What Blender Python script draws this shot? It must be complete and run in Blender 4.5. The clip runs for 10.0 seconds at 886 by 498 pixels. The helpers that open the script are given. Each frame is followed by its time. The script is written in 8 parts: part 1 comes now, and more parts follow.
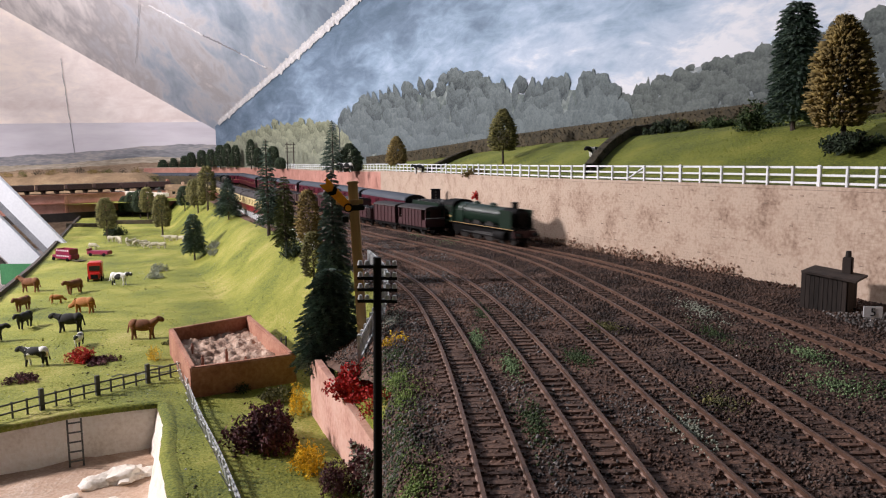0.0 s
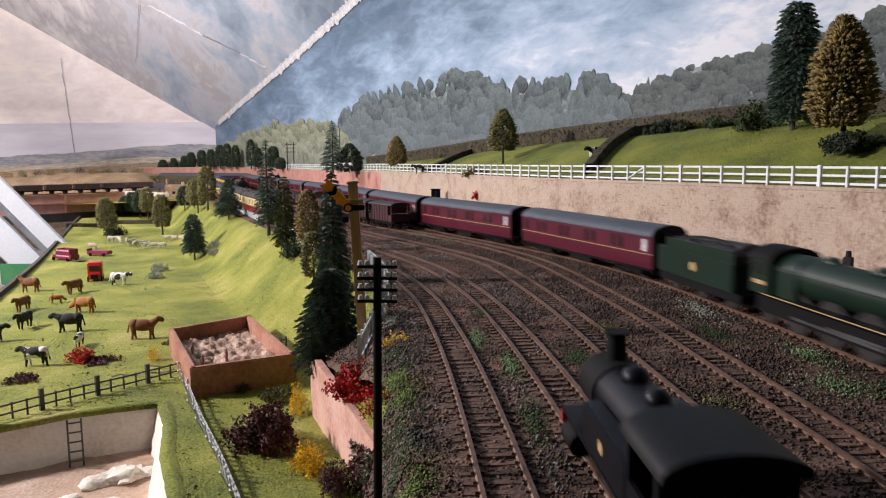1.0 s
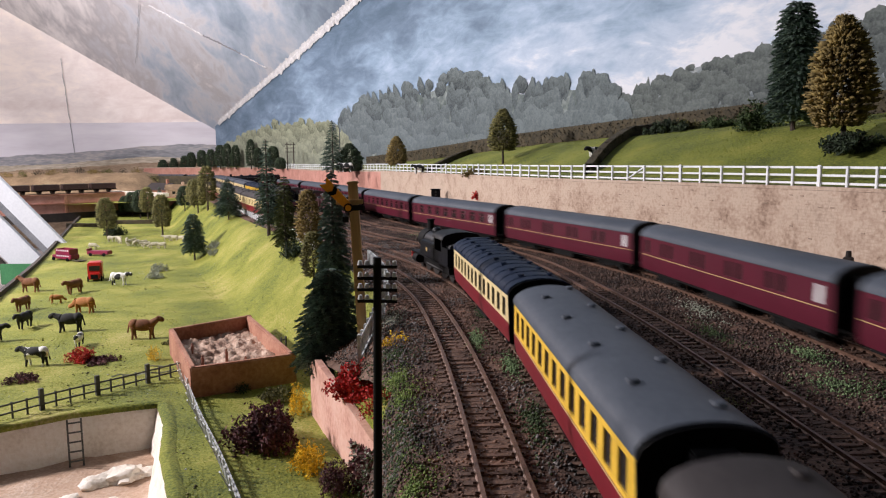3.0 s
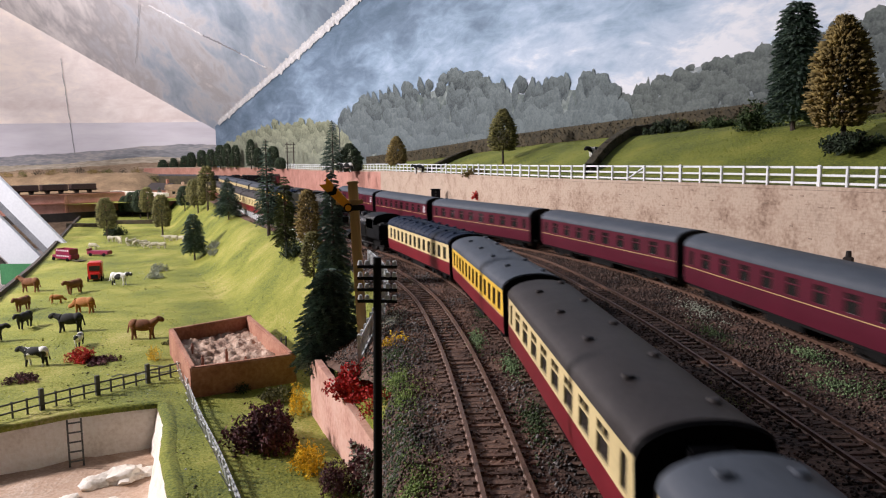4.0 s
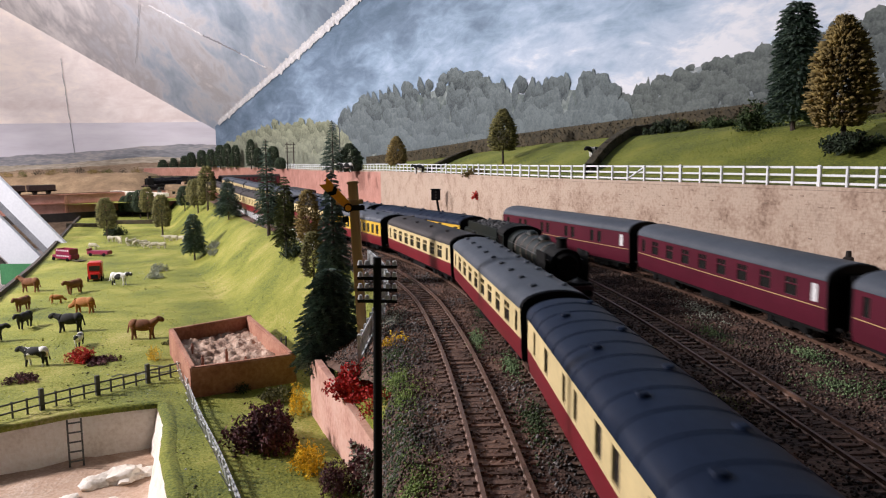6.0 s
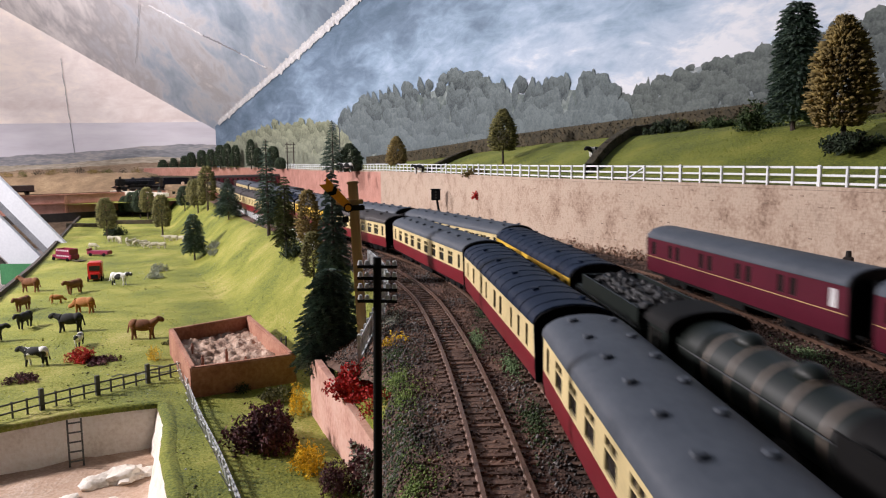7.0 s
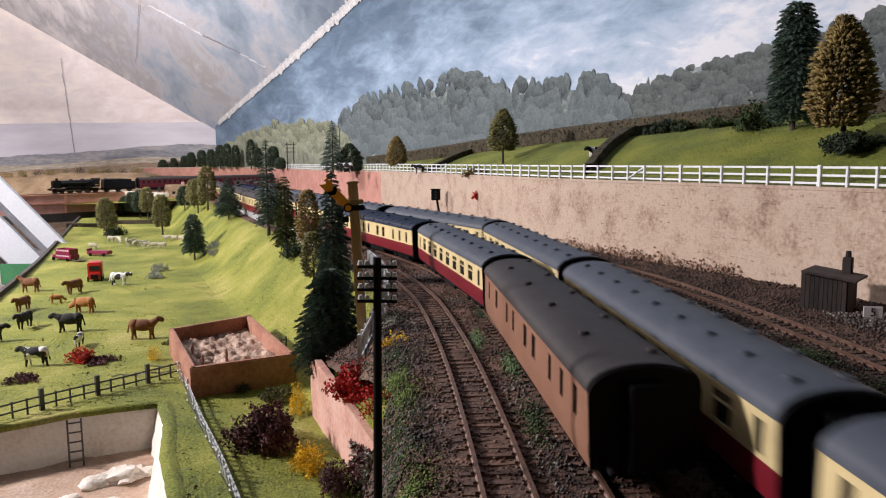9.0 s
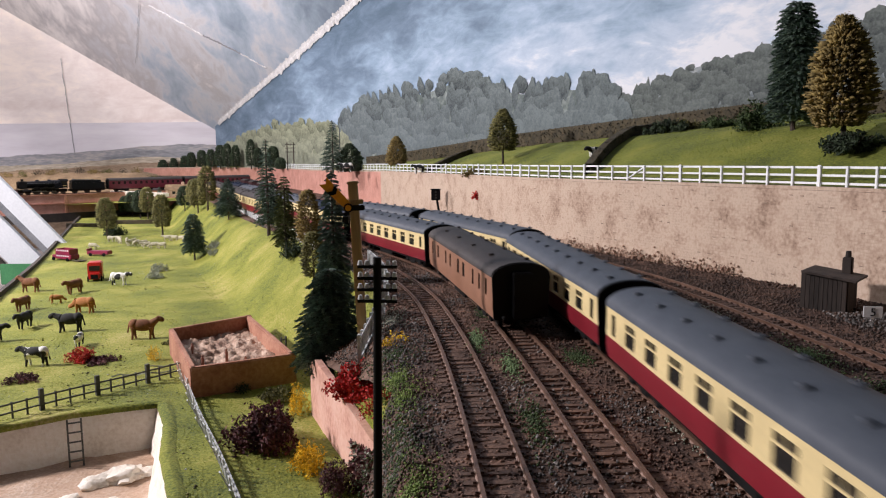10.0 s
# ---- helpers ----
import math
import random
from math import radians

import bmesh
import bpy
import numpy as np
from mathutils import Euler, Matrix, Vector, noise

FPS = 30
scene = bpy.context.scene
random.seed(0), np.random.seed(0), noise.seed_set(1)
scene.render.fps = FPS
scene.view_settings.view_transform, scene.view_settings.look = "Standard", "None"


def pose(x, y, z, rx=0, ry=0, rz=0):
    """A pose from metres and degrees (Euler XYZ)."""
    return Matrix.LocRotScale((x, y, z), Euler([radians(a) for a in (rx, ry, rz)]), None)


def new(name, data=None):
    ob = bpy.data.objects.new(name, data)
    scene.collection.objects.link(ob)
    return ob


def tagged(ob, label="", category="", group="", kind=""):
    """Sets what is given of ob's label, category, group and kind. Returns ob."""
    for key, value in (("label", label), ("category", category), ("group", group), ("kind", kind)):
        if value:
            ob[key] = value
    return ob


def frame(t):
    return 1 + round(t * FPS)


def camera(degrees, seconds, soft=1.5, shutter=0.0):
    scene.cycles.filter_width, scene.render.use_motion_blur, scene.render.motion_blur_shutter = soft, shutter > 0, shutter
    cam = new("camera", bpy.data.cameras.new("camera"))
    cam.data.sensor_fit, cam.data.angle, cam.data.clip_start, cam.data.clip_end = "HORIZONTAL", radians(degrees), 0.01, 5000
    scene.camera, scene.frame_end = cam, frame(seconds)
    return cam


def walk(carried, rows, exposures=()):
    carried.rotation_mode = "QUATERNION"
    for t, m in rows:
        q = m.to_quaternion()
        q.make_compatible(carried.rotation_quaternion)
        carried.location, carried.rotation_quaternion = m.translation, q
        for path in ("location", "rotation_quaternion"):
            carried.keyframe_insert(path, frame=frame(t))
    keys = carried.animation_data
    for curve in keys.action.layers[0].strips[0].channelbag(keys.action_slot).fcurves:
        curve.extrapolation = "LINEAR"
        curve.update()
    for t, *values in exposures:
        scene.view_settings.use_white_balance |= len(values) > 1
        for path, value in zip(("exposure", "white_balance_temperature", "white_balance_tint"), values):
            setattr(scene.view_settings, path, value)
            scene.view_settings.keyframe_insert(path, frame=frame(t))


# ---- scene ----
# ---- camera ----
cam = camera(62.2, 10.0, soft=1.15, shutter=0.5)
EYE = pose(0.0, 0.0, 0.110, 82.76, 0, 0) @ pose(0, 0, 0, 0, 0, -0.5)
walk(cam, [(0.0, EYE), (10.0, EYE)])

# ---- light: a room lit by lamps hung over the aisle ----
world = bpy.data.worlds.new("room_air")
scene.world = world
world.use_nodes = True
world.node_tree.nodes["Background"].inputs[0].default_value = (0.86, 0.89, 1.0, 1)
world.node_tree.nodes["Background"].inputs[1].default_value = 0.016


def pendant(name, place, radius, watts, colour):
    data = bpy.data.lights.new(name, "POINT")
    data.shadow_soft_size, data.energy, data.color = radius, watts, colour
    ob = new(name, data)
    ob.location = place
    return ob


pendant("pendant_lamp", (-1.48, 1.90, 0.80), 0.06, 58.0, (1.0, 0.925, 0.955))
pendant("pendant_lamp", (-1.28, 0.60, 0.60), 0.06, 101.0, (1.0, 0.925, 0.945))
scene.view_settings.exposure = 0.0


# ---- materials ----
def mat(name, stops, scale=60.0, rough=0.85, bump=0.3, fine=900.0, metal=0.0, detail=6.0, depth=0.002,
        random_value=0.0, island=0.0, stretch=(1, 1, 1), coat=0.0, spec=0.5, fine_share=0.35):
    """Noise-blended colours at two scales, with a fine relief. Colours are linear; scale is per metre."""
    m = bpy.data.materials.new(name)
    m.use_nodes = True
    nt = m.node_tree
    b = nt.nodes["Principled BSDF"]
    co = nt.nodes.new("ShaderNodeTexCoord")
    mp = nt.nodes.new("ShaderNodeMapping")
    mp.inputs["Scale"].default_value = stretch
    nt.links.new(co.outputs["Object"], mp.inputs[0])
    n1 = nt.nodes.new("ShaderNodeTexNoise")
    n1.inputs["Scale"].default_value, n1.inputs["Detail"].default_value = scale, detail
    n1.inputs["Roughness"].default_value = 0.62
    nt.links.new(mp.outputs[0], n1.inputs["Vector"])
    n2 = nt.nodes.new("ShaderNodeTexNoise")
    n2.inputs["Scale"].default_value, n2.inputs["Detail"].default_value = fine, 3
    nt.links.new(mp.outputs[0], n2.inputs["Vector"])
    mix = nt.nodes.new("ShaderNodeMix")
    mix.inputs[0].default_value = fine_share
    nt.links.new(n1.outputs[0], mix.inputs[2])
    nt.links.new(n2.outputs[0], mix.inputs[3])
    ramp = nt.nodes.new("ShaderNodeValToRGB")
    nt.links.new(mix.outputs[0], ramp.inputs[0])
    els = ramp.color_ramp.elements
    while len(els) < len(stops):
        els.new(0.5)
    for e, (p, c) in zip(els, stops):
        e.position, e.color = p, (*c, 1)
    colour = ramp.outputs[0]
    for amount, node, out in ((random_value, "ShaderNodeObjectInfo", "Random"), (island, "ShaderNodeNewGeometry", "Random Per Island")):
        if amount:
            info = nt.nodes.new(node)
            rng = nt.nodes.new("ShaderNodeMapRange")
            rng.inputs[3].default_value, rng.inputs[4].default_value = 1 - amount, 1 + amount
            nt.links.new(info.outputs[out], rng.inputs[0])
            hsv = nt.nodes.new("ShaderNodeHueSaturation")
            nt.links.new(rng.outputs[0], hsv.inputs["Value"])
            nt.links.new(colour, hsv.inputs["Color"])
            colour = hsv.outputs[0]
    nt.links.new(colour, b.inputs["Base Color"])
    b.inputs["Roughness"].default_value, b.inputs["Metallic"].default_value = rough, metal
    b.inputs["Coat Weight"].default_value = coat
    b.inputs["Specular IOR Level"].default_value = spec
    if bump:
        bp = nt.nodes.new("ShaderNodeBump")
        bp.inputs["Strength"].default_value, bp.inputs["Distance"].default_value = bump, depth
        nt.links.new(mix.outputs[0], bp.inputs["Height"])
        nt.links.new(bp.outputs[0], b.inputs["Normal"])
    return m


def two(name, a, b, **kw):
    return mat(name, [(0.36, a), (0.64, b)], **kw)


def paint(name, c, rough=0.42, **kw):
    return mat(name, [(0.35, tuple(v * 0.82 for v in c)), (0.65, tuple(min(1, v * 1.12) for v in c))],
               scale=45, fine=500, rough=rough, bump=0.05, depth=0.0005, **kw)


M = {}
M["earth"] = mat("track_earth", [(0.34, (0.020, 0.009, 0.006)), (0.5, (0.085, 0.042, 0.026)), (0.66, (0.19, 0.105, 0.068))], scale=30, fine=420, bump=0.9, depth=0.004)
M["stone"] = two("ballast_stone", (0.030, 0.015, 0.010), (0.17, 0.092, 0.062), scale=30, fine=500, island=0.55)
M["stone_grey"] = two("grey_ballast_stone", (0.045, 0.041, 0.038), (0.20, 0.18, 0.17), scale=30, fine=500, island=0.5)
M["stone_dark"] = two("dark_ballast_stone", (0.016, 0.009, 0.007), (0.105, 0.062, 0.045), scale=30, fine=500, island=0.55)
M["sleeper"] = two("sleeper_plastic", (0.050, 0.025, 0.016), (0.155, 0.082, 0.053), scale=90, fine=700, random_value=0.35, rough=0.8)
M["rail"] = two("rusty_rail", (0.090, 0.047, 0.031), (0.20, 0.115, 0.080), scale=60, fine=700, rough=0.5, metal=0.35)
M["grass"] = mat("meadow_turf", [(0.36, (0.065, 0.09, 0.012)), (0.47, (0.175, 0.195, 0.022)), (0.56, (0.265, 0.265, 0.040)), (0.66, (0.40, 0.335, 0.12))], scale=11, fine=520, bump=0.9, depth=0.0025, rough=0.95, detail=11, fine_share=0.4)
M["blade"] = mat("grass_fibre", [(0.34, (0.115, 0.14, 0.015)), (0.5, (0.25, 0.27, 0.03)), (0.68, (0.42, 0.38, 0.10))], scale=16, fine=200, bump=0, island=0.2, rough=0.9)
M["hill_grass"] = mat("hill_turf", [(0.36, (0.06, 0.075, 0.012)), (0.48, (0.145, 0.17, 0.02)), (0.58, (0.215, 0.225, 0.032)), (0.68, (0.31, 0.27, 0.06))], detail=11, fine_share=0.4, scale=12, fine=480, bump=0.7, depth=0.002, rough=0.95)
M["hill_blade"] = mat("hill_grass_fibre", [(0.3, (0.115, 0.145, 0.016)), (0.5, (0.235, 0.265, 0.034)), (0.72, (0.36, 0.35, 0.07))], scale=14, fine=200, bump=0, island=0.2, rough=0.9)
M["hedge"] = two("brown_hedge", (0.018, 0.016, 0.008), (0.085, 0.065, 0.035), scale=80, fine=500, island=0.5, bump=0.8)
M["needle"] = two("dark_green_needles", (0.038, 0.072, 0.056), (0.17, 0.24, 0.185), scale=60, fine=300, island=0.5, bump=0, rough=0.8)
M["needle_olive"] = two("olive_needles", (0.036, 0.050, 0.015), (0.16, 0.18, 0.06), scale=60, fine=300, island=0.5, bump=0, rough=0.8)
M["autumn"] = two("ochre_foliage", (0.085, 0.060, 0.016), (0.32, 0.235, 0.080), scale=60, fine=300, island=0.45, bump=0.3)
M["olive"] = two("olive_foliage", (0.045, 0.046, 0.016), (0.22, 0.20, 0.065), scale=60, fine=300, island=0.5, bump=0.3)
M["dark_leaf"] = two("dark_foliage", (0.012, 0.022, 0.012), (0.05, 0.075, 0.035), scale=60, fine=300, island=0.5, bump=0.3)
M["moss"] = two("green_moss", (0.07, 0.12, 0.045), (0.24, 0.34, 0.16), scale=60, fine=400, island=0.4)
M["moss_bright"] = two("bright_green_moss", (0.07, 0.12, 0.022), (0.24, 0.32, 0.075), scale=60, fine=400, island=0.4)
M["moss_dark"] = two("deep_green_moss", (0.02, 0.04, 0.012), (0.075, 0.115, 0.035), scale=60, fine=400, island=0.4)
M["lichen"] = two("pale_lichen", (0.15, 0.17, 0.12), (0.42, 0.44, 0.36), scale=60, fine=400, island=0.3)
M["red_bush"] = two("red_foliage", (0.32, 0.012, 0.012), (0.70, 0.05, 0.04), scale=80, fine=400, island=0.4)
M["yellow_bush"] = two("yellow_foliage", (0.60, 0.36, 0.01), (0.95, 0.68, 0.04), scale=80, fine=400, island=0.35)
M["plum_bush"] = two("plum_foliage", (0.03, 0.008, 0.012), (0.17, 0.06, 0.065), scale=80, fine=400, island=0.5)
M["bark"] = two("bark", (0.02, 0.014, 0.01), (0.09, 0.065, 0.05), scale=200, fine=900, stretch=(1, 1, 0.2))
M["wall"] = mat("rendered_wall", [(0.33, (0.23, 0.15, 0.105)), (0.44, (0.44, 0.32, 0.24)), (0.54, (0.55, 0.43, 0.335)), (0.66, (0.38, 0.28, 0.21))], scale=26, fine=300, bump=0.4, depth=0.002, detail=10)


def brick_print(m, along_scale, strength):
    """Faint printed courses of brick over a wall's own colour."""
    nt = m.node_tree
    b = nt.nodes["Principled BSDF"]
    src = b.inputs["Base Color"].links[0].from_socket
    co = nt.nodes.new("ShaderNodeTexCoord")
    sep, cmb = nt.nodes.new("ShaderNodeSeparateXYZ"), nt.nodes.new("ShaderNodeCombineXYZ")
    nt.links.new(co.outputs["Object"], sep.inputs[0])
    nt.links.new(sep.outputs["Y"], cmb.inputs["X"])
    nt.links.new(sep.outputs["Z"], cmb.inputs["Y"])
    br = nt.nodes.new("ShaderNodeTexBrick")
    br.inputs["Scale"].default_value = along_scale
    br.inputs["Mortar Size"].default_value = 0.035
    br.inputs["Color1"].default_value, br.inputs["Color2"].default_value = (1, 1, 1, 1), (0.80, 0.76, 0.74, 1)
    br.inputs["Mortar"].default_value = (0.62, 0.57, 0.54, 1)
    nt.links.new(cmb.outputs[0], br.inputs["Vector"])
    sp = nt.nodes.new("ShaderNodeTexNoise")
    sp.inputs["Scale"].default_value, sp.inputs["Detail"].default_value = 34, 4
    nt.links.new(co.outputs["Object"], sp.inputs["Vector"])
    rm = nt.nodes.new("ShaderNodeMapRange")
    rm.inputs[1].default_value, rm.inputs[2].default_value, rm.inputs[3].default_value, rm.inputs[4].default_value = 0.42, 0.62, 0.1 * strength, strength
    nt.links.new(sp.outputs[0], rm.inputs[0])
    mx = nt.nodes.new("ShaderNodeMix")
    mx.data_type, mx.blend_type = "RGBA", "MULTIPLY"
    nt.links.new(rm.outputs[0], mx.inputs["Factor"])
    nt.links.new(src, mx.inputs["A"])
    nt.links.new(br.outputs["Color"], mx.inputs["B"])
    nt.links.new(mx.outputs["Result"], b.inputs["Base Color"])


brick_print(M["wall"], 95, 0.34)
M["wall_far"] = mat("pink_brick_paper", [(0.3, (0.44, 0.19, 0.145)), (0.7, (0.66, 0.36, 0.29))], scale=30, fine=300, bump=0.2)
brick_print(M["wall_far"], 95, 0.6)
M["mark"] = two("printed_brick_mark", (0.22, 0.15, 0.115), (0.44, 0.33, 0.25), scale=90, fine=600, random_value=0.3)
M["fence_white"] = mat("white_plastic_fence", [(0.35, (0.72, 0.76, 0.78)), (0.65, (0.86, 0.88, 0.88))], scale=60, fine=600, rough=0.45, bump=0.05)
M["fence_grey"] = two("weathered_fence", (0.36, 0.38, 0.40), (0.68, 0.70, 0.70), scale=90, fine=700)
M["fence_dark"] = two("dark_stained_fence", (0.035, 0.035, 0.03), (0.11, 0.11, 0.095), scale=90, fine=700)
M["terracotta"] = mat("terracotta_card", [(0.28, (0.16, 0.055, 0.03)), (0.5, (0.36, 0.16, 0.10)), (0.72, (0.52, 0.29, 0.20))], scale=26, fine=350, bump=0.4)
M["pink_card"] = mat("pink_card_wall", [(0.3, (0.42, 0.19, 0.14)), (0.5, (0.64, 0.37, 0.29)), (0.75, (0.74, 0.52, 0.43))], scale=28, fine=300, bump=0.4)
M["sand"] = mat("pale_sand", [(0.36, (0.20, 0.11, 0.075)), (0.5, (0.42, 0.28, 0.205)), (0.64, (0.60, 0.46, 0.36))], scale=45, fine=500, bump=0.9, depth=0.004)
M["chalk"] = mat("chalk_plaster", [(0.3, (0.56, 0.47, 0.38)), (0.5, (0.78, 0.71, 0.62)), (0.68, (0.88, 0.84, 0.78))], scale=24, fine=400, bump=0.6, depth=0.003)
M["quarry"] = mat("quarry_floor", [(0.3, (0.30, 0.18, 0.11)), (0.5, (0.50, 0.34, 0.24)), (0.7, (0.68, 0.54, 0.44))], scale=22, fine=400, bump=0.7, depth=0.003)
M["moor"] = mat("dry_moor_grass", [(0.3, (0.10, 0.065, 0.035)), (0.5, (0.22, 0.145, 0.08)), (0.7, (0.36, 0.26, 0.15))], scale=18, fine=200, bump=0.5)
M["board"] = two("painted_baseboard_edge", (0.015, 0.012, 0.010), (0.06, 0.045, 0.035), scale=40, fine=500)
M["white_board"] = mat("white_board", [(0.35, (0.52, 0.54, 0.58)), (0.65, (0.64, 0.66, 0.70))], scale=8, fine=200, rough=0.5, bump=0.05)
M["grey_board"] = two("grey_batten", (0.10, 0.105, 0.12), (0.20, 0.205, 0.22), scale=20, fine=300)
M["green_board"] = two("green_panel", (0.03, 0.14, 0.055), (0.06, 0.22, 0.09), scale=20, fine=300)
M["floor"] = two("grey_floor", (0.10, 0.10, 0.11), (0.19, 0.185, 0.19), scale=9, fine=200)
M["shed"] = two("tarred_boards", (0.012, 0.009, 0.008), (0.05, 0.036, 0.03), scale=90, fine=500, stretch=(1, 1, 0.15), random_value=0.3)
M["wood"] = mat("bare_wood_post", [(0.3, (0.27, 0.17, 0.07)), (0.6, (0.50, 0.36, 0.18))], scale=60, fine=400, stretch=(1, 1, 0.12), bump=0.2)
M["black"] = paint("black_paint", (0.006, 0.006, 0.007), rough=0.5, spec=0.12)
M["soot"] = paint("sooty_black", (0.008, 0.0076, 0.0076), rough=0.7, spec=0.10)
M["loco_green"] = paint("dark_green_engine_paint", (0.010, 0.024, 0.015), rough=0.4, spec=0.25)
M["loco_dark"] = paint("grimy_green_engine_paint", (0.009, 0.013, 0.011), rough=0.45, spec=0.25)
M["loco_black"] = paint("blue_black_engine_paint", (0.0055, 0.006, 0.0090), rough=0.42, spec=0.16)
M["steel"] = two("rod_steel", (0.10, 0.10, 0.10), (0.22, 0.22, 0.22), metal=0.8, rough=0.4, bump=0)
M["wheel"] = two("wheel_metal", (0.014, 0.013, 0.012), (0.045, 0.040, 0.037), metal=0.3, rough=0.5, bump=0)
M["maroon"] = paint("maroon_coach_paint", (0.092, 0.008, 0.021), rough=0.38, coat=0.15)
M["crimson"] = paint("crimson_coach_paint", (0.20, 0.012, 0.022), rough=0.38, coat=0.2)
M["cream"] = paint("cream_coach_paint", (0.72, 0.58, 0.30), rough=0.42)
M["yellow"] = paint("custard_coach_paint", (0.80, 0.50, 0.055), rough=0.42)
M["brown"] = paint("faded_brown_coach_paint", (0.26, 0.125, 0.075), rough=0.5)
M["freight"] = paint("bauxite_wagon_paint", (0.052, 0.014, 0.017), rough=0.6)
M["wagon_dark"] = paint("dark_wagon_paint", (0.055, 0.028, 0.026), rough=0.7)
M["gold"] = paint("lining_yellow", (0.52, 0.35, 0.15), rough=0.5)
M["roof_grey"] = mat("grey_coach_roof", [(0.3, (0.052, 0.061, 0.078)), (0.7, (0.092, 0.104, 0.126))], scale=40, fine=400, rough=0.5, bump=0.1, spec=0.12)
M["roof_brown"] = mat("sooty_coach_roof", [(0.3, (0.028, 0.024, 0.024)), (0.7, (0.056, 0.048, 0.047))], scale=40, fine=400, rough=0.55, bump=0.1, spec=0.12)
M["roof_blue"] = mat("blue_grey_coach_roof", [(0.3, (0.007, 0.012, 0.028)), (0.7, (0.014, 0.024, 0.050))], scale=40, fine=400, rough=0.5, bump=0.1, spec=0.06)
M["coal"] = two("coal", (0.005, 0.005, 0.006), (0.03, 0.03, 0.034), scale=200, fine=900, rough=0.5, bump=0.8)
M["pane"] = bpy.data.materials.new("dark_coach_glass")
M["pane"].use_nodes = True
_b = M["pane"].node_tree.nodes["Principled BSDF"]
_b.inputs["Base Color"].default_value, _b.inputs["Roughness"].default_value = (0.02, 0.019, 0.018, 1), 0.12
M["band"] = paint("dull_copper_band", (0.24, 0.18, 0.14), rough=0.5)
M["white"] = paint("white_paint", (0.80, 0.80, 0.80), rough=0.5)
M["bus_red"] = paint("toy_red", (0.50, 0.02, 0.02), rough=0.35)
M["bus_pink"] = paint("toy_crimson", (0.22, 0.02, 0.055), rough=0.4)
M["signal_yellow"] = paint("signal_yellow", (0.80, 0.33, 0.015), rough=0.4)
M["insulator"] = paint("white_insulator", (0.62, 0.63, 0.64), rough=0.3)
M["cow_brown"] = two("brown_hide", (0.12, 0.045, 0.02), (0.26, 0.11, 0.045), scale=80, fine=500, bump=0.1)
M["cow_tan"] = two("tan_hide", (0.30, 0.11, 0.03), (0.46, 0.20, 0.06), scale=80, fine=500, bump=0.1)
M["cow_black"] = two("black_hide", (0.010, 0.010, 0.010), (0.03, 0.03, 0.03), scale=80, fine=500, bump=0.1)
M["cow_pied"] = mat("pied_hide", [(0.455, (0.02, 0.02, 0.02)), (0.475, (0.78, 0.77, 0.74))], scale=95, fine=120, detail=0, bump=0)
M["cow_white"] = mat("white_patched_hide", [(0.40, (0.02, 0.02, 0.02)), (0.42, (0.74, 0.73, 0.70))], scale=95, fine=120, detail=0, bump=0)
M["sheep"] = two("sheep_fleece", (0.34, 0.31, 0.22), (0.58, 0.54, 0.42), scale=120, fine=700, bump=0.5)
M["figure"] = two("painted_figure", (0.20, 0.09, 0.06), (0.45, 0.20, 0.14), scale=120, fine=600, bump=0.1)
M["cloth_red"] = paint("red_enamel", (0.55, 0.02, 0.02))


# ---- mesh helpers ----
def part(name, bm, material, parent=None, label="", smooth=False):
    me = bpy.data.meshes.new(name)
    bm.normal_update()
    for f in bm.faces:
        f.smooth = True
    for e in bm.edges:
        e.smooth = len(e.link_faces) == 2 and e.calc_face_angle(4.0) < 0.62
    bm.to_mesh(me)
    bm.free()
    me.materials.append(material)
    ob = new(name, me)
    ob.parent = parent
    if label:
        ob["label"] = label
    return ob


def soup(name, verts, faces, material, parent=None, smooth=False):
    me = bpy.data.meshes.new(name)
    me.from_pydata([tuple(v) for v in verts], [], [tuple(f) for f in faces])
    me.update()
    if smooth:
        me.polygons.foreach_set("use_smooth", [True] * len(me.polygons))
    me.materials.append(material)
    ob = new(name, me)
    ob.parent = parent
    return ob


def tris(name, verts, faces, material, parent=None):
    """A large mesh of triangles from arrays."""
    me = bpy.data.meshes.new(name)
    n = len(faces)
    me.vertices.add(len(verts))
    me.vertices.foreach_set("co", np.asarray(verts, dtype=np.float32).ravel())
    me.loops.add(3 * n)
    me.loops.foreach_set("vertex_index", np.asarray(faces, dtype=np.int32).ravel())
    me.polygons.add(n)
    me.polygons.foreach_set("loop_start", np.arange(0, 3 * n, 3, dtype=np.int32))
    me.update(calc_edges=True)
    me.materials.append(material)
    ob = new(name, me)
    ob.parent = parent
    return ob


def empty(name, m=None, **tags):
    ob = new(name)
    ob.empty_display_size = 0.01
    if m is not None:
        ob.matrix_basis = m
    return tagged(ob, **tags)


def add_box(bm, x0, x1, y0, y1, z0, z1, m=None):
    vs = [bm.verts.new((x, y, z)) for x in (x0, x1) for y in (y0, y1) for z in (z0, z1)]
    for f in ((0, 1, 3, 2), (4, 6, 7, 5), (0, 4, 5, 1), (2, 3, 7, 6), (0, 2, 6, 4), (1, 5, 7, 3)):
        bm.faces.new([vs[i] for i in f])
    if m is not None:
        bmesh.ops.transform(bm, matrix=m, verts=vs)
    return vs


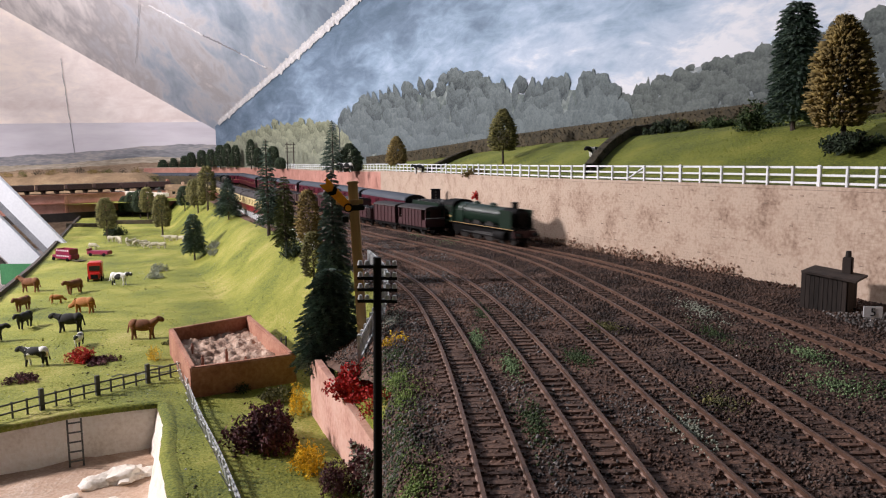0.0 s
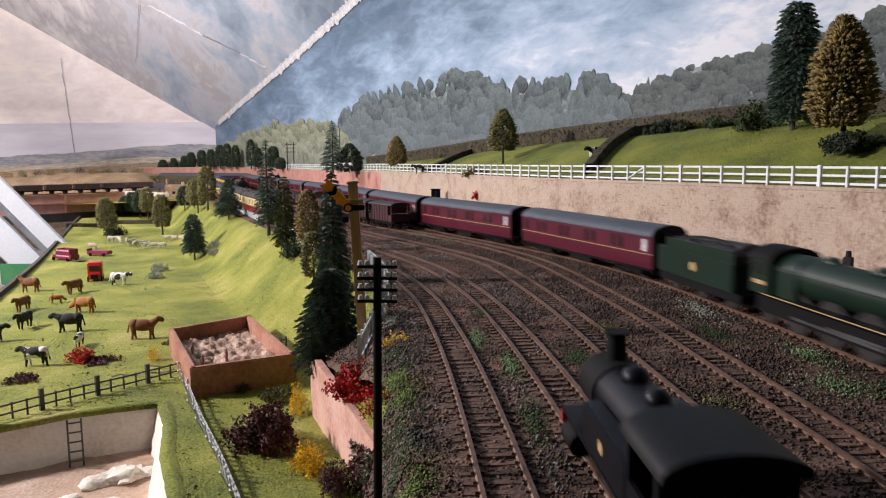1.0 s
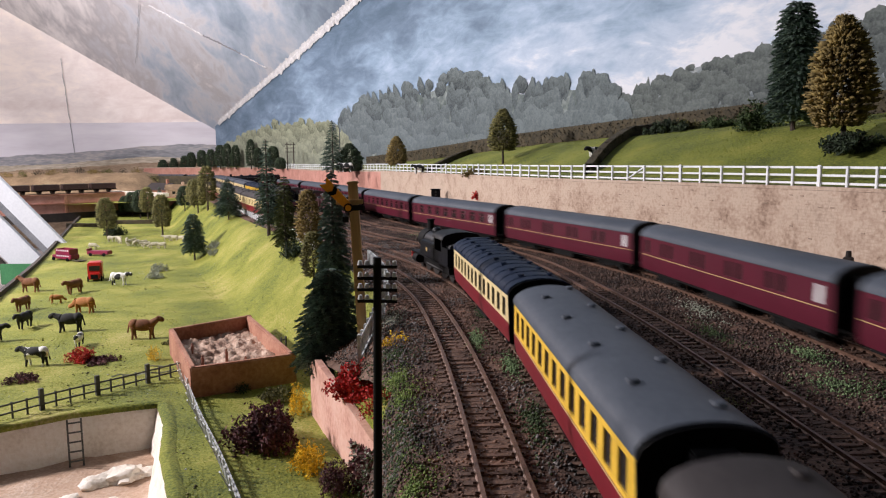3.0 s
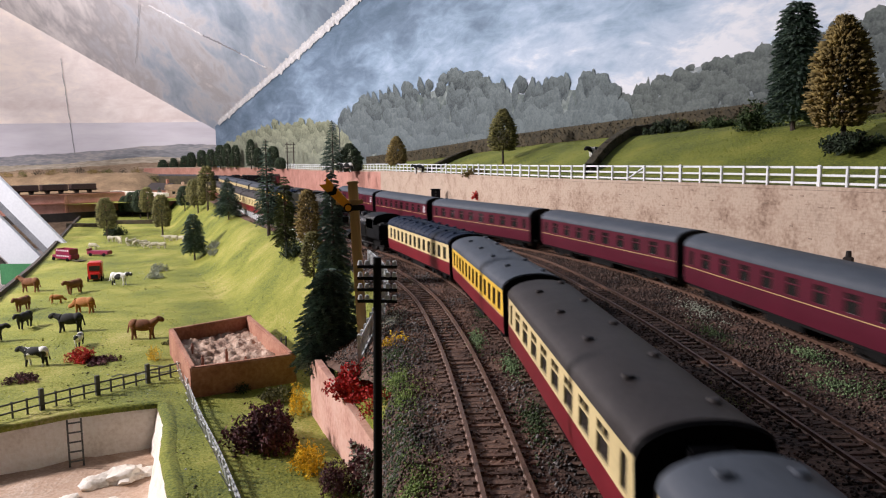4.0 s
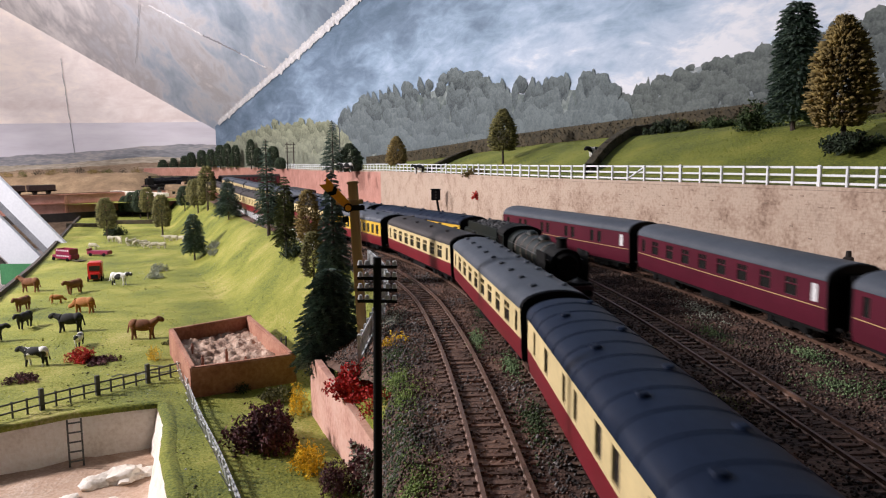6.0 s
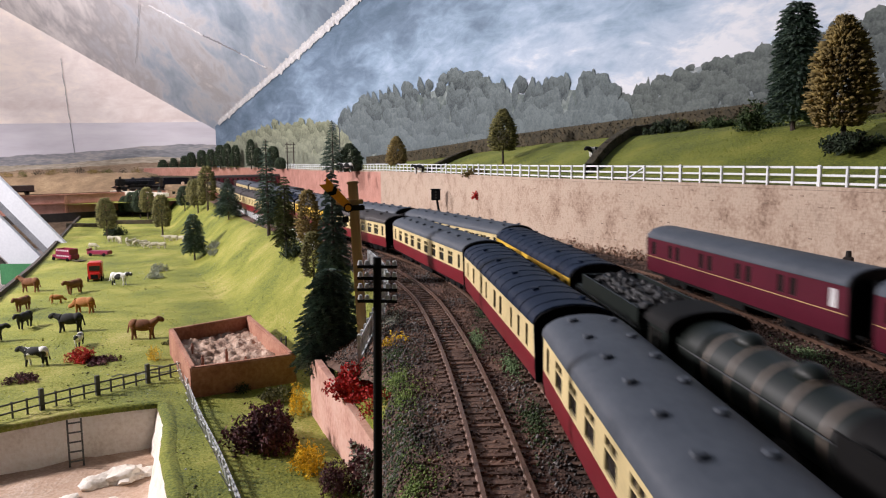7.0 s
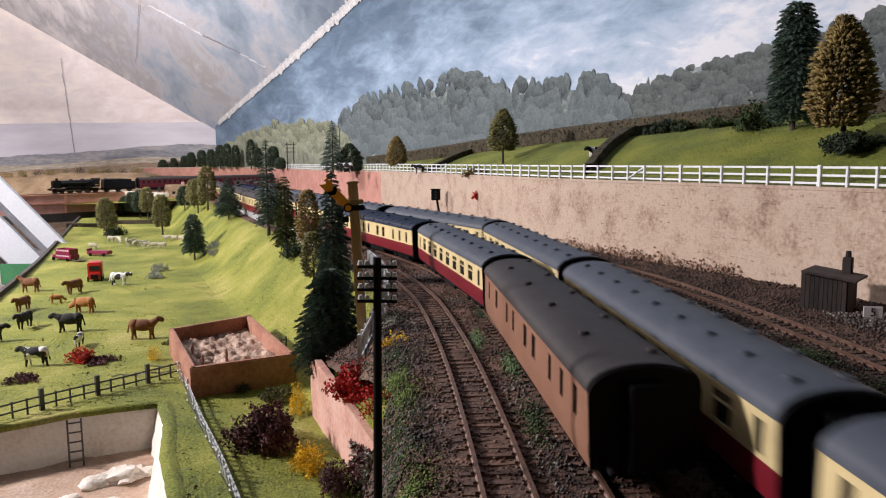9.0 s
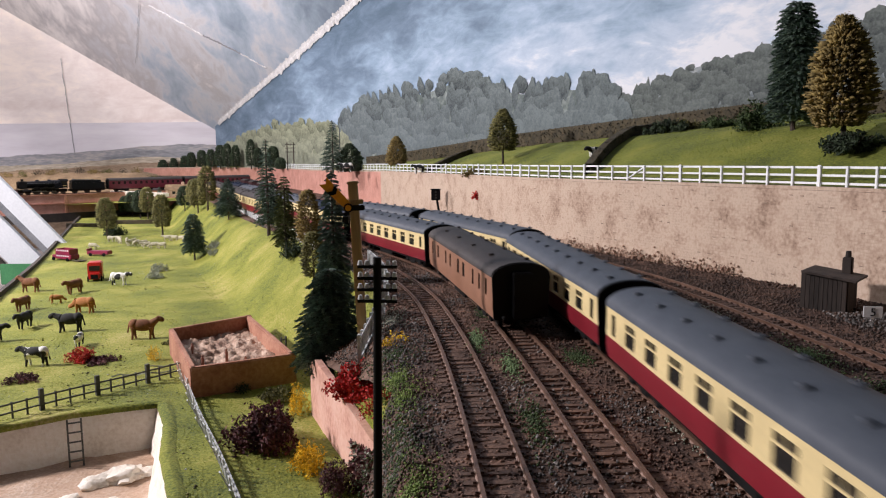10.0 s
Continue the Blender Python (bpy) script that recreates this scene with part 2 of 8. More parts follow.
def box(x0, x1, y0, y1, z0, z1, bevel=0.0, m=None):
    bm = bmesh.new()
    add_box(bm, x0, x1, y0, y1, z0, z1)
    if bevel:
        bmesh.ops.bevel(bm, geom=bm.edges[:], offset=bevel, segments=2, affect="EDGES")
    if m is not None:
        bmesh.ops.transform(bm, matrix=m, verts=bm.verts[:])
    return bm


def add_cyl(bm, p, q, r0, r1=None, n=12):
    p, q = Vector(p), Vector(q)
    m = Matrix.Translation((p + q) / 2) @ (q - p).to_track_quat("Z", "Y").to_matrix().to_4x4()
    bmesh.ops.create_cone(bm, cap_ends=True, segments=n, radius1=r0, radius2=r0 if r1 is None else r1, depth=(q - p).length, matrix=m)
    return bm


def cyl(p, q, r0, r1=None, n=12):
    return add_cyl(bmesh.new(), p, q, r0, r1, n)


def extrude_profile(prof, x0, x1):
    """A closed profile of (y, z) points drawn out along x."""
    bm = bmesh.new()
    a = [bm.verts.new((x0, y, z)) for y, z in prof]
    b = [bm.verts.new((x1, y, z)) for y, z in prof]
    n = len(prof)
    bm.faces.new(a[::-1])
    bm.faces.new(b)
    for i in range(n):
        bm.faces.new((a[i], a[(i + 1) % n], b[(i + 1) % n], b[i]))
    bmesh.ops.recalc_face_normals(bm, faces=bm.faces[:])
    return bm


rng = np.random.default_rng(7)
OCTA_V = np.array([(1, 0, 0), (-1, 0, 0), (0, 1, 0), (0, -1, 0), (0, 0, 1), (0, 0, -1)], float)
OCTA_F = np.array([(0, 2, 4), (2, 1, 4), (1, 3, 4), (3, 0, 4), (2, 0, 5), (1, 2, 5), (3, 1, 5), (0, 3, 5)])


def lumps(name, places, sizes, material, parent=None, flat=1.0):
    """Many small uneven stones or leaf clumps, joined."""
    places, sizes = np.asarray(places), np.asarray(sizes)
    n = len(places)
    q = rng.normal(size=(n, 4))
    q /= np.linalg.norm(q, axis=1)[:, None]
    w, x, y, z = q.T
    r = np.stack([1 - 2 * (y * y + z * z), 2 * (x * y - z * w), 2 * (x * z + y * w), 2 * (x * y + z * w), 1 - 2 * (x * x + z * z),
                  2 * (y * z - x * w), 2 * (x * z - y * w), 2 * (y * z + x * w), 1 - 2 * (x * x + y * y)], 1).reshape(n, 3, 3)
    v = OCTA_V[None] * rng.uniform(0.6, 1.25, (n, 6, 1)) * sizes[:, None, None]
    v = np.einsum("nij,nkj->nki", r, v)
    v[:, :, 2] *= flat
    v = (v + places[:, None]).reshape(-1, 3)
    f = (OCTA_F[None] + 6 * np.arange(n)[:, None, None]).reshape(-1, 3)
    return tris(name, v, f, material, parent)


def leaves(name, places, size, material, parent=None):
    """Many small leaf blades, each a bent diamond turned at random."""
    places = np.asarray(places, float)
    n = len(places)
    u = rng.normal(size=(n, 3))
    u /= np.linalg.norm(u, axis=1)[:, None]
    w = np.cross(u, rng.normal(size=(n, 3)))
    w /= np.linalg.norm(w, axis=1)[:, None]
    b = np.cross(u, w)
    s = (np.asarray(size) * np.ones(n) * rng.uniform(0.6, 1.4, n))[:, None]
    v = np.stack([places - u * s, places + w * s * 0.45 + b * s * 0.2, places + u * s, places - w * s * 0.45 + b * s * 0.2], 1).reshape(-1, 3)
    k = 4 * np.arange(n)[:, None]
    return tris(name, v, np.concatenate([k + np.array([[0, 1, 2]]), k + np.array([[0, 2, 3]])]), material, parent)


def blades(name, places, length, width, material, parent=None, lean=0.5):
    places = np.asarray(places)
    n = len(places)
    a = rng.uniform(0, 2 * np.pi, n)
    side = np.stack([np.cos(a), np.sin(a), np.zeros(n)], 1) * width
    ln = length * rng.uniform(0.6, 1.3, n)
    top = np.stack([rng.normal(0, lean, n), rng.normal(0, lean, n), np.ones(n)], 1) * ln[:, None]
    v = np.stack([places - side, places + side, places + top], 1).reshape(-1, 3)
    return tris(name, v, np.arange(3 * n).reshape(-1, 3), material, parent)


# ---- the lines of the plan ----
def line(points, n=1500):
    """A smooth line through plan points, as (lengths, points)."""
    p = np.array(points, float)
    d = np.r_[0, np.cumsum(np.linalg.norm(np.diff(p, axis=0), axis=1))]
    t = np.linspace(0, d[-1], n)
    tan = np.gradient(p, d, axis=0)
    i = np.clip(np.searchsorted(d, t, side="right") - 1, 0, len(d) - 2)
    h = (d[i + 1] - d[i])[:, None]
    u = ((t - d[i])[:, None]) / h
    q = ((2 * u**3 - 3 * u**2 + 1) * p[i] + (u**3 - 2 * u**2 + u) * h * tan[i] + (-2 * u**3 + 3 * u**2) * p[i + 1] + (u**3 - u**2) * h * tan[i + 1])
    for _ in range(30):
        q[1:-1] = (q[:-2] + 2 * q[1:-1] + q[2:]) / 4
    s = np.r_[0, np.cumsum(np.linalg.norm(np.diff(q, axis=0), axis=1))]
    return s, q


def on(ln, s):
    """Point and unit direction at the length s."""
    S, Q = ln
    p = np.array([np.interp(s, S, Q[:, 0]), np.interp(s, S, Q[:, 1])])
    e = 0.003
    a = np.array([np.interp(s - e, S, Q[:, 0]), np.interp(s - e, S, Q[:, 1])])
    b = np.array([np.interp(s + e, S, Q[:, 0]), np.interp(s + e, S, Q[:, 1])])
    d = b - a
    return p, d / max(np.linalg.norm(d), 1e-9)


def x_of(ln, y):
    S, Q = ln
    return np.interp(y, Q[:, 1], Q[:, 0])


TRACKS = {
    "a": line([(0.06, -3.2), (0.045, -0.6), (0.030, 0.0), (0.0206, 0.24), (0.0123, 0.36), (-0.0005, 0.48), (-0.0202, 0.60), (-0.050, 0.70), (-0.088, 0.826),
               (-0.20, 1.07), (-0.308, 1.30), (-0.43, 1.58), (-0.60, 1.98), (-0.78, 2.40), (-0.98, 2.78), (-1.4, 3.02), (-4.4, 3.06)]),
    "b": line([(0.10, -3.2), (0.068, -0.6), (0.0665, 0.0), (0.0660, 0.12), (0.0622, 0.24), (0.0542, 0.36), (0.0423, 0.48), (0.0238, 0.60), (-0.012, 0.73), (-0.060, 0.844),
               (-0.106, 0.936), (-0.17, 1.075), (-0.262, 1.30), (-0.385, 1.58), (-0.555, 1.98), (-0.74, 2.42), (-0.95, 2.83), (-1.4, 3.07), (-4.4, 3.11)]),
    "c": line([(0.19, -3.2), (0.150, -0.6), (0.124, 0.0), (0.1085, 0.24), (0.0994, 0.36), (0.0907, 0.48), (0.0766, 0.60), (0.043, 0.772), (-0.017, 0.895),
               (-0.112, 1.063), (-0.222, 1.30), (-0.34, 1.58), (-0.51, 1.98), (-0.70, 2.44), (-0.92, 2.88), (-1.4, 3.12), (-4.4, 3.16)]),
    "d": line([(0.25, -3.2), (0.20, -0.6), (0.170, 0.0), (0.1573, 0.24), (0.1501, 0.36), (0.1416, 0.48), (0.1277, 0.60), (0.098, 0.777), (0.047, 0.913),
               (-0.019, 1.032), (-0.125, 1.219), (-0.172, 1.33), (-0.295, 1.60), (-0.46, 1.98), (-0.66, 2.46), (-0.88, 2.93), (-1.4, 3.17), (-4.4, 3.21)]),
    "e": line([(0.36, -3.2), (0.29, -0.6), (0.258, 0.0), (0.243, 0.26), (0.236, 0.36), (0.226, 0.44), (0.213, 0.527), (0.197, 0.62), (0.157, 0.757), (0.084, 0.915),
               (0.013, 1.052), (-0.060, 1.22), (-0.165, 1.48), (-0.28, 1.75), (-0.42, 2.05), (-0.62, 2.48), (-0.84, 2.98), (-1.4, 3.22), (-4.4, 3.26)]),
}
VIADUCT = line([(-0.55, 2.86), (-0.80, 2.66), (-1.138, 2.38), (-1.33, 2.21), (-1.9, 1.72), (-3.4, 0.45)])
WALL = line([(0.46, -0.6), (0.41, 0.0), (0.365, 0.35), (0.337, 0.50), (0.295, 0.614), (0.238, 0.728), (0.178, 0.845), (0.114, 0.986), (0.04, 1.20), (-0.049, 1.45), (-0.205, 1.86), (-0.42, 2.36), (-0.62, 2.80), (-0.82, 3.08), (-1.06, 3.24), (-1.38, 3.33)])
EDGE = line([(-0.30, -0.6), (-0.32, 0.0), (-0.42, 0.45), (-0.517, 0.735), (-0.617, 1.006), (-0.719, 1.278), (-0.819, 1.522), (-1.074, 2.131), (-1.16, 2.34), (-1.75, 3.45)])
MEADOW = -0.075


def eased(ln, turns):
    """The same line, ironed out."""
    S, Q = ln
    Q = Q.copy()
    for _ in range(turns):
        Q[1:-1] = (Q[:-2] + 2 * Q[1:-1] + Q[2:]) / 4
    return S, Q


BANK_LINE = eased(TRACKS["a"], 1200)


def smooth01(v):
    v = np.clip(v, 0, 1)
    return v * v * (3 - 2 * v)


def meadow_z(x, y):
    """The height of the meadow and of the bank that carries the tracks; the wing wall holds the bank close by."""
    x, y = np.asarray(x, float), np.asarray(y, float)
    off = x_of(BANK_LINE, y) - x
    k = 1 - smooth01((off - 0.034) / (0.045 + 0.075 * smooth01((y - 0.55) / 0.35)))
    bank = MEADOW + 0.071 * k
    edge = x_of(BANK_LINE, y) - (-0.096 + (0.512 - np.clip(y, 0.2, 0.56)) * 0.4125)
    held = np.where(off < edge - 0.004, -0.022 - 0.030 * smooth01((off - 0.03) / 0.05), MEADOW)
    near = 1 - smooth01((y - 0.50) / 0.07)
    return bank * (1 - near) + held * near + 0.0006 * np.sin(x * 31 + y * 17) * (1 - k)


def wall_top(y):
    return np.interp(y, [0.45, 0.55, 1.2, 1.7, 2.4], [0.0805, 0.0797, 0.0760, 0.0735, 0.066])


def hill_z(x, y):
    """The grassy rise behind the retaining wall."""
    back = x - x_of(WALL, y)
    lift = (np.interp(y, [1.3, 2.4], [0.0840, 0.066]) - wall_top(y)) * smooth01(back / 0.12)
    return wall_top(y) + lift + 0.001 + np.interp(back, [0, 0.03, 0.17, 0.40], [0.0, 0.004, 0.050, 0.075]) * np.interp(y, [0.5, 1.0, 1.6, 2.3], [1.1, 1.0, 0.72, 0.3])


# ---- setting: sheets of ground, retaining wall, backdrop ----
def sheet(name, fn, us, vs, material, **tags):
    """A grid sheet; fn(u, v) gives (x, y, z)."""
    verts = [fn(u, v) for v in vs for u in us]
    n = len(us)
    faces = [(j * n + i, j * n + i + 1, (j + 1) * n + i + 1, (j + 1) * n + i) for j in range(len(vs) - 1) for i in range(n - 1)]
    return tagged(soup(name, verts, faces, material, smooth=True), **tags)


def shelf(y):
    """The bed's outer edge: near the wing wall it spreads out to the wall's back."""
    out = x_of(TRACKS["a"], y) - 0.036
    return np.minimum(out, np.interp(y, [0.0, 0.30, 0.36, 0.505, 0.56], [-0.05, -0.034, -0.026, -0.087, 1.0]))


def shoulder(x, y):
    """How far the bed falls away beyond the outermost track."""
    return -0.026 * smooth01((x_of(TRACKS["a"], y) - x - 0.030) / np.interp(y, [0.30, 0.36], [0.018, 0.055]))


def trackbed(u, y):
    x0, x1 = float(shelf(y)), float(x_of(WALL, y)) + 0.006
    x = x0 + (x1 - x0) * u ** 1.15
    off = float(x_of(TRACKS["a"], y)) - x
    z = -0.0027 + 0.0009 * noise.noise((x * 60, y * 60, 0)) + 0.0005 * noise.noise((x * 260, y * 260, 2)) + float(shoulder(x, y))
    return x, y, z - 0.004 * (1 - smooth01(u / 0.04))


tagged(sheet("ground", trackbed, np.linspace(0, 1, 60), np.r_[np.linspace(-3.2, 0.1, 12), np.linspace(0.12, 1.3, 150), np.linspace(1.32, 2.9, 60)], M["earth"]),
       "rust-brown earth and cinder trackbed under the tracks", kind="structure")


PIT = [(-0.40, 0.42), (-0.33, 0.475), (-0.27, 0.515), (-0.216, 0.535), (-0.198, 0.50), (-0.178, 0.44), (-0.152, 0.384), (-0.14, 0.30), (-0.25, 0.22), (-0.40, 0.22)]


HOLE = [(-0.29 + (x + 0.29) * 1.035, 0.36 + (y - 0.36) * 1.035) for x, y in PIT]


def in_poly(x, y, poly):
    hit = False
    for (ax, ay), (bx, by) in zip(poly, poly[1:] + poly[:1]):
        if (ay > y) != (by > y) and x < (bx - ax) * (y - ay) / (by - ay) + ax:
            hit = not hit
    return hit


def meadow_sheet():
    us, ys = np.linspace(0, 1, 110), np.r_[np.linspace(-0.6, 0.18, 8), np.linspace(0.2, 1.2, 170), np.linspace(1.21, 2.45, 60)]
    verts, n = [], len(us)
    for y in ys:
        x0, x1 = x_of(EDGE, y), x_of(TRACKS["a"], y) - 0.034
        for u in us:
            x = x0 + (x1 - x0) * (1 - (1 - u) ** 1.6)
            verts.append((x, y, float(meadow_z(x, y)) + 0.0007 * noise.noise((x * 40, y * 40, 3)) + 0.0004 * noise.noise((x * 170, y * 170, 1))))
    faces = []
    for j in range(len(ys) - 1):
        for i in range(n - 1):
            a = j * n + i
            cx, cy = (verts[a][0] + verts[a + n + 1][0]) / 2, (verts[a][1] + verts[a + n + 1][1]) / 2
            if not in_poly(cx, cy, HOLE):
                faces.append((a, a + 1, a + n + 1, a + n))
    return tagged(soup("ground_meadow", verts, faces, M["grass"], smooth=True), "bright yellow-green turf meadow below the railway bank", kind="structure")


meadow_sheet()


def ribbon(name, ln, y0, y1, step, zlo, zhi, thick, material, parent=None):
    """An upright band along a line, with thickness; zlo and zhi may depend on y."""
    S, Q = ln
    ys = np.arange(y0, y1 + step / 2, step)
    s = np.interp(ys, Q[:, 1], S)
    rows = []
    for k, y in zip(s, ys):
        p, d = on(ln, k)
        nrm = np.array([d[1], -d[0]])
        a, b = zlo(y) if callable(zlo) else zlo, zhi(y) if callable(zhi) else zhi
        rows.append([(*p, a), (*p, b), (*(p + nrm * thick), b), (*(p + nrm * thick), a)])
    verts = [v for r in rows for v in r]
    faces = []
    for j in range(len(rows) - 1):
        for i in range(4):
            faces.append((4 * j + i, 4 * j + (i + 1) % 4, 4 * j + 4 + (i + 1) % 4, 4 * j + 4 + i))
    faces += [(0, 3, 2, 1), tuple(4 * (len(rows) - 1) + i for i in range(4))]
    bm = bmesh.new()
    vs = [bm.verts.new(v) for v in verts]
    for f in faces:
        bm.faces.new([vs[i] for i in f])
    bmesh.ops.recalc_face_normals(bm, faces=bm.faces[:])
    return part(name, bm, material, parent)


wall = tagged(ribbon("wall_retaining", WALL, -0.6, 1.70, 0.02, -0.012, wall_top, 0.012, M["wall"]), "tall sandy-pink rendered retaining wall beside the tracks", kind="structure")
tagged(ribbon("wall_far", WALL, 1.70, 3.32, 0.02, -0.012, lambda y: wall_top(y), 0.012, M["wall_far"]), "far pink brick retaining wall", kind="structure")
tagged(ribbon("trim_coping", WALL, -0.6, 3.32, 0.03, lambda y: wall_top(y) + 0.0002, lambda y: wall_top(y) + 0.003, 0.013, M["wall"]), "thin coping on the wall's top", kind="structure")


def hill(u, y):
    x = x_of(WALL, y) + 0.008 + 0.45 * u
    return x, y, float(hill_z(x, y)) + 0.002 * noise.noise((x * 25, y * 25, 1))


tagged(sheet("ground_hill", hill, np.linspace(0, 1, 50), np.linspace(-0.4, 3.2, 150), M["hill_grass"]), "green turf hillside above the retaining wall", kind="structure")

# the printed backdrop follows the hill, then meets the far end wall
BACK = line([(1.5, -0.4), (1.22, 0.2), (0.93, 0.7), (0.60, 1.20), (0.25, 1.72), (-0.30, 2.45), (-1.05, 3.4)])
CEIL_A, CEIL_B = -0.59, -0.83


def ceil_z(x, y):
    return 0.276 + CEIL_A * (x + 1.11) + CEIL_B * (y - 3.4)


def sky_material(name, stops, scale, stretch):
    m = mat(name, stops, scale=scale, fine=9, detail=7, rough=0.75, bump=0.02, stretch=stretch)
    return m


def cloud_print(name, stops, scale, stretch, slope, lift, turn=0.0):
    """Printed cloud: broad banks and torn edges, growing paler or darker across the sheet."""
    m = bpy.data.materials.new(name)
    m.use_nodes = True
    nt = m.node_tree
    b = nt.nodes["Principled BSDF"]
    co, mp = nt.nodes.new("ShaderNodeTexCoord"), nt.nodes.new("ShaderNodeMapping")
    mp.inputs["Scale"].default_value, mp.inputs["Rotation"].default_value = stretch, (math.radians(turn), 0, 0)
    nt.links.new(co.outputs["Object"], mp.inputs[0])
    total = None
    for k, (f, share, rough, twist) in enumerate(((scale, 0.52, 0.52, 0.4), (scale * 2.7, 0.33, 0.60, 0.9), (scale * 9, 0.15, 0.65, 0.3))):
        n = nt.nodes.new("ShaderNodeTexNoise")
        n.inputs["Scale"].default_value, n.inputs["Detail"].default_value = f, 8
        n.inputs["Roughness"].default_value, n.inputs["Distortion"].default_value = rough, twist
        nt.links.new(mp.outputs[0], n.inputs["Vector"])
        w = nt.nodes.new("ShaderNodeMath")
        w.operation = "MULTIPLY_ADD"
        w.inputs[1].default_value = share
        nt.links.new(n.outputs[0], w.inputs[0])
        if total is None:
            w.inputs[2].default_value = lift
        else:
            nt.links.new(total, w.inputs[2])
        total = w.outputs[0]
    dot = nt.nodes.new("ShaderNodeVectorMath")
    dot.operation = "DOT_PRODUCT"
    dot.inputs[1].default_value = slope
    nt.links.new(co.outputs["Object"], dot.inputs[0])
    add = nt.nodes.new("ShaderNodeMath")
    nt.links.new(total, add.inputs[0])
    nt.links.new(dot.outputs["Value"], add.inputs[1])
    ramp = nt.nodes.new("ShaderNodeValToRGB")
    nt.links.new(add.outputs[0], ramp.inputs[0])
    els = ramp.color_ramp.elements
    while len(els) < len(stops):
        els.new(0.5)
    for e, (p, c) in zip(els, stops):
        e.position, e.color = p, (*c, 1)
    nt.links.new(ramp.outputs[0], b.inputs["Base Color"])
    b.inputs["Roughness"].default_value, b.inputs["Specular IOR Level"].default_value = 0.7, 0.25
    return m


M["sky"] = cloud_print("printed_cloud_paper", [(0.26, (0.10, 0.15, 0.21)), (0.38, (0.16, 0.225, 0.31)), (0.47, (0.25, 0.345, 0.46)), (0.56, (0.37, 0.48, 0.62)), (0.65, (0.54, 0.63, 0.76)), (0.72, (0.80, 0.82, 0.88))],
                       3.4, (1, 0.8, 2.2), (0.0, -0.19, -0.62), 0.62, -24)
M["sky_ceiling"] = cloud_print("printed_storm_paper", [(0.28, (0.17, 0.215, 0.28)), (0.40, (0.31, 0.375, 0.46)), (0.48, (0.44, 0.50, 0.59)), (0.54, (0.60, 0.60, 0.64)), (0.60, (0.50, 0.48, 0.50)), (0.70, (0.84, 0.80, 0.80))],
                               2.2, (1.5, 0.7, 1.2), (-0.20, 0.0, 0.0), -0.17, 30)
M["sky_pink"] = cloud_print("printed_dawn_paper", [(0.30, (0.60, 0.49, 0.46)), (0.44, (0.72, 0.63, 0.60)), (0.52, (0.80, 0.72, 0.69)), (0.62, (0.92, 0.82, 0.75))], 3.2, (1, 1, 2.2), (-0.10, 0, 0.02), -0.16)
M["sky_low"] = sky_material("printed_lavender_paper", [(0.30, (0.52, 0.48, 0.53)), (0.5, (0.63, 0.60, 0.65)), (0.70, (0.72, 0.70, 0.73))], 2.4, (0.8, 1, 4))
M["crease"] = two("creased_paper_shade", (0.20, 0.20, 0.22), (0.36, 0.35, 0.37), scale=20)
M["crease_pale"] = two("torn_paper_edge", (0.50, 0.49, 0.50), (0.78, 0.77, 0.77), scale=60)
M["print_trees"] = mat("printed_misty_wood", [(0.36, (0.055, 0.078, 0.075)), (0.5, (0.145, 0.178, 0.172)), (0.63, (0.29, 0.33, 0.325))], scale=24, fine=90, detail=10, rough=0.75, bump=0.02, stretch=(1, 1, 1.0))
M["print_trees_pale"] = mat("printed_pale_wood", [(0.38, (0.14, 0.17, 0.19)), (0.5, (0.25, 0.285, 0.30)), (0.62, (0.38, 0.41, 0.43))], scale=34, fine=120, detail=9, rough=0.75, bump=0.02)
M["print_trees_green"] = mat("printed_olive_wood", [(0.34, (0.14, 0.16, 0.11)), (0.5, (0.26, 0.28, 0.19)), (0.66, (0.42, 0.42, 0.33))], scale=26, fine=120, detail=9, rough=0.75, bump=0.02, stretch=(1, 1, 0.9))


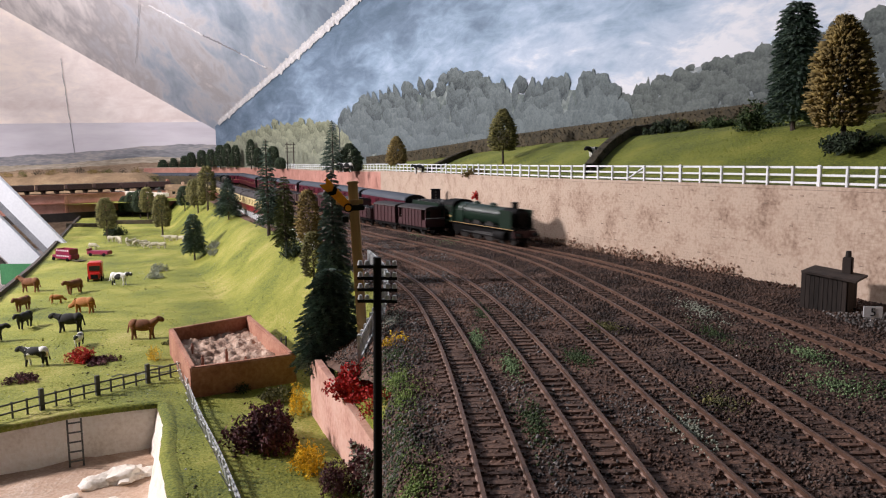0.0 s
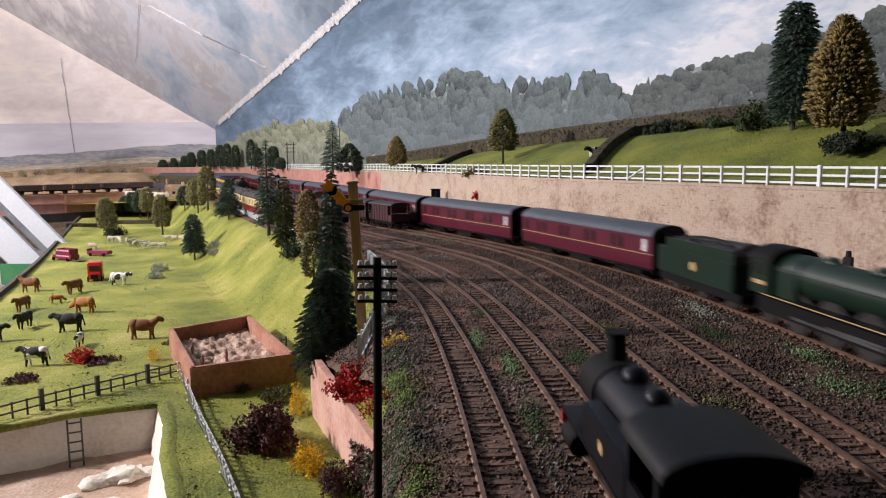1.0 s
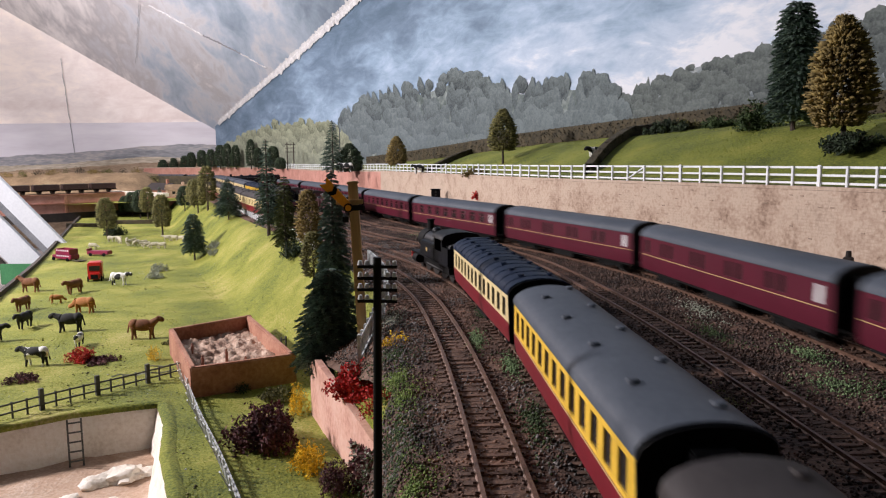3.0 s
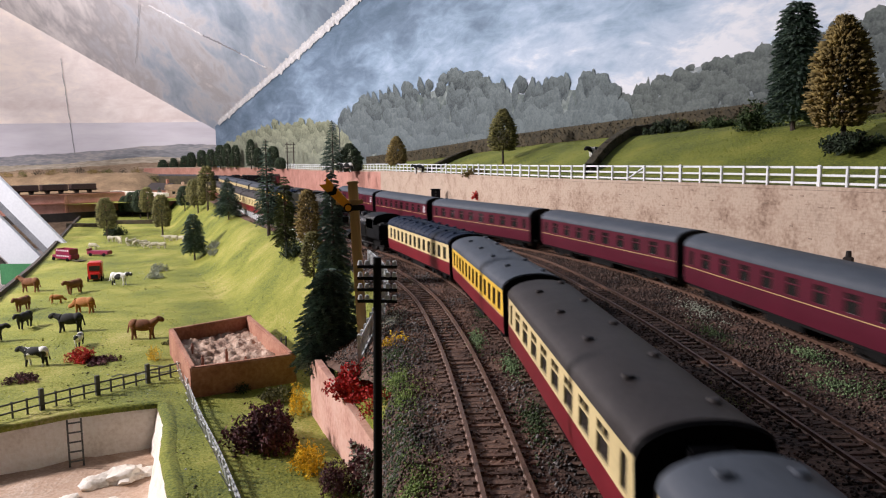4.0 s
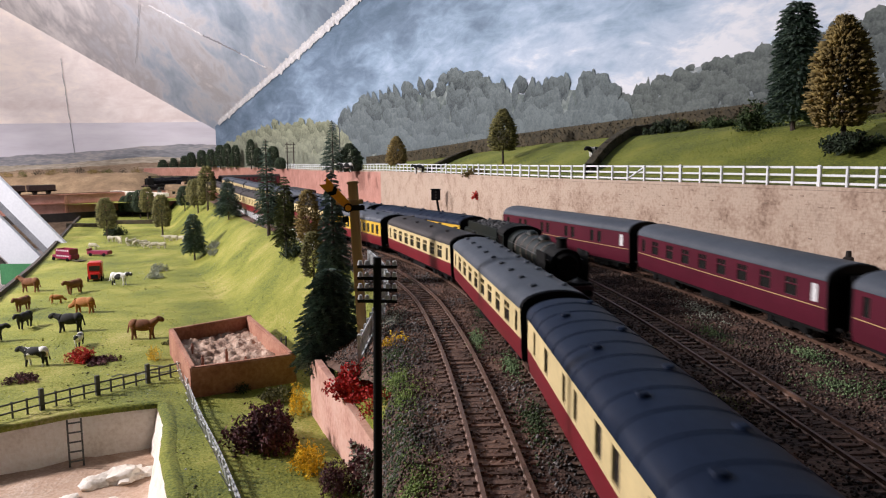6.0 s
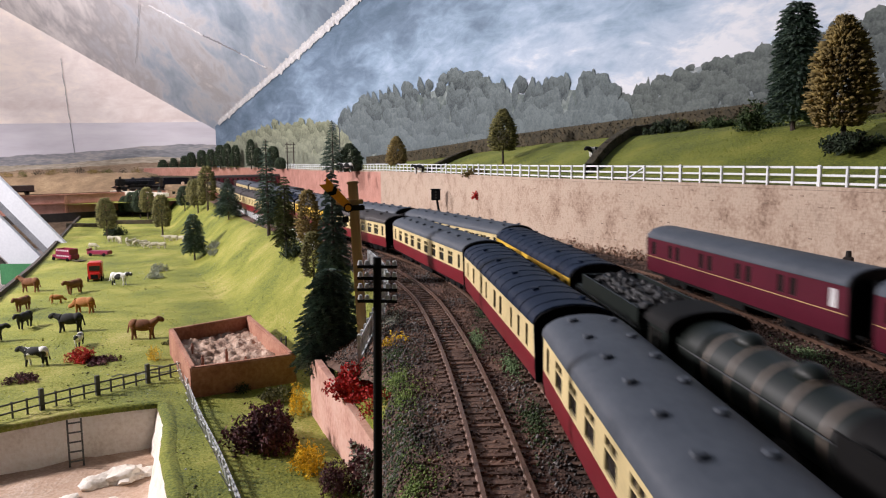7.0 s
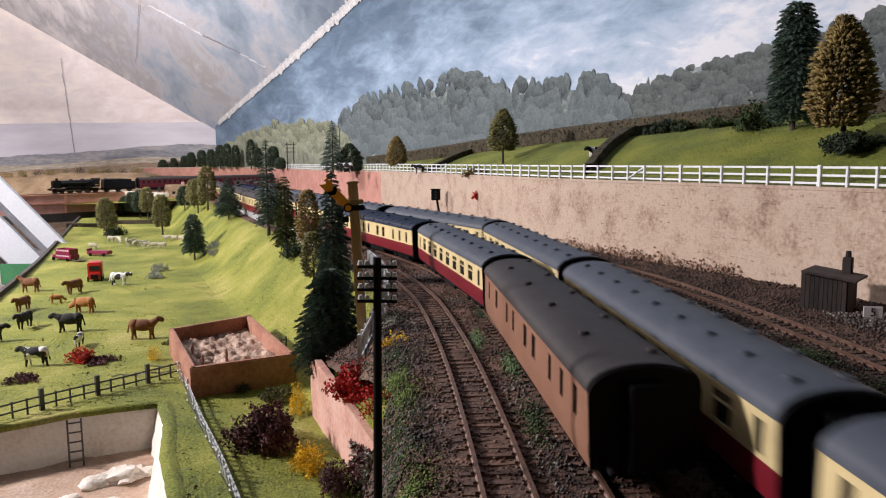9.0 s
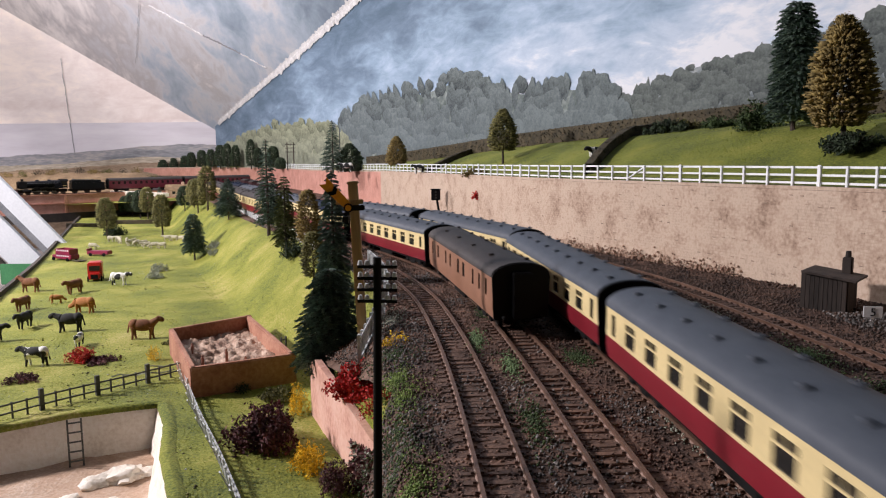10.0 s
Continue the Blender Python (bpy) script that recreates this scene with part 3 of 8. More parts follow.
def shaded_wood_ink(name, low, high, mist, z0, z1, amount):
    """Ink of a printed wood: leafy mottling, with each crown's lit pale head, shaded dark foot and valley mist put into
    the colour.
    """
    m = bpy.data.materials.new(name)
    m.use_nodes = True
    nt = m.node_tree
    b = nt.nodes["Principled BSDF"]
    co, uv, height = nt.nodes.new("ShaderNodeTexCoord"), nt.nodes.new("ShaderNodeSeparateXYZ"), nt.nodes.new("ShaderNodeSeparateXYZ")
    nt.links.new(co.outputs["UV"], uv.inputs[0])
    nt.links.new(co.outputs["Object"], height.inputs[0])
    # UV height paints the crown's light and shade into its colour
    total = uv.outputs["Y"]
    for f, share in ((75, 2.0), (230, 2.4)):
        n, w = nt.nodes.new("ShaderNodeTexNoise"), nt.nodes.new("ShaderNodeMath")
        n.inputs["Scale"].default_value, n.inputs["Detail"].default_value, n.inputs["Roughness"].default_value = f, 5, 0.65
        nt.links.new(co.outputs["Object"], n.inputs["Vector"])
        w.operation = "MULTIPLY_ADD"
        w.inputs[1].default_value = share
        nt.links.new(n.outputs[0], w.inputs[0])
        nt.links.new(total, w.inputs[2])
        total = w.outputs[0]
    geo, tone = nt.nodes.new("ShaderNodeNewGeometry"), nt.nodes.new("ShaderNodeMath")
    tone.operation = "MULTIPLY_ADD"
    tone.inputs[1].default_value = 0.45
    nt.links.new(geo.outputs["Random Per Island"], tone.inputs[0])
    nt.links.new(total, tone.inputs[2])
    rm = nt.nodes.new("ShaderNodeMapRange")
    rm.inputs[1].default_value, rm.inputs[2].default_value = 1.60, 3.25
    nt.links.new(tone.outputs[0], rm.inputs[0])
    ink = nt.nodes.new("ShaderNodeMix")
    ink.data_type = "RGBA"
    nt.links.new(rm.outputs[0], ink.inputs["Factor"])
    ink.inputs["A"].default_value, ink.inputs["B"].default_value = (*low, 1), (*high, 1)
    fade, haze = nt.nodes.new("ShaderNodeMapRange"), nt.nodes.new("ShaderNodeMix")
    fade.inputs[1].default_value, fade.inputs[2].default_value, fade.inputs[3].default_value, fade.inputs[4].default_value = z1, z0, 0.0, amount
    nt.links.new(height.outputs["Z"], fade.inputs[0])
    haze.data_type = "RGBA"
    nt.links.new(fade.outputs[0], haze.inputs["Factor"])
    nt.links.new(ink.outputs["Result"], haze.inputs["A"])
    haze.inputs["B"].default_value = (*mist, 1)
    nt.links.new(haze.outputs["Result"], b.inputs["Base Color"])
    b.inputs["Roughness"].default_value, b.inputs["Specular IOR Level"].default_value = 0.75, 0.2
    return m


M["shaded_ink_wood"] = shaded_wood_ink("printed_shaded_wood_ink", (0.016, 0.021, 0.024), (0.190, 0.225, 0.228), (0.20, 0.24, 0.265), 0.12, 0.32, 0.50)
M["shaded_ink_hill"] = shaded_wood_ink("printed_shaded_hill_ink", (0.022, 0.028, 0.030), (0.175, 0.200, 0.190), (0.16, 0.185, 0.19), 0.12, 0.36, 0.40)
M["shaded_ink_copse"] = shaded_wood_ink("printed_shaded_copse_ink", (0.05, 0.058, 0.032), (0.34, 0.36, 0.25), (0.36, 0.38, 0.33), 0.08, 0.24, 0.40)
M["print_far"] = mat("printed_far_hills", [(0.36, (0.16, 0.17, 0.19)), (0.5, (0.28, 0.28, 0.30)), (0.62, (0.44, 0.40, 0.38))], scale=6, fine=40, detail=8, rough=0.75, bump=0.02, stretch=(1, 1, 5))
M["print_moor"] = mat("printed_brown_moor", [(0.36, (0.16, 0.11, 0.07)), (0.5, (0.30, 0.21, 0.14)), (0.64, (0.45, 0.34, 0.24))], scale=8, fine=60, detail=8, rough=0.75, bump=0.02, stretch=(1, 1, 5))


def upright(name, ln, y0, y1, material, zlo, zhi, inset, label="", kind="structure", step=0.02, thick=0.002):
    """A sheet of board along a plan line, set in from it towards the room."""
    S, Q = ln
    Q2 = Q.copy()
    d = np.gradient(Q, axis=0)
    d /= np.linalg.norm(d, axis=1)[:, None]
    Q2 = Q - np.stack([d[:, 1], -d[:, 0]], 1) * inset
    ob = ribbon(name, (S, Q2), y0, y1, step, zlo, zhi, thick, material)
    return tagged(ob, label, kind=kind)


upright("backdrop", BACK, -0.35, 3.38, M["sky"], -0.1, lambda y: max(0.2, float(ceil_z(x_of(BACK, y), y))), 0.0, "printed backdrop paper with grey-blue clouded sky")


def treeline(base, amp, f, seed, tall=0.0):
    """Heights of a printed wood: rounded crowns and a few taller spires."""
    def fn(y):
        h = float(np.interp(y, [p[0] for p in base], [p[1] for p in base]))
        n1 = noise.noise((y * f, seed, 0)) * amp
        n2 = abs(noise.noise((y * f * 4.3, seed, 5))) * amp * 0.9
        n3 = max(0.0, noise.noise((y * f * 9, seed, 9))) * (amp * 0.8 + tall)
        saw = abs(((y * 31 + 0.4 * math.sin(y * 57)) % 1.0) - 0.5) * 2
        return h + n1 + n2 + n3 + tall * 0.9 * saw * (0.4 + 0.6 * noise.noise((y * 23, seed, 3)) ** 2)
    return fn


upright("backdrop_hill", BACK, -0.3, 1.75, M["print_trees_pale"], -0.05, treeline([(-0.3, 0.40), (0.7, 0.345), (1.10, 0.312), (1.27, 0.287), (1.386, 0.268), (1.48, 0.232), (1.58, 0.212), (1.75, 0.19)], 0.003, 22, 2.0), 0.0005,
        "pale wooded hill printed on the backdrop", step=0.004)
upright("backdrop_wood", BACK, 1.50, 2.66, M["print_trees"], -0.05, treeline([(1.52, 0.06), (1.555, 0.21), (1.60, 0.250), (1.755, 0.250), (1.87, 0.265), (1.96, 0.292), (2.02, 0.300), (2.12, 0.282), (2.245, 0.280), (2.38, 0.262), (2.50, 0.222), (2.60, 0.15), (2.66, 0.06)], 0.004, 13, 4.0, 0.002), 0.0026,
        "misty grey-green wood printed on the backdrop", step=0.004)
upright("backdrop_copse", BACK, 2.42, 3.34, M["print_trees_green"], -0.05, treeline([(2.42, 0.08), (2.52, 0.195), (2.75, 0.216), (2.94, 0.205), (3.12, 0.180), (3.28, 0.13), (3.34, 0.08)], 0.004, 14, 8.0, 0.002), 0.0034,
        "olive-green copse printed on the backdrop", step=0.004)


def printed_crowns(name, y0, y1, top, floor, wide, tall, rows, per_row, inset, ink, label, spires=0.0, seed=1):
    """The printed trees of a wood, crown over crown down the slope: flat lobed shapes on the backdrop's paper."""
    S, Q = BACK
    r = np.random.default_rng(seed)
    vs, fs, shade_levels = [], [], []
    n = 22
    depth = inset
    for row in range(rows):
        f = row / max(1, rows - 1)
        for y in r.permutation(np.linspace(y0, y1, per_row)) + r.normal(0, 0.4 * (y1 - y0) / per_row, per_row):
            crest = top(y)
            size = r.uniform(0.6, 1.15) * (0.72 + 0.28 * min(1.0, f * 3))
            spire = r.uniform() < spires * (1.2 - f)
            a, b = wide * size * r.uniform(0.8, 1.2), tall * size * r.uniform(0.8, 1.2)
            if spire:
                a, b = a * 0.5, b * 1.3
            z = crest + (floor - crest) * f ** 1.1 + r.normal(0, 0.007) - b * (0.75 if row == 0 else 0.45)
            lean = r.normal(0, 0.05) - (0.35 if spire and y > 2.1 else 0.0)
            depth += 0.000002
            p, d = on(BACK, float(np.interp(y, Q[:, 1], S)))
            base = p + np.array([-d[1], d[0]]) * depth
            k, turn = len(vs), r.uniform(0, 6.28)
            vs.append((base[0], base[1], z))
            shade_levels.append(0.05)
            for i in range(n):
                t = 2 * math.pi * i / n
                q = 1 + 0.09 * math.sin(3 * t + turn) + 0.06 * math.sin(7 * t - turn) + r.normal(0, 0.05)
                u, v = a * math.cos(t) * q, b * math.sin(t) * q
                if v > 0:
                    u *= 1 - (0.6 if spire else 0.12) * v / b
                else:
                    v *= 1.5
                u += lean * v
                vs.append((base[0] - d[0] * u, base[1] - d[1] * u, z + v))
                # painted shading level: light at the head and one side, dark at the foot
                shade_levels.append(0.55 * math.sin(t) + 0.12 * math.cos(t))
            fs.extend((k, k + 1 + i, k + 1 + (i + 1) % n) for i in range(n))
    ob = tris(name, vs, fs, M[ink])
    # the UV layer carries the painted shading of each crown
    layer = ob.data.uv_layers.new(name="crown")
    layer.data.foreach_set("uv", np.stack([np.zeros(3 * len(fs)), np.asarray(shade_levels)[np.asarray(fs).ravel()]], 1).ravel())
    return tagged(ob, label, kind="structure")


hill_top = lambda y: float(np.interp(y, [-0.3, 0.7, 1.10, 1.27, 1.386, 1.48, 1.58, 1.75], [0.40, 0.350, 0.318, 0.293, 0.273, 0.246, 0.228, 0.20]))
wood_top = lambda y: float(np.interp(y, [1.535, 1.56, 1.60, 1.755, 1.87, 1.96, 2.02, 2.12, 2.245, 2.38, 2.50, 2.60, 2.66], [0.20, 0.258, 0.283, 0.280, 0.295, 0.325, 0.340, 0.315, 0.312, 0.296, 0.252, 0.19, 0.14]))
copse_top = lambda y: float(np.interp(y, [2.42, 2.52, 2.75, 2.94, 3.12, 3.28, 3.34], [0.12, 0.222, 0.246, 0.236, 0.208, 0.165, 0.10]))
printed_crowns("backdrop_hill_trees", 0.45, 1.74, hill_top, 0.15, 0.022, 0.015, 13, 66, 0.0007, "shaded_ink_hill", "pale hillside trees printed on the backdrop", 0.10, 3)
printed_crowns("backdrop_wood_trees", 1.56, 2.62, wood_top, 0.15, 0.046, 0.032, 7, 26, 0.0028, "shaded_ink_wood", "misty grey-green trees printed on the backdrop", 0.40, 5)
printed_crowns("backdrop_copse_trees", 2.46, 3.32, copse_top, 0.12, 0.046, 0.026, 6, 22, 0.0036, "shaded_ink_copse", "olive-green trees printed on the backdrop", 0.35, 8)


def end_wall():
    bm = bmesh.new()
    vs = [bm.verts.new(p) for p in ((-3.6, 3.4, -0.9), (-1.0, 3.4, -0.9), (-1.0, 3.4, 0.225), (-1.11, 3.4, 0.282), (-2.05, 3.4, 0.835), (-3.6, 3.4, 1.75))]
    bm.faces.new(vs)
    r = bmesh.ops.extrude_face_region(bm, geom=bm.faces[:])
    bmesh.ops.translate(bm, vec=(0, 0.02, 0), verts=[g for g in r["geom"] if isinstance(g, bmesh.types.BMVert)])
    bmesh.ops.recalc_face_normals(bm, faces=bm.faces[:])
    return tagged(part("wall_end", bm, M["sky_pink"]), "far end wall papered with a pale pink dawn sky", kind="structure")


end_wall()


def far_band(name, tops, zlo, y, material, label):
    """Printed distance on the end wall: a thin sheet with an uneven upper edge."""
    bm = bmesh.new()
    xs = np.linspace(-3.5, -1.02, 260)
    lo = [bm.verts.new((x, y, zlo)) for x in xs]
    hi = [bm.verts.new((x, y, float(np.interp(x, [p[0] for p in tops], [p[1] for p in tops])) + 0.006 * noise.noise((x * 9, y, 0)) + 0.003 * noise.noise((x * 50, y, 2)))) for x in xs]
    for i in range(len(xs) - 1):
        bm.faces.new((lo[i], lo[i + 1], hi[i + 1], hi[i]))
    r = bmesh.ops.extrude_face_region(bm, geom=bm.faces[:])
    bmesh.ops.translate(bm, vec=(0, 0.002, 0), verts=[g for g in r["geom"] if isinstance(g, bmesh.types.BMVert)])
    bmesh.ops.recalc_face_normals(bm, faces=bm.faces[:])
    return tagged(part(name, bm, material), label, kind="structure")


far_band("backdrop_fells", [(-3.5, 0.12), (-2.0, 0.125), (-1.5, 0.15), (-1.2, 0.175), (-1.05, 0.165)], -0.3, 3.392, M["print_far"], "blue-grey distant fells printed on the end wall")
M["print_fields"] = mat("printed_pale_fields", [(0.36, (0.26, 0.22, 0.17)), (0.5, (0.44, 0.38, 0.30)), (0.62, (0.58, 0.50, 0.40))], scale=5, fine=40, detail=8, rough=0.75, bump=0.02, stretch=(1, 1, 7))
far_band("backdrop_ridge", [(-3.5, 0.10), (-2.2, 0.098), (-1.9, 0.118), (-1.6, 0.112), (-1.35, 0.140), (-1.05, 0.150)], -0.3, 3.3905, M["print_far"], "nearer grey ridge printed on the end wall")
far_band("backdrop_fields", [(-3.5, 0.075), (-2.3, 0.088), (-1.9, 0.082), (-1.5, 0.106), (-1.28, 0.118), (-1.05, 0.10)], -0.3, 3.389, M["print_fields"], "pale stubble fields printed on the end wall")
far_band("backdrop_moor", [(-3.5, 0.045), (-2.0, 0.058), (-1.4, 0.085), (-1.05, 0.10)], -0.3, 3.386, M["print_moor"], "brown moorland printed on the end wall")


tagged(part("backdrop_panel", box(-3.5, -1.03, 3.394, 3.397, -0.2, 0.272), M["sky_low"]), "paler lavender strip of sky paper low on the end wall", kind="structure")


def ceiling():
    bm = bmesh.new()
    pts = []
    for x, y in ((-2.05, 3.4), (-3.6, 3.4), (-3.6, -1.2), (1.8, -1.2), (1.6, -0.3), (1.32, 0.3), (1.03, 0.8), (0.70, 1.30), (0.35, 1.82), (-0.20, 2.55), (-0.95, 3.5), (-1.11, 3.5)):
        pts.append((x, y, ceil_z(x, y)))
    bm.faces.new([bm.verts.new(p) for p in pts])
    r = bmesh.ops.extrude_face_region(bm, geom=bm.faces[:])
    bmesh.ops.translate(bm, vec=(0, 0, 0.02), verts=[g for g in r["geom"] if isinstance(g, bmesh.types.BMVert)])
    bmesh.ops.recalc_face_normals(bm, faces=bm.faces[:])
    return tagged(part("ceiling", bm, M["sky_ceiling"]), "sloping ceiling papered with a stormy grey sky", kind="structure")


ceiling()


def paper_seams():
    """Creased joints between the sheets of sky paper."""
    for a, b, r, key in ((PA, PB, 0.003, "crease_pale"), (PB, PC, 0.0025, "crease"), (PC, PD, 0.0025, "crease_pale"), ((-1.156, 2.908, 0.704), (-1.321, 3.252, 0.516), 0.0008, "crease"),
                         ((-1.715, 3.388, 0.560), (-1.680, 3.388, 0.140), 0.0012, "crease")):
        bm = bmesh.new()
        n = 26
        a_, b_ = Vector(a), Vector(b)
        pts = [a_.lerp(b_, i / n) + Vector((rng.normal(0, 0.0012), 0, rng.normal(0, 0.0012))) for i in range(n + 1)]
        for p, q in zip(pts, pts[1:]):
            add_cyl(bm, p, q, r * rng.uniform(0.6, 1.3), r * rng.uniform(0.6, 1.3), 6)
        tagged(part("trim_paper_joint", bm, M[key]), "creased joint between sheets of sky paper", kind="structure")


def seam():
    """The ragged torn paper where ceiling and backdrop meet: a crumpled strip with jagged edges."""
    verts, faces = [], []
    S, Q = BACK
    ys = np.linspace(1.9, 3.33, 330)
    for y in ys:
        p, d = on(BACK, float(np.interp(y, Q[:, 1], S)))
        room = np.array([-d[1], d[0]])
        size = float(np.interp(y, [2.0, 3.33], [0.95, 0.60]))
        up = size * (0.010 + 0.012 * abs(noise.noise((y * 60, 1, 0))) + rng.uniform(0, 0.006))
        down = size * (0.008 + 0.028 * max(0.0, noise.noise((y * 45, 7, 0))) + rng.uniform(0, 0.010))
        lift = size * (0.007 + 0.006 * noise.noise((y * 90, 3, 0)))
        a, b, c, e = p + room * up, p + room * (up * 0.55), p + room * (0.006 + lift * 0.5), p + room * 0.004
        verts += [(a[0], a[1], ceil_z(*a) - 0.0012), (b[0], b[1], ceil_z(*b) - lift), (c[0], c[1], ceil_z(*c) - lift * 1.5 - rng.uniform(0, 0.004)), (e[0], e[1], ceil_z(*p) - 0.006 - down)]
    for j in range(len(ys) - 1):
        for i in range(3):
            q = 4 * j + i
            faces.append((q, q + 1, q + 5, q + 4))
    return tagged(soup("trim_seam", verts, faces, M["crease_pale"]), "ragged white torn-paper seam between ceiling and backdrop", kind="structure")


seam()
PA, PB, PC, PD = (-1.116, 2.898, 0.69), (-0.909, 2.89, 0.574), (-0.767, 2.875, 0.504), (-0.672, 2.874, 0.448)
paper_seams()

# the layout's outer edge, the floor of the room
tagged(part("floor", box(-4, 2.5, -3.5, 3.6, -0.92, -0.9), M["floor"]), "grey floor of the room", kind="structure")


def baseboard():
    S, Q = EDGE
    return tagged(ribbon("trim_baseboard", EDGE, -0.6, 3.2, 0.04, -0.15, lambda y: MEADOW + 0.006, 0.006, M["board"]), "dark painted edge of the baseboard", kind="structure")


baseboard()


# ---- tracks ----
def rail_mesh(ln, y0, y1, side, parent):
    S, Q = ln
    s0, s1 = np.interp(y0, Q[:, 1], S), np.interp(y1, Q[:, 1], S)
    prof = [(-0.0011, -0.0024), (0.0011, -0.0024), (0.0005, -0.0018), (0.0007, 0.0), (-0.0007, 0.0), (-0.0005, -0.0018)]
    verts, faces = [], []
    ss = np.arange(s0, s1, 0.012)
    for k in ss:
        p, d = on(ln, k)
        nrm = np.array([d[1], -d[0]])
        for a, z in prof:
            q = p + nrm * (side * 0.0085 + a)
            verts.append((q[0], q[1], z))
    n = len(prof)
    for j in range(len(ss) - 1):
        for i in range(n):
            faces.append((j * n + i, j * n + (i + 1) % n, (j + 1) * n + (i + 1) % n, (j + 1) * n + i))
    return soup("rail", verts, faces, M["rail"], parent)


def sleeper_mesh():
    bm = box(-0.0148, 0.0148, -0.0017, 0.0017, -0.0052, -0.0022, 0.0003)
    for sx in (-1, 1):
        for dx in (-0.0018, 0.0018):
            add_box(bm, sx * 0.0085 + dx - 0.0006, sx * 0.0085 + dx + 0.0006, -0.0009, 0.0009, -0.0024, -0.0014)
    me = bpy.data.meshes.new("sleeper")
    bm.to_mesh(me)
    bm.free()
    me.materials.append(M["sleeper"])
    return me


SLEEPER = sleeper_mesh()
TRACK_THINGS = {}
for key, ln in TRACKS.items():
    th = empty("railway_track", label="single line of rusty rail on brown sleepers", category="track", group="main line tracks")
    TRACK_THINGS[key] = th
    for side in (-1, 1):
        rail_mesh(ln, -3.1, 3.0, side, th)


# ---- coaches and wagons ----
def arc_roof(half, z0, rise, n=10):
    return [(half * math.cos(a), z0 + rise * math.sin(a) ** 0.9) for a in [math.pi * i / n for i in range(n + 1)]]


def wheelset(parent, x, r=0.0062, z=None):
    z = r if z is None else z
    for sy in (-1, 1):
        bm = cyl((x, sy * 0.0066, z), (x, sy * 0.0086, z), r, n=18)
        add_cyl(bm, (x, sy * 0.0060, z), (x, sy * 0.0068, z), r + 0.0006, n=18)
        part("wheel", bm, M["wheel"], parent)


def bogie(parent, x):
    bm = bmesh.new()
    for sy in (-1, 1):
        add_box(bm, x - 0.021, x + 0.021, sy * 0.0115 - 0.001, sy * 0.0115 + 0.001, 0.004, 0.0085)
        for dx in (-0.017, 0.017):
            add_box(bm, x + dx - 0.003, x + dx + 0.003, sy * 0.0122 - 0.0012, sy * 0.0122 + 0.0012, 0.003, 0.0095)
        add_box(bm, x - 0.005, x + 0.005, sy * 0.0122 - 0.001, sy * 0.0122 + 0.001, 0.003, 0.0075)
    add_box(bm, x - 0.004, x + 0.004, -0.011, 0.011, 0.005, 0.009)
    b = part("bogie", bm, M["soot"], parent)
    for dx in (-0.0165, 0.0165):
        wheelset(b, x + dx)


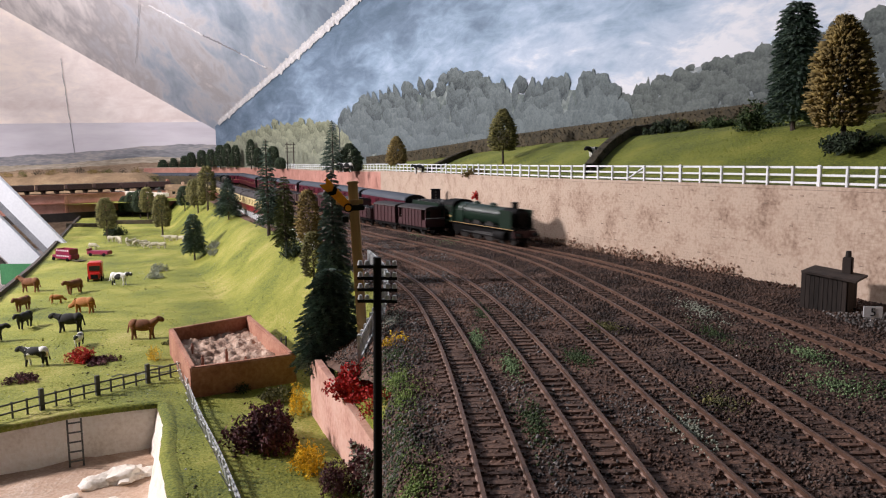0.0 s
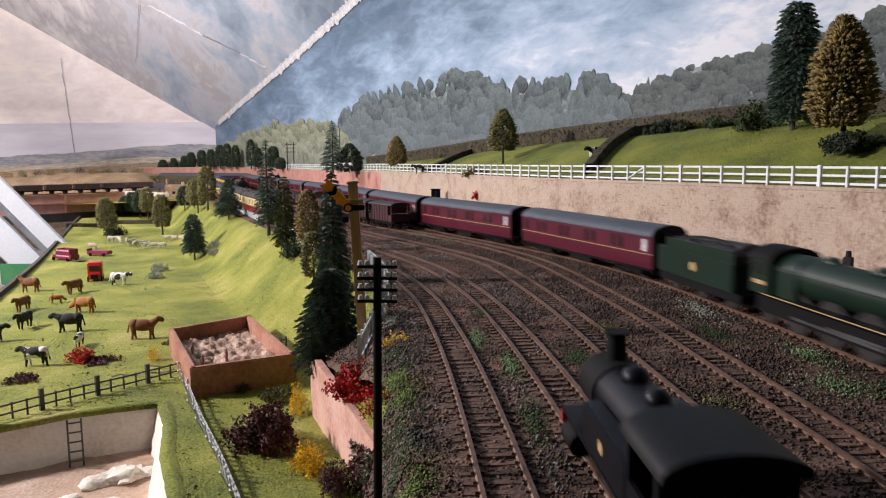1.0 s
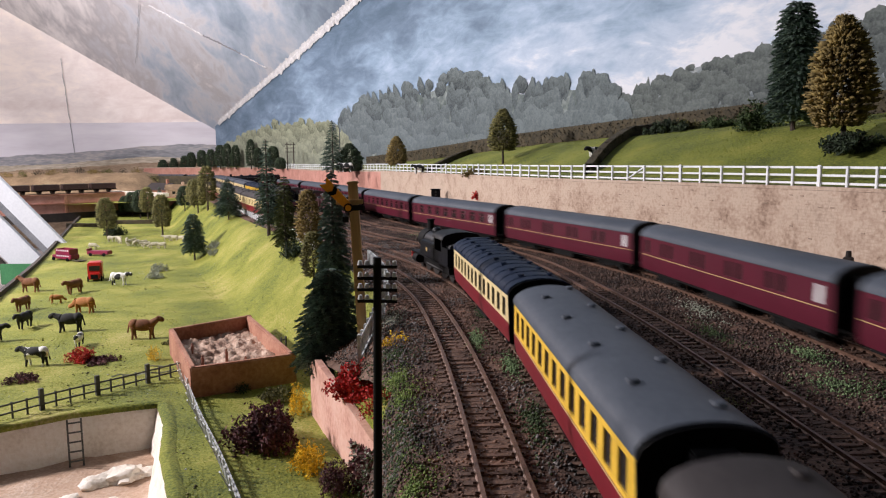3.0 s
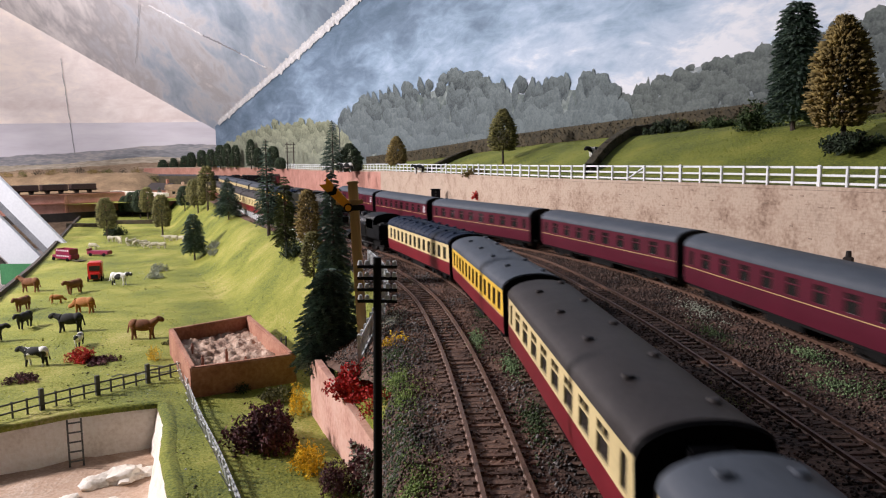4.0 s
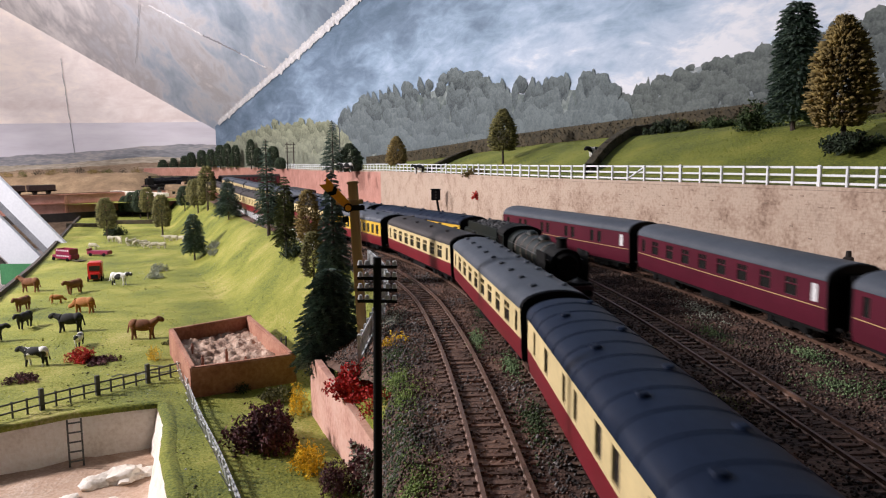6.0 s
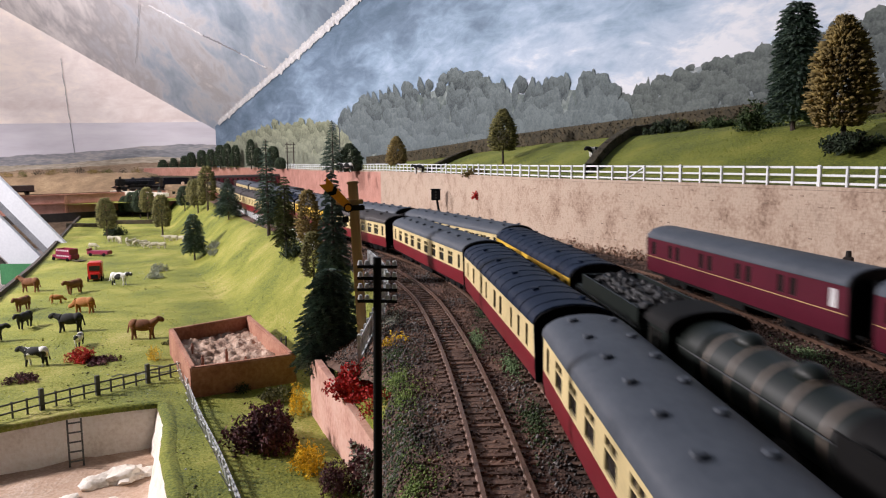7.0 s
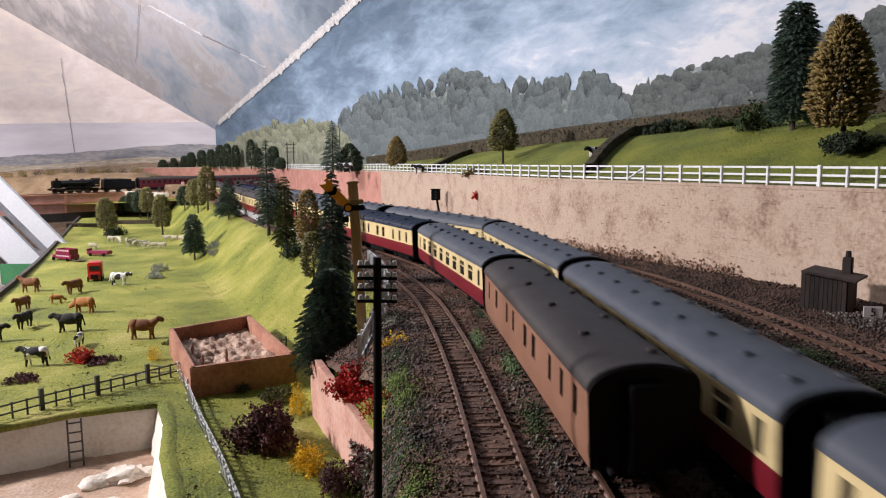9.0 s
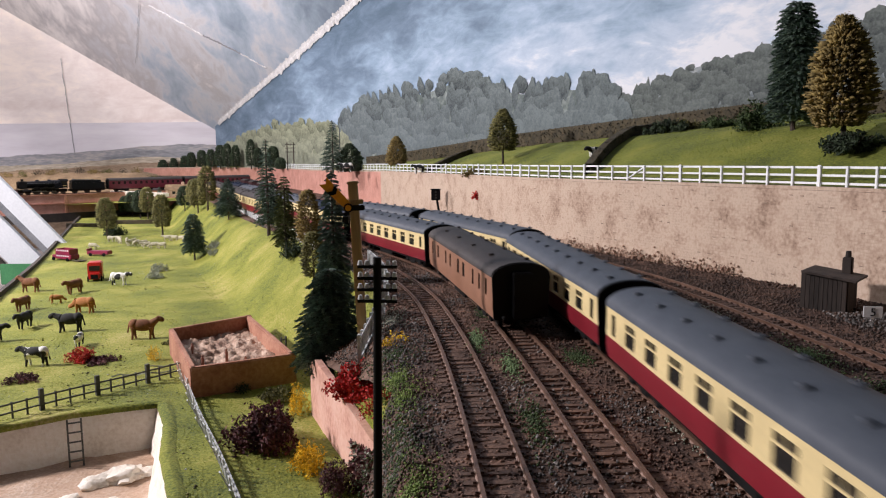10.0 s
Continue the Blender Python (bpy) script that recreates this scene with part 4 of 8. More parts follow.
def coach(length, lower, upper, roof, label, windows, ribs=False, vents="two", lining=True, white_end=0, split=0.5, far=False):
    """A bogie coach: x along it, z = 0 on the rail. windows: (place along, width) in shares of the length."""
    th = empty("railway_coach", label=label, category="railway coach")
    h, w = length / 2, 0.0180
    z0, zw, zt = 0.0095, 0.0095 + 0.0260 * split, 0.0355
    part("underframe", box(-h + 0.004, h - 0.004, -0.0155, 0.0155, 0.0075, z0), M["soot"], th)
    bm = box(-0.02, 0.02, -0.014, 0.014, 0.0035, 0.0074)
    part("battery_box", bm, M["soot"], th)
    part("body", extrude_profile([(-w + 0.0010, z0), (w - 0.0010, z0), (w, z0 + 0.006), (w, zw), (-w, zw), (-w, z0 + 0.006)], -h, h), lower, th)
    tall, base = 0.0105, zw + 0.0015
    top = min(base + tall, zt - 0.0025)
    edges = sorted(windows)
    bm = bmesh.new()
    spots = []
    for sy in (-1, 1):
        ya, yb = (w - 0.0012, w) if sy > 0 else (-w, -w + 0.0012)
        add_box(bm, -h, h, ya, yb, zw, base)
        add_box(bm, -h, h, ya, yb, top, zt)
        x = -h
        for c, ww in edges:
            a, b = -h + c * length - ww / 2, -h + c * length + ww / 2
            add_box(bm, x, a, ya, yb, base, top)
            spots.append((a, b, sy))
            x = b
        add_box(bm, x, h, ya, yb, base, top)
    for ex in (-h, h - 0.0012):
        add_box(bm, ex, ex + 0.0012, -w + 0.0012, w - 0.0012, zw, zt)
    part("side_panel", bm, upper, th)
    for k, (a, b, sy) in enumerate(spots):
        bm = box(a, b, sy * (w - 0.0009) - 0.0003, sy * (w - 0.0009) + 0.0003, base, top)
        pane = part("window", bm, M["white"] if white_end and k in (0, len(edges)) else M["pane"], th)
        if b - a > 0.009 and not far:
            bm = bmesh.new()
            ym = sy * (w - 0.0003)
            add_box(bm, a, b, ym - 0.0003, ym + 0.0003, top - 0.0038, top - 0.0031)
            add_box(bm, (a + b) / 2 - 0.0003, (a + b) / 2 + 0.0003, ym - 0.0003, ym + 0.0003, top - 0.0038, top)
            part("window_bar", bm, upper, pane)
    if lining:
        for z in (zw - 0.0002, ):
            for sy in (-1, 1):
                part("lining", box(-h + 0.001, h - 0.001, sy * (w + 0.0001) - 0.0002, sy * (w + 0.0001) + 0.0002, z - 0.00045, z), M["gold"], th)
    rf = part("roof", extrude_profile(arc_roof(w + 0.0008, zt, 0.0088, 14), -h + 0.0005, h - 0.0005), roof, th, smooth=False)
    if ribs:
        for i in range(13):
            x = -h + length * (i + 0.7) / 13.4
            prof = arc_roof(w + 0.0010, zt + 0.0001, 0.00895, 14)
            part("rib", extrude_profile(prof, x - 0.0005, x + 0.0005), roof, rf)
    n = 0 if vents == "none" else 9
    for i in range(n):
        x = -h + length * (i + 0.6) / n
        for sy in ((-1, 1) if vents == "two" else (1 if i % 2 else -1,)):
            y = sy * 0.0082
            z = zt + 0.0088 * 0.88
            bm = cyl((x, y, z - 0.001), (x, y, z + 0.0008), 0.0015, 0.0014, 8)
            add_cyl(bm, (x, y, z + 0.0008), (x, y, z + 0.0016), 0.0023, 0.0016, 8)
            part("roof_vent", bm, roof, rf)
    for sx in (-1, 1):
        bm = extrude_profile([(y * 0.985, z - 0.0006) for y, z in arc_roof(w + 0.0008, zt, 0.0088, 10)] + [(-w * 0.97, z0), (w * 0.97, z0)], sx * (h + 0.0004) - 0.0005, sx * (h + 0.0004) + 0.0005)
        end = part("end", bm, M["black"], th, "black coach end")
        part("gangway", box(sx * (h + 0.0035) - 0.0026, sx * (h + 0.0035) + 0.0026, -0.0062, 0.0062, 0.010, 0.0385, 0.0006), M["black"], end)
        for sy in (-1, 1):
            part("buffer", cyl((sx * h, sy * 0.0115, 0.0105), (sx * (h + 0.006), sy * 0.0115, 0.0105), 0.0012, n=8), M["soot"], end)
        bogie(th, sx * (h - 0.042))
    return th


def wagon(length, colour, kind, label):
    """Short four-wheeled goods stock: van, open or brake."""
    th = empty("brake_van" if kind == "brake" else "goods_wagon", label=label, category="goods wagon")
    h, w = length / 2, 0.0155
    part("underframe", box(-h, h, -0.0135, 0.0135, 0.008, 0.0115), M["soot"], th)
    if kind == "open":
        bm = bmesh.new()
        for sy in (-1, 1):
            for i in range(4):
                z = 0.0117 + i * 0.0042
                add_box(bm, -h, h, sy * w - 0.0007, sy * w + 0.0007, z, z + 0.0039)
            for i in range(5):
                x = -h + 0.001 + (length - 0.002) * i / 4
                add_box(bm, x - 0.0007, x + 0.0007, sy * (w + 0.0008) - 0.0005, sy * (w + 0.0008) + 0.0005, 0.0117, 0.0283)
        for sx in (-1, 1):
            add_box(bm, sx * h - 0.0007, sx * h + 0.0007, -w + 0.0008, w - 0.0008, 0.0117, 0.0285)
        add_box(bm, -h + 0.001, h - 0.001, -w + 0.001, w - 0.001, 0.0117, 0.0135)
        part("body", bm, colour, th)
        pl = [(rng.uniform(-h + 0.003, h - 0.003), rng.uniform(-w + 0.002, w - 0.002), 0.024 + rng.uniform(0, 0.004)) for _ in range(160)]
        part("load_bed", box(-h + 0.001, h - 0.001, -w + 0.001, w - 0.001, 0.0137, 0.0245), M["coal"], th)
        lumps("load", pl, rng.uniform(0.0015, 0.003, 160), M["coal"], th)
    else:
        zt = 0.036
        bm = bmesh.new()
        inset = 0.011 if kind == "brake" else 0.0
        add_box(bm, -h + inset, h - inset, -w, w, 0.0117, zt)
        part("body", bm, colour, th)
        bm = bmesh.new()
        for sy in (-1, 1):
            for i in range(7):
                x = -h + inset + 0.001 + (length - 2 * inset - 0.002) * i / 6
                add_box(bm, x - 0.0006, x + 0.0006, sy * (w + 0.0004) - 0.0004, sy * (w + 0.0004) + 0.0004, 0.0118, zt - 0.0002)
            add_box(bm, -h + inset, h - inset, sy * (w + 0.0003) - 0.0003, sy * (w + 0.0003) + 0.0003, 0.0225, 0.0235)
        part("strapping", bm, colour, th)
        if kind == "brake":
            for sx in (-1, 1):
                for sy in (-1, 1):
                    part("veranda_post", box(sx * (h - 0.0008) - 0.0008, sx * (h - 0.0008) + 0.0008, sy * (w - 0.0008) - 0.0008, sy * (w - 0.0008) + 0.0008, 0.0217, zt), colour, th)
                    part("veranda_side", box(sx * (h - 0.0062) - 0.0048, sx * (h - 0.0062) + 0.0048, sy * (w - 0.0006) - 0.0006, sy * (w - 0.0006) + 0.0006, 0.0117, 0.0215), colour, th)
                part("veranda_end", box(sx * (h - 0.0006) - 0.0006, sx * (h - 0.0006) + 0.0006, -w, w, 0.0117, 0.0215), colour, th)
            for sx in (-1, 1):
                part("handrail", box(sx * h - 0.0004, sx * h + 0.0004, -w, w, 0.0235, 0.0242), M["white"], th)
            part("window", box(h - inset, h - inset + 0.0004, -0.009, -0.002, 0.024, 0.033), M["pane"], th)
            part("window", box(-h + inset - 0.0004, -h + inset, -0.009, -0.002, 0.024, 0.033), M["pane"], th)
        part("roof", extrude_profile(arc_roof(w + 0.001, zt, 0.0045, 10), -h - 0.0008, h + 0.0008), M["roof_brown"], th)
    for sx in (-1, 1):
        wheelset(th, sx * h * 0.52)
        for sy in (-1, 1):
            part("axle_guard", box(sx * h * 0.52 - 0.0035, sx * h * 0.52 + 0.0035, sy * 0.0115 - 0.0006, sy * 0.0115 + 0.0006, 0.0045, 0.0080), M["soot"], th)
            part("buffer", cyl((sx * h, sy * 0.0115, 0.0105), (sx * (h + 0.005), sy * 0.0115, 0.0105), 0.0011, n=8), M["soot"], th)
    return th


# ---- engines ----
def driver(parent, x, r, rods=True):
    for sy in (-1, 1):
        bm = bmesh.new()
        add_cyl(bm, (x, sy * 0.0066, r), (x, sy * 0.0088, r), r, n=24)
        wheel = part("driving_wheel", bm, M["wheel"], parent)
        part("boss", cyl((x, sy * 0.0088, r), (x, sy * 0.0096, r), r * 0.28, n=12), M["soot"], wheel)


def tender(colour, label_emblem=True):
    th = empty("tender", label="dark green coal tender behind its engine", category="tender")
    part("frame", box(-0.052, 0.052, -0.0135, 0.0135, 0.0065, 0.0125), M["soot"], th)
    part("tank", box(-0.052, 0.048, -0.0165, 0.0165, 0.0125, 0.0330, 0.0012), colour, th)
    bm = bmesh.new()
    for sy in (-1, 1):
        add_box(bm, -0.040, 0.046, sy * 0.0150 - 0.0005, sy * 0.0150 + 0.0005, 0.0331, 0.0400)
    add_box(bm, -0.0405, -0.0395, -0.0150, 0.0150, 0.0331, 0.0400)
    part("coal_rail", bm, colour, th)
    pl = [(rng.uniform(-0.037, 0.043), rng.uniform(-0.0135, 0.0135), 0) for _ in range(420)]
    pl = [(x, y, 0.0345 + 0.008 * max(0, 1 - (y / 0.0145) ** 2) * (0.5 + 0.5 * (x + 0.04) / 0.08) + rng.normal(0, 0.0008)) for x, y, _ in pl]
    part("coal_bed", box(-0.039, 0.044, -0.0145, 0.0145, 0.0331, 0.0362), M["coal"], th)
    lumps("coal", pl, rng.uniform(0.0012, 0.0026, len(pl)), M["coal"], th)
    if label_emblem:
        for sy in (-1, 1):
            bm = cyl((0, sy * 0.0165, 0.0230), (0, sy * 0.0168, 0.0230), 0.0034, n=16)
            part("emblem", bm, M["gold"], th, "small painted emblem")
    for x in (-0.036, 0.0, 0.036):
        wheelset(th, x, 0.0072)
    return th


def engine(colour, label, bands=True, deflectors=True, lined=True):
    """A large tender engine; its front is at +x."""
    th = empty("steam_engine", label=label, category="steam engine")
    L = 0.070
    part("frame", box(-L, L - 0.004, -0.0105, 0.0105, 0.0060, 0.0150), M["soot"], th)
    part("running_plate", box(-L + 0.012, L, -0.0160, 0.0160, 0.0172, 0.0186, 0.0003), M["black"], th)
    if lined:
        for sy in (-1, 1):
            part("lining", box(-L + 0.012, L, sy * 0.0161 - 0.0002, sy * 0.0161 + 0.0002, 0.0180, 0.0185), M["gold"], th)
    boiler = part("boiler", cyl((-0.034, 0, 0.0305), (0.040, 0, 0.0300), 0.0118, 0.0105, 28), colour, th, smooth=False)
    part("smokebox", cyl((0.0401, 0, 0.0300), (0.064, 0, 0.0300), 0.0110, n=28), M["soot"], th)
    bm = cyl((0.0641, 0, 0.0300), (0.0662, 0, 0.0300), 0.0088, 0.0070, 24)
    add_box(bm, 0.0662, 0.0670, -0.0070, 0.0070, 0.0296, 0.0304)
    part("smokebox_door", bm, M["soot"], th)
    if bands:
        for x in (-0.030, -0.014, 0.002, 0.018, 0.034):
            r = 0.0118 - 0.0013 * (x + 0.034) / 0.074 + 0.0002
            part("boiler_band", cyl((x - 0.0006, 0, 0.0304), (x + 0.0006, 0, 0.0304), r, n=28), M["gold"] if lined else M["band"], boiler)
    part("firebox", extrude_profile([(-0.0125, 0.0180), (0.0125, 0.0180)] + arc_roof(0.0125, 0.0320, 0.0105, 12), -0.052, -0.0341), colour, th)
    bm = cyl((0.053, 0, 0.0400), (0.053, 0, 0.0465), 0.0042, 0.0036, 16)
    add_cyl(bm, (0.053, 0, 0.0465), (0.053, 0, 0.0475), 0.0044, n=16)
    part("chimney", bm, M["soot"], th)
    for x in (0.012, -0.022):
        bm = bmesh.new()
        bmesh.ops.create_uvsphere(bm, u_segments=14, v_segments=8, radius=0.0048, matrix=Matrix.Translation((x, 0, 0.0412)) @ Matrix.Diagonal((1.3, 1, 0.8, 1)))
        part("dome", bm, colour, th, smooth=True)
    cab = part("cab", extrude_profile([(-0.0160, 0.0180), (0.0160, 0.0180), (0.0160, 0.0380), (-0.0160, 0.0380)], -L, -0.0521), colour, th)
    part("cab_roof", extrude_profile(arc_roof(0.0168, 0.0380, 0.0075, 12), -L - 0.003, -0.0505), M["soot"], th)
    for sy in (-1, 1):
        for x in (-0.066, -0.0585):
            part("cab_window", box(x - 0.0026, x + 0.0026, sy * 0.0161 - 0.0002, sy * 0.0161 + 0.0002, 0.0295, 0.0365), M["pane"], cab)
        part("number_panel", box(-0.066, -0.056, sy * 0.0162 - 0.0002, sy * 0.0162 + 0.0002, 0.0235, 0.0258), M["gold"], cab)
        if deflectors:
            part("smoke_deflector", box(0.044, 0.066, sy * 0.0148 - 0.0004, sy * 0.0148 + 0.0004, 0.0187, 0.0390, 0.0002), M["soot"] if not lined else colour, th)
        part("cylinder", cyl((0.036, sy * 0.0142, 0.0105), (0.056, sy * 0.0142, 0.0105), 0.0052, n=16), M["soot"], th)
        part("side_rod", box(-0.038, 0.030, sy * 0.0102 - 0.0004, sy * 0.0102 + 0.0004, 0.0075, 0.0090), M["steel"], th)
        part("piston_rod", box(0.006, 0.036, sy * 0.0118 - 0.0004, sy * 0.0118 + 0.0004, 0.0098, 0.0110), M["steel"], th)
        part("connecting_rod", box(-0.010, 0.016, sy * 0.0110 - 0.0003, sy * 0.0110 + 0.0003, 0.0092, 0.0104), M["steel"], th)
        part("handrail", cyl((-0.050, sy * 0.0126, 0.0335), (0.062, sy * 0.0118, 0.0335), 0.0003, n=6), M["steel"], th)
        part("buffer", cyl((L + 0.0018, sy * 0.0110, 0.0130), (L + 0.0080, sy * 0.0110, 0.0130), 0.0016, 0.0024, 12), M["soot"], th)
    part("buffer_beam", box(L, L + 0.0016, -0.0160, 0.0160, 0.0095, 0.0170), M["freight"], th, "dull red buffer beam")
    for x in (-0.036, -0.010, 0.016):
        driver(th, x, 0.0118)
    for x in (0.040, 0.060, -0.060):
        wheelset(th, x, 0.0062)
    return th


def tank_engine():
    """A black side-tank engine that pulls chimney first; its front is at +x."""
    th = empty("steam_engine", label="small black side-tank steam engine", category="steam engine")
    L = 0.058
    part("frame", box(-L, L, -0.0105, 0.0105, 0.0060, 0.0150), M["soot"], th)
    part("running_plate", box(-L, L, -0.0160, 0.0160, 0.0152, 0.0166, 0.0003), M["black"], th)
    part("boiler", cyl((-0.020, 0, 0.0285), (0.036, 0, 0.0285), 0.0100, n=26), M["loco_black"], th)
    part("smokebox", cyl((0.0361, 0, 0.0285), (0.054, 0, 0.0285), 0.0106, n=26), M["soot"], th)
    part("smokebox_door", cyl((0.0541, 0, 0.0285), (0.0560, 0, 0.0285), 0.0084, 0.0070, 22), M["soot"], th)
    bm = cyl((0.045, 0, 0.0380), (0.045, 0, 0.0480), 0.0036, 0.0031, 16)
    add_cyl(bm, (0.045, 0, 0.0480), (0.045, 0, 0.0490), 0.0042, n=16)
    part("chimney", bm, M["soot"], th)
    for x, r in ((0.024, 0.0046), (0.004, 0.0040)):
        bm = bmesh.new()
        bmesh.ops.create_uvsphere(bm, u_segments=14, v_segments=8, radius=r, matrix=Matrix.Translation((x, 0, 0.0385)))
        part("dome", bm, M["loco_black"], th, smooth=True)
    for sy in (-1, 1):
        t = part("side_tank", box(-0.019, 0.026, sy * 0.0130 - 0.0032, sy * 0.0130 + 0.0032, 0.0168, 0.0310, 0.0008), M["loco_black"], th)
        bm = cyl((0.004, sy * 0.0162, 0.0240), (0.004, sy * 0.0164, 0.0240), 0.0021, n=14)
        part("emblem", bm, M["gold"], t)
        part("cylinder", cyl((0.034, sy * 0.0138, 0.0105), (0.048, sy * 0.0138, 0.0105), 0.0045, n=14), M["soot"], th)
        part("side_rod", box(-0.026, 0.024, sy * 0.0102 - 0.0004, sy * 0.0102 + 0.0004, 0.0070, 0.0085), M["steel"], th)
        part("bunker_side", box(-L, -0.0425, sy * 0.0155 - 0.0008, sy * 0.0155 + 0.0008, 0.0168, 0.0320), M["loco_black"], th)
        part("cab_side", box(-0.0424, -0.0195, sy * 0.0157 - 0.0006, sy * 0.0157 + 0.0006, 0.0168, 0.0270), M["loco_black"], th)
        for x in (-0.041, -0.0205):
            part("cab_pillar", box(x - 0.0012, x + 0.0012, sy * 0.0157 - 0.0006, sy * 0.0157 + 0.0006, 0.0272, 0.0385), M["loco_black"], th)
    part("bunker_end", box(-L, -L + 0.0014, -0.0146, 0.0146, 0.0168, 0.0320), M["loco_black"], th)
    part("cab_back", box(-0.0424, -0.0414, -0.0150, 0.0150, 0.0168, 0.0385), M["black"], th)
    part("cab_front", box(-0.0205, -0.0195, -0.0150, 0.0150, 0.0168, 0.0385), M["black"], th)
    part("cab_roof", extrude_profile(arc_roof(0.0172, 0.0385, 0.0068, 12), -0.046, -0.016), M["black"], th)
    pl = [(rng.uniform(-0.055, -0.044), rng.uniform(-0.013, 0.013), 0.0310 + rng.uniform(0, 0.003)) for _ in range(90)]
    part("coal_bed", box(-0.0565, -0.0426, -0.0146, 0.0146, 0.0168, 0.0305), M["coal"], th)
    lumps("coal", pl, rng.uniform(0.0012, 0.0024, 90), M["coal"], th)
    for x in (-0.026, -0.001, 0.024):
        driver(th, x, 0.0108)
    for x in (0.046, -0.046):
        wheelset(th, x, 0.0062)
    part("buffer_beam", box(L, L + 0.0014, -0.0155, 0.0155, 0.0095, 0.0150), M["cloth_red"], th)
    part("buffer_beam", box(-L - 0.0014, -L, -0.0155, 0.0155, 0.0095, 0.0150), M["black"], th)
    return th


# ---- trees and bushes ----
def conifer(h, r, label, material="needle", trunk=0.12, dense=1.0, m=None, blunt=0.75, boughs=False, tiers=24, wide_needle=0.00095):
    """A bottle-brush fir: tiers of drooping boughs, each a spray of thin needles on a twig."""
    th = empty("conifer_tree", m, label=label, category="tree")
    part("trunk", cyl((0, 0, 0), (0, 0, h * 0.97), h * 0.020, h * 0.004, 8), M["bark"], th)
    per, spray = int(13 * dense ** 0.5) + 3, int(38 * dense ** 0.5)
    v = []
    twigs = bmesh.new()
    for k in range(tiers):
        u = (k + 0.35) / tiers
        env = r * ((1 - u) ** blunt * 0.94 + 0.06) * (0.80 + 0.20 * min(1, u / 0.12))
        n_b = max(5, int(per * (0.45 + 0.55 * env / r)))
        spin = rng.uniform(0, 6.28)
        for j in range(n_b):
            a = spin + 2 * math.pi * (j + rng.uniform(-0.3, 0.3)) / n_b
            ln = env * rng.uniform(0.72, 1.10)
            z0 = h * (trunk + (0.965 - trunk) * u) + rng.normal(0, h * 0.007)
            rise, drop = rng.uniform(0.08, 0.25) * ln, rng.uniform(0.12, 0.36) * ln
            d, w = np.array([math.cos(a), math.sin(a), 0]), np.array([-math.sin(a), math.cos(a), 0])
            t = rng.uniform(0.12, 1.0, spray) ** 0.8
            base = d[None] * (ln * t)[:, None]
            base[:, 2] = z0 + rise * np.sin(t * 2.2) - drop * t * t
            side = rng.choice((-1.0, 1.0), spray)
            nl = ln * rng.uniform(0.16, 0.32, spray) * (1.1 - 0.45 * t)
            tip = base + (d[None] * rng.uniform(0.45, 0.9, spray)[:, None] + w[None] * (side * rng.uniform(0.25, 0.95, spray))[:, None]) * nl[:, None]
            tip[:, 2] += nl * rng.uniform(-0.45, 0.35, spray)
            wide = (d[None] * 0.6 - w[None] * side[:, None] * 0.3 + np.array([[0, 0, 0.5]])) * wide_needle
            v.append(np.stack([base - wide, base + wide, tip], 1))
            if boughs:
                p1 = d * ln * 0.9
                p1[2] = z0 + rise * math.sin(2.0) - drop * 0.81
                add_cyl(twigs, (0, 0, z0), tuple(p1), h * 0.004, h * 0.001, 3)
    v = np.concatenate(v).reshape(-1, 3)
    tris("crown", v, np.arange(len(v)).reshape(-1, 3), M[material], th)
    if boughs:
        part("bough", twigs, M["bark"], th)
    else:
        twigs.free()
    return th


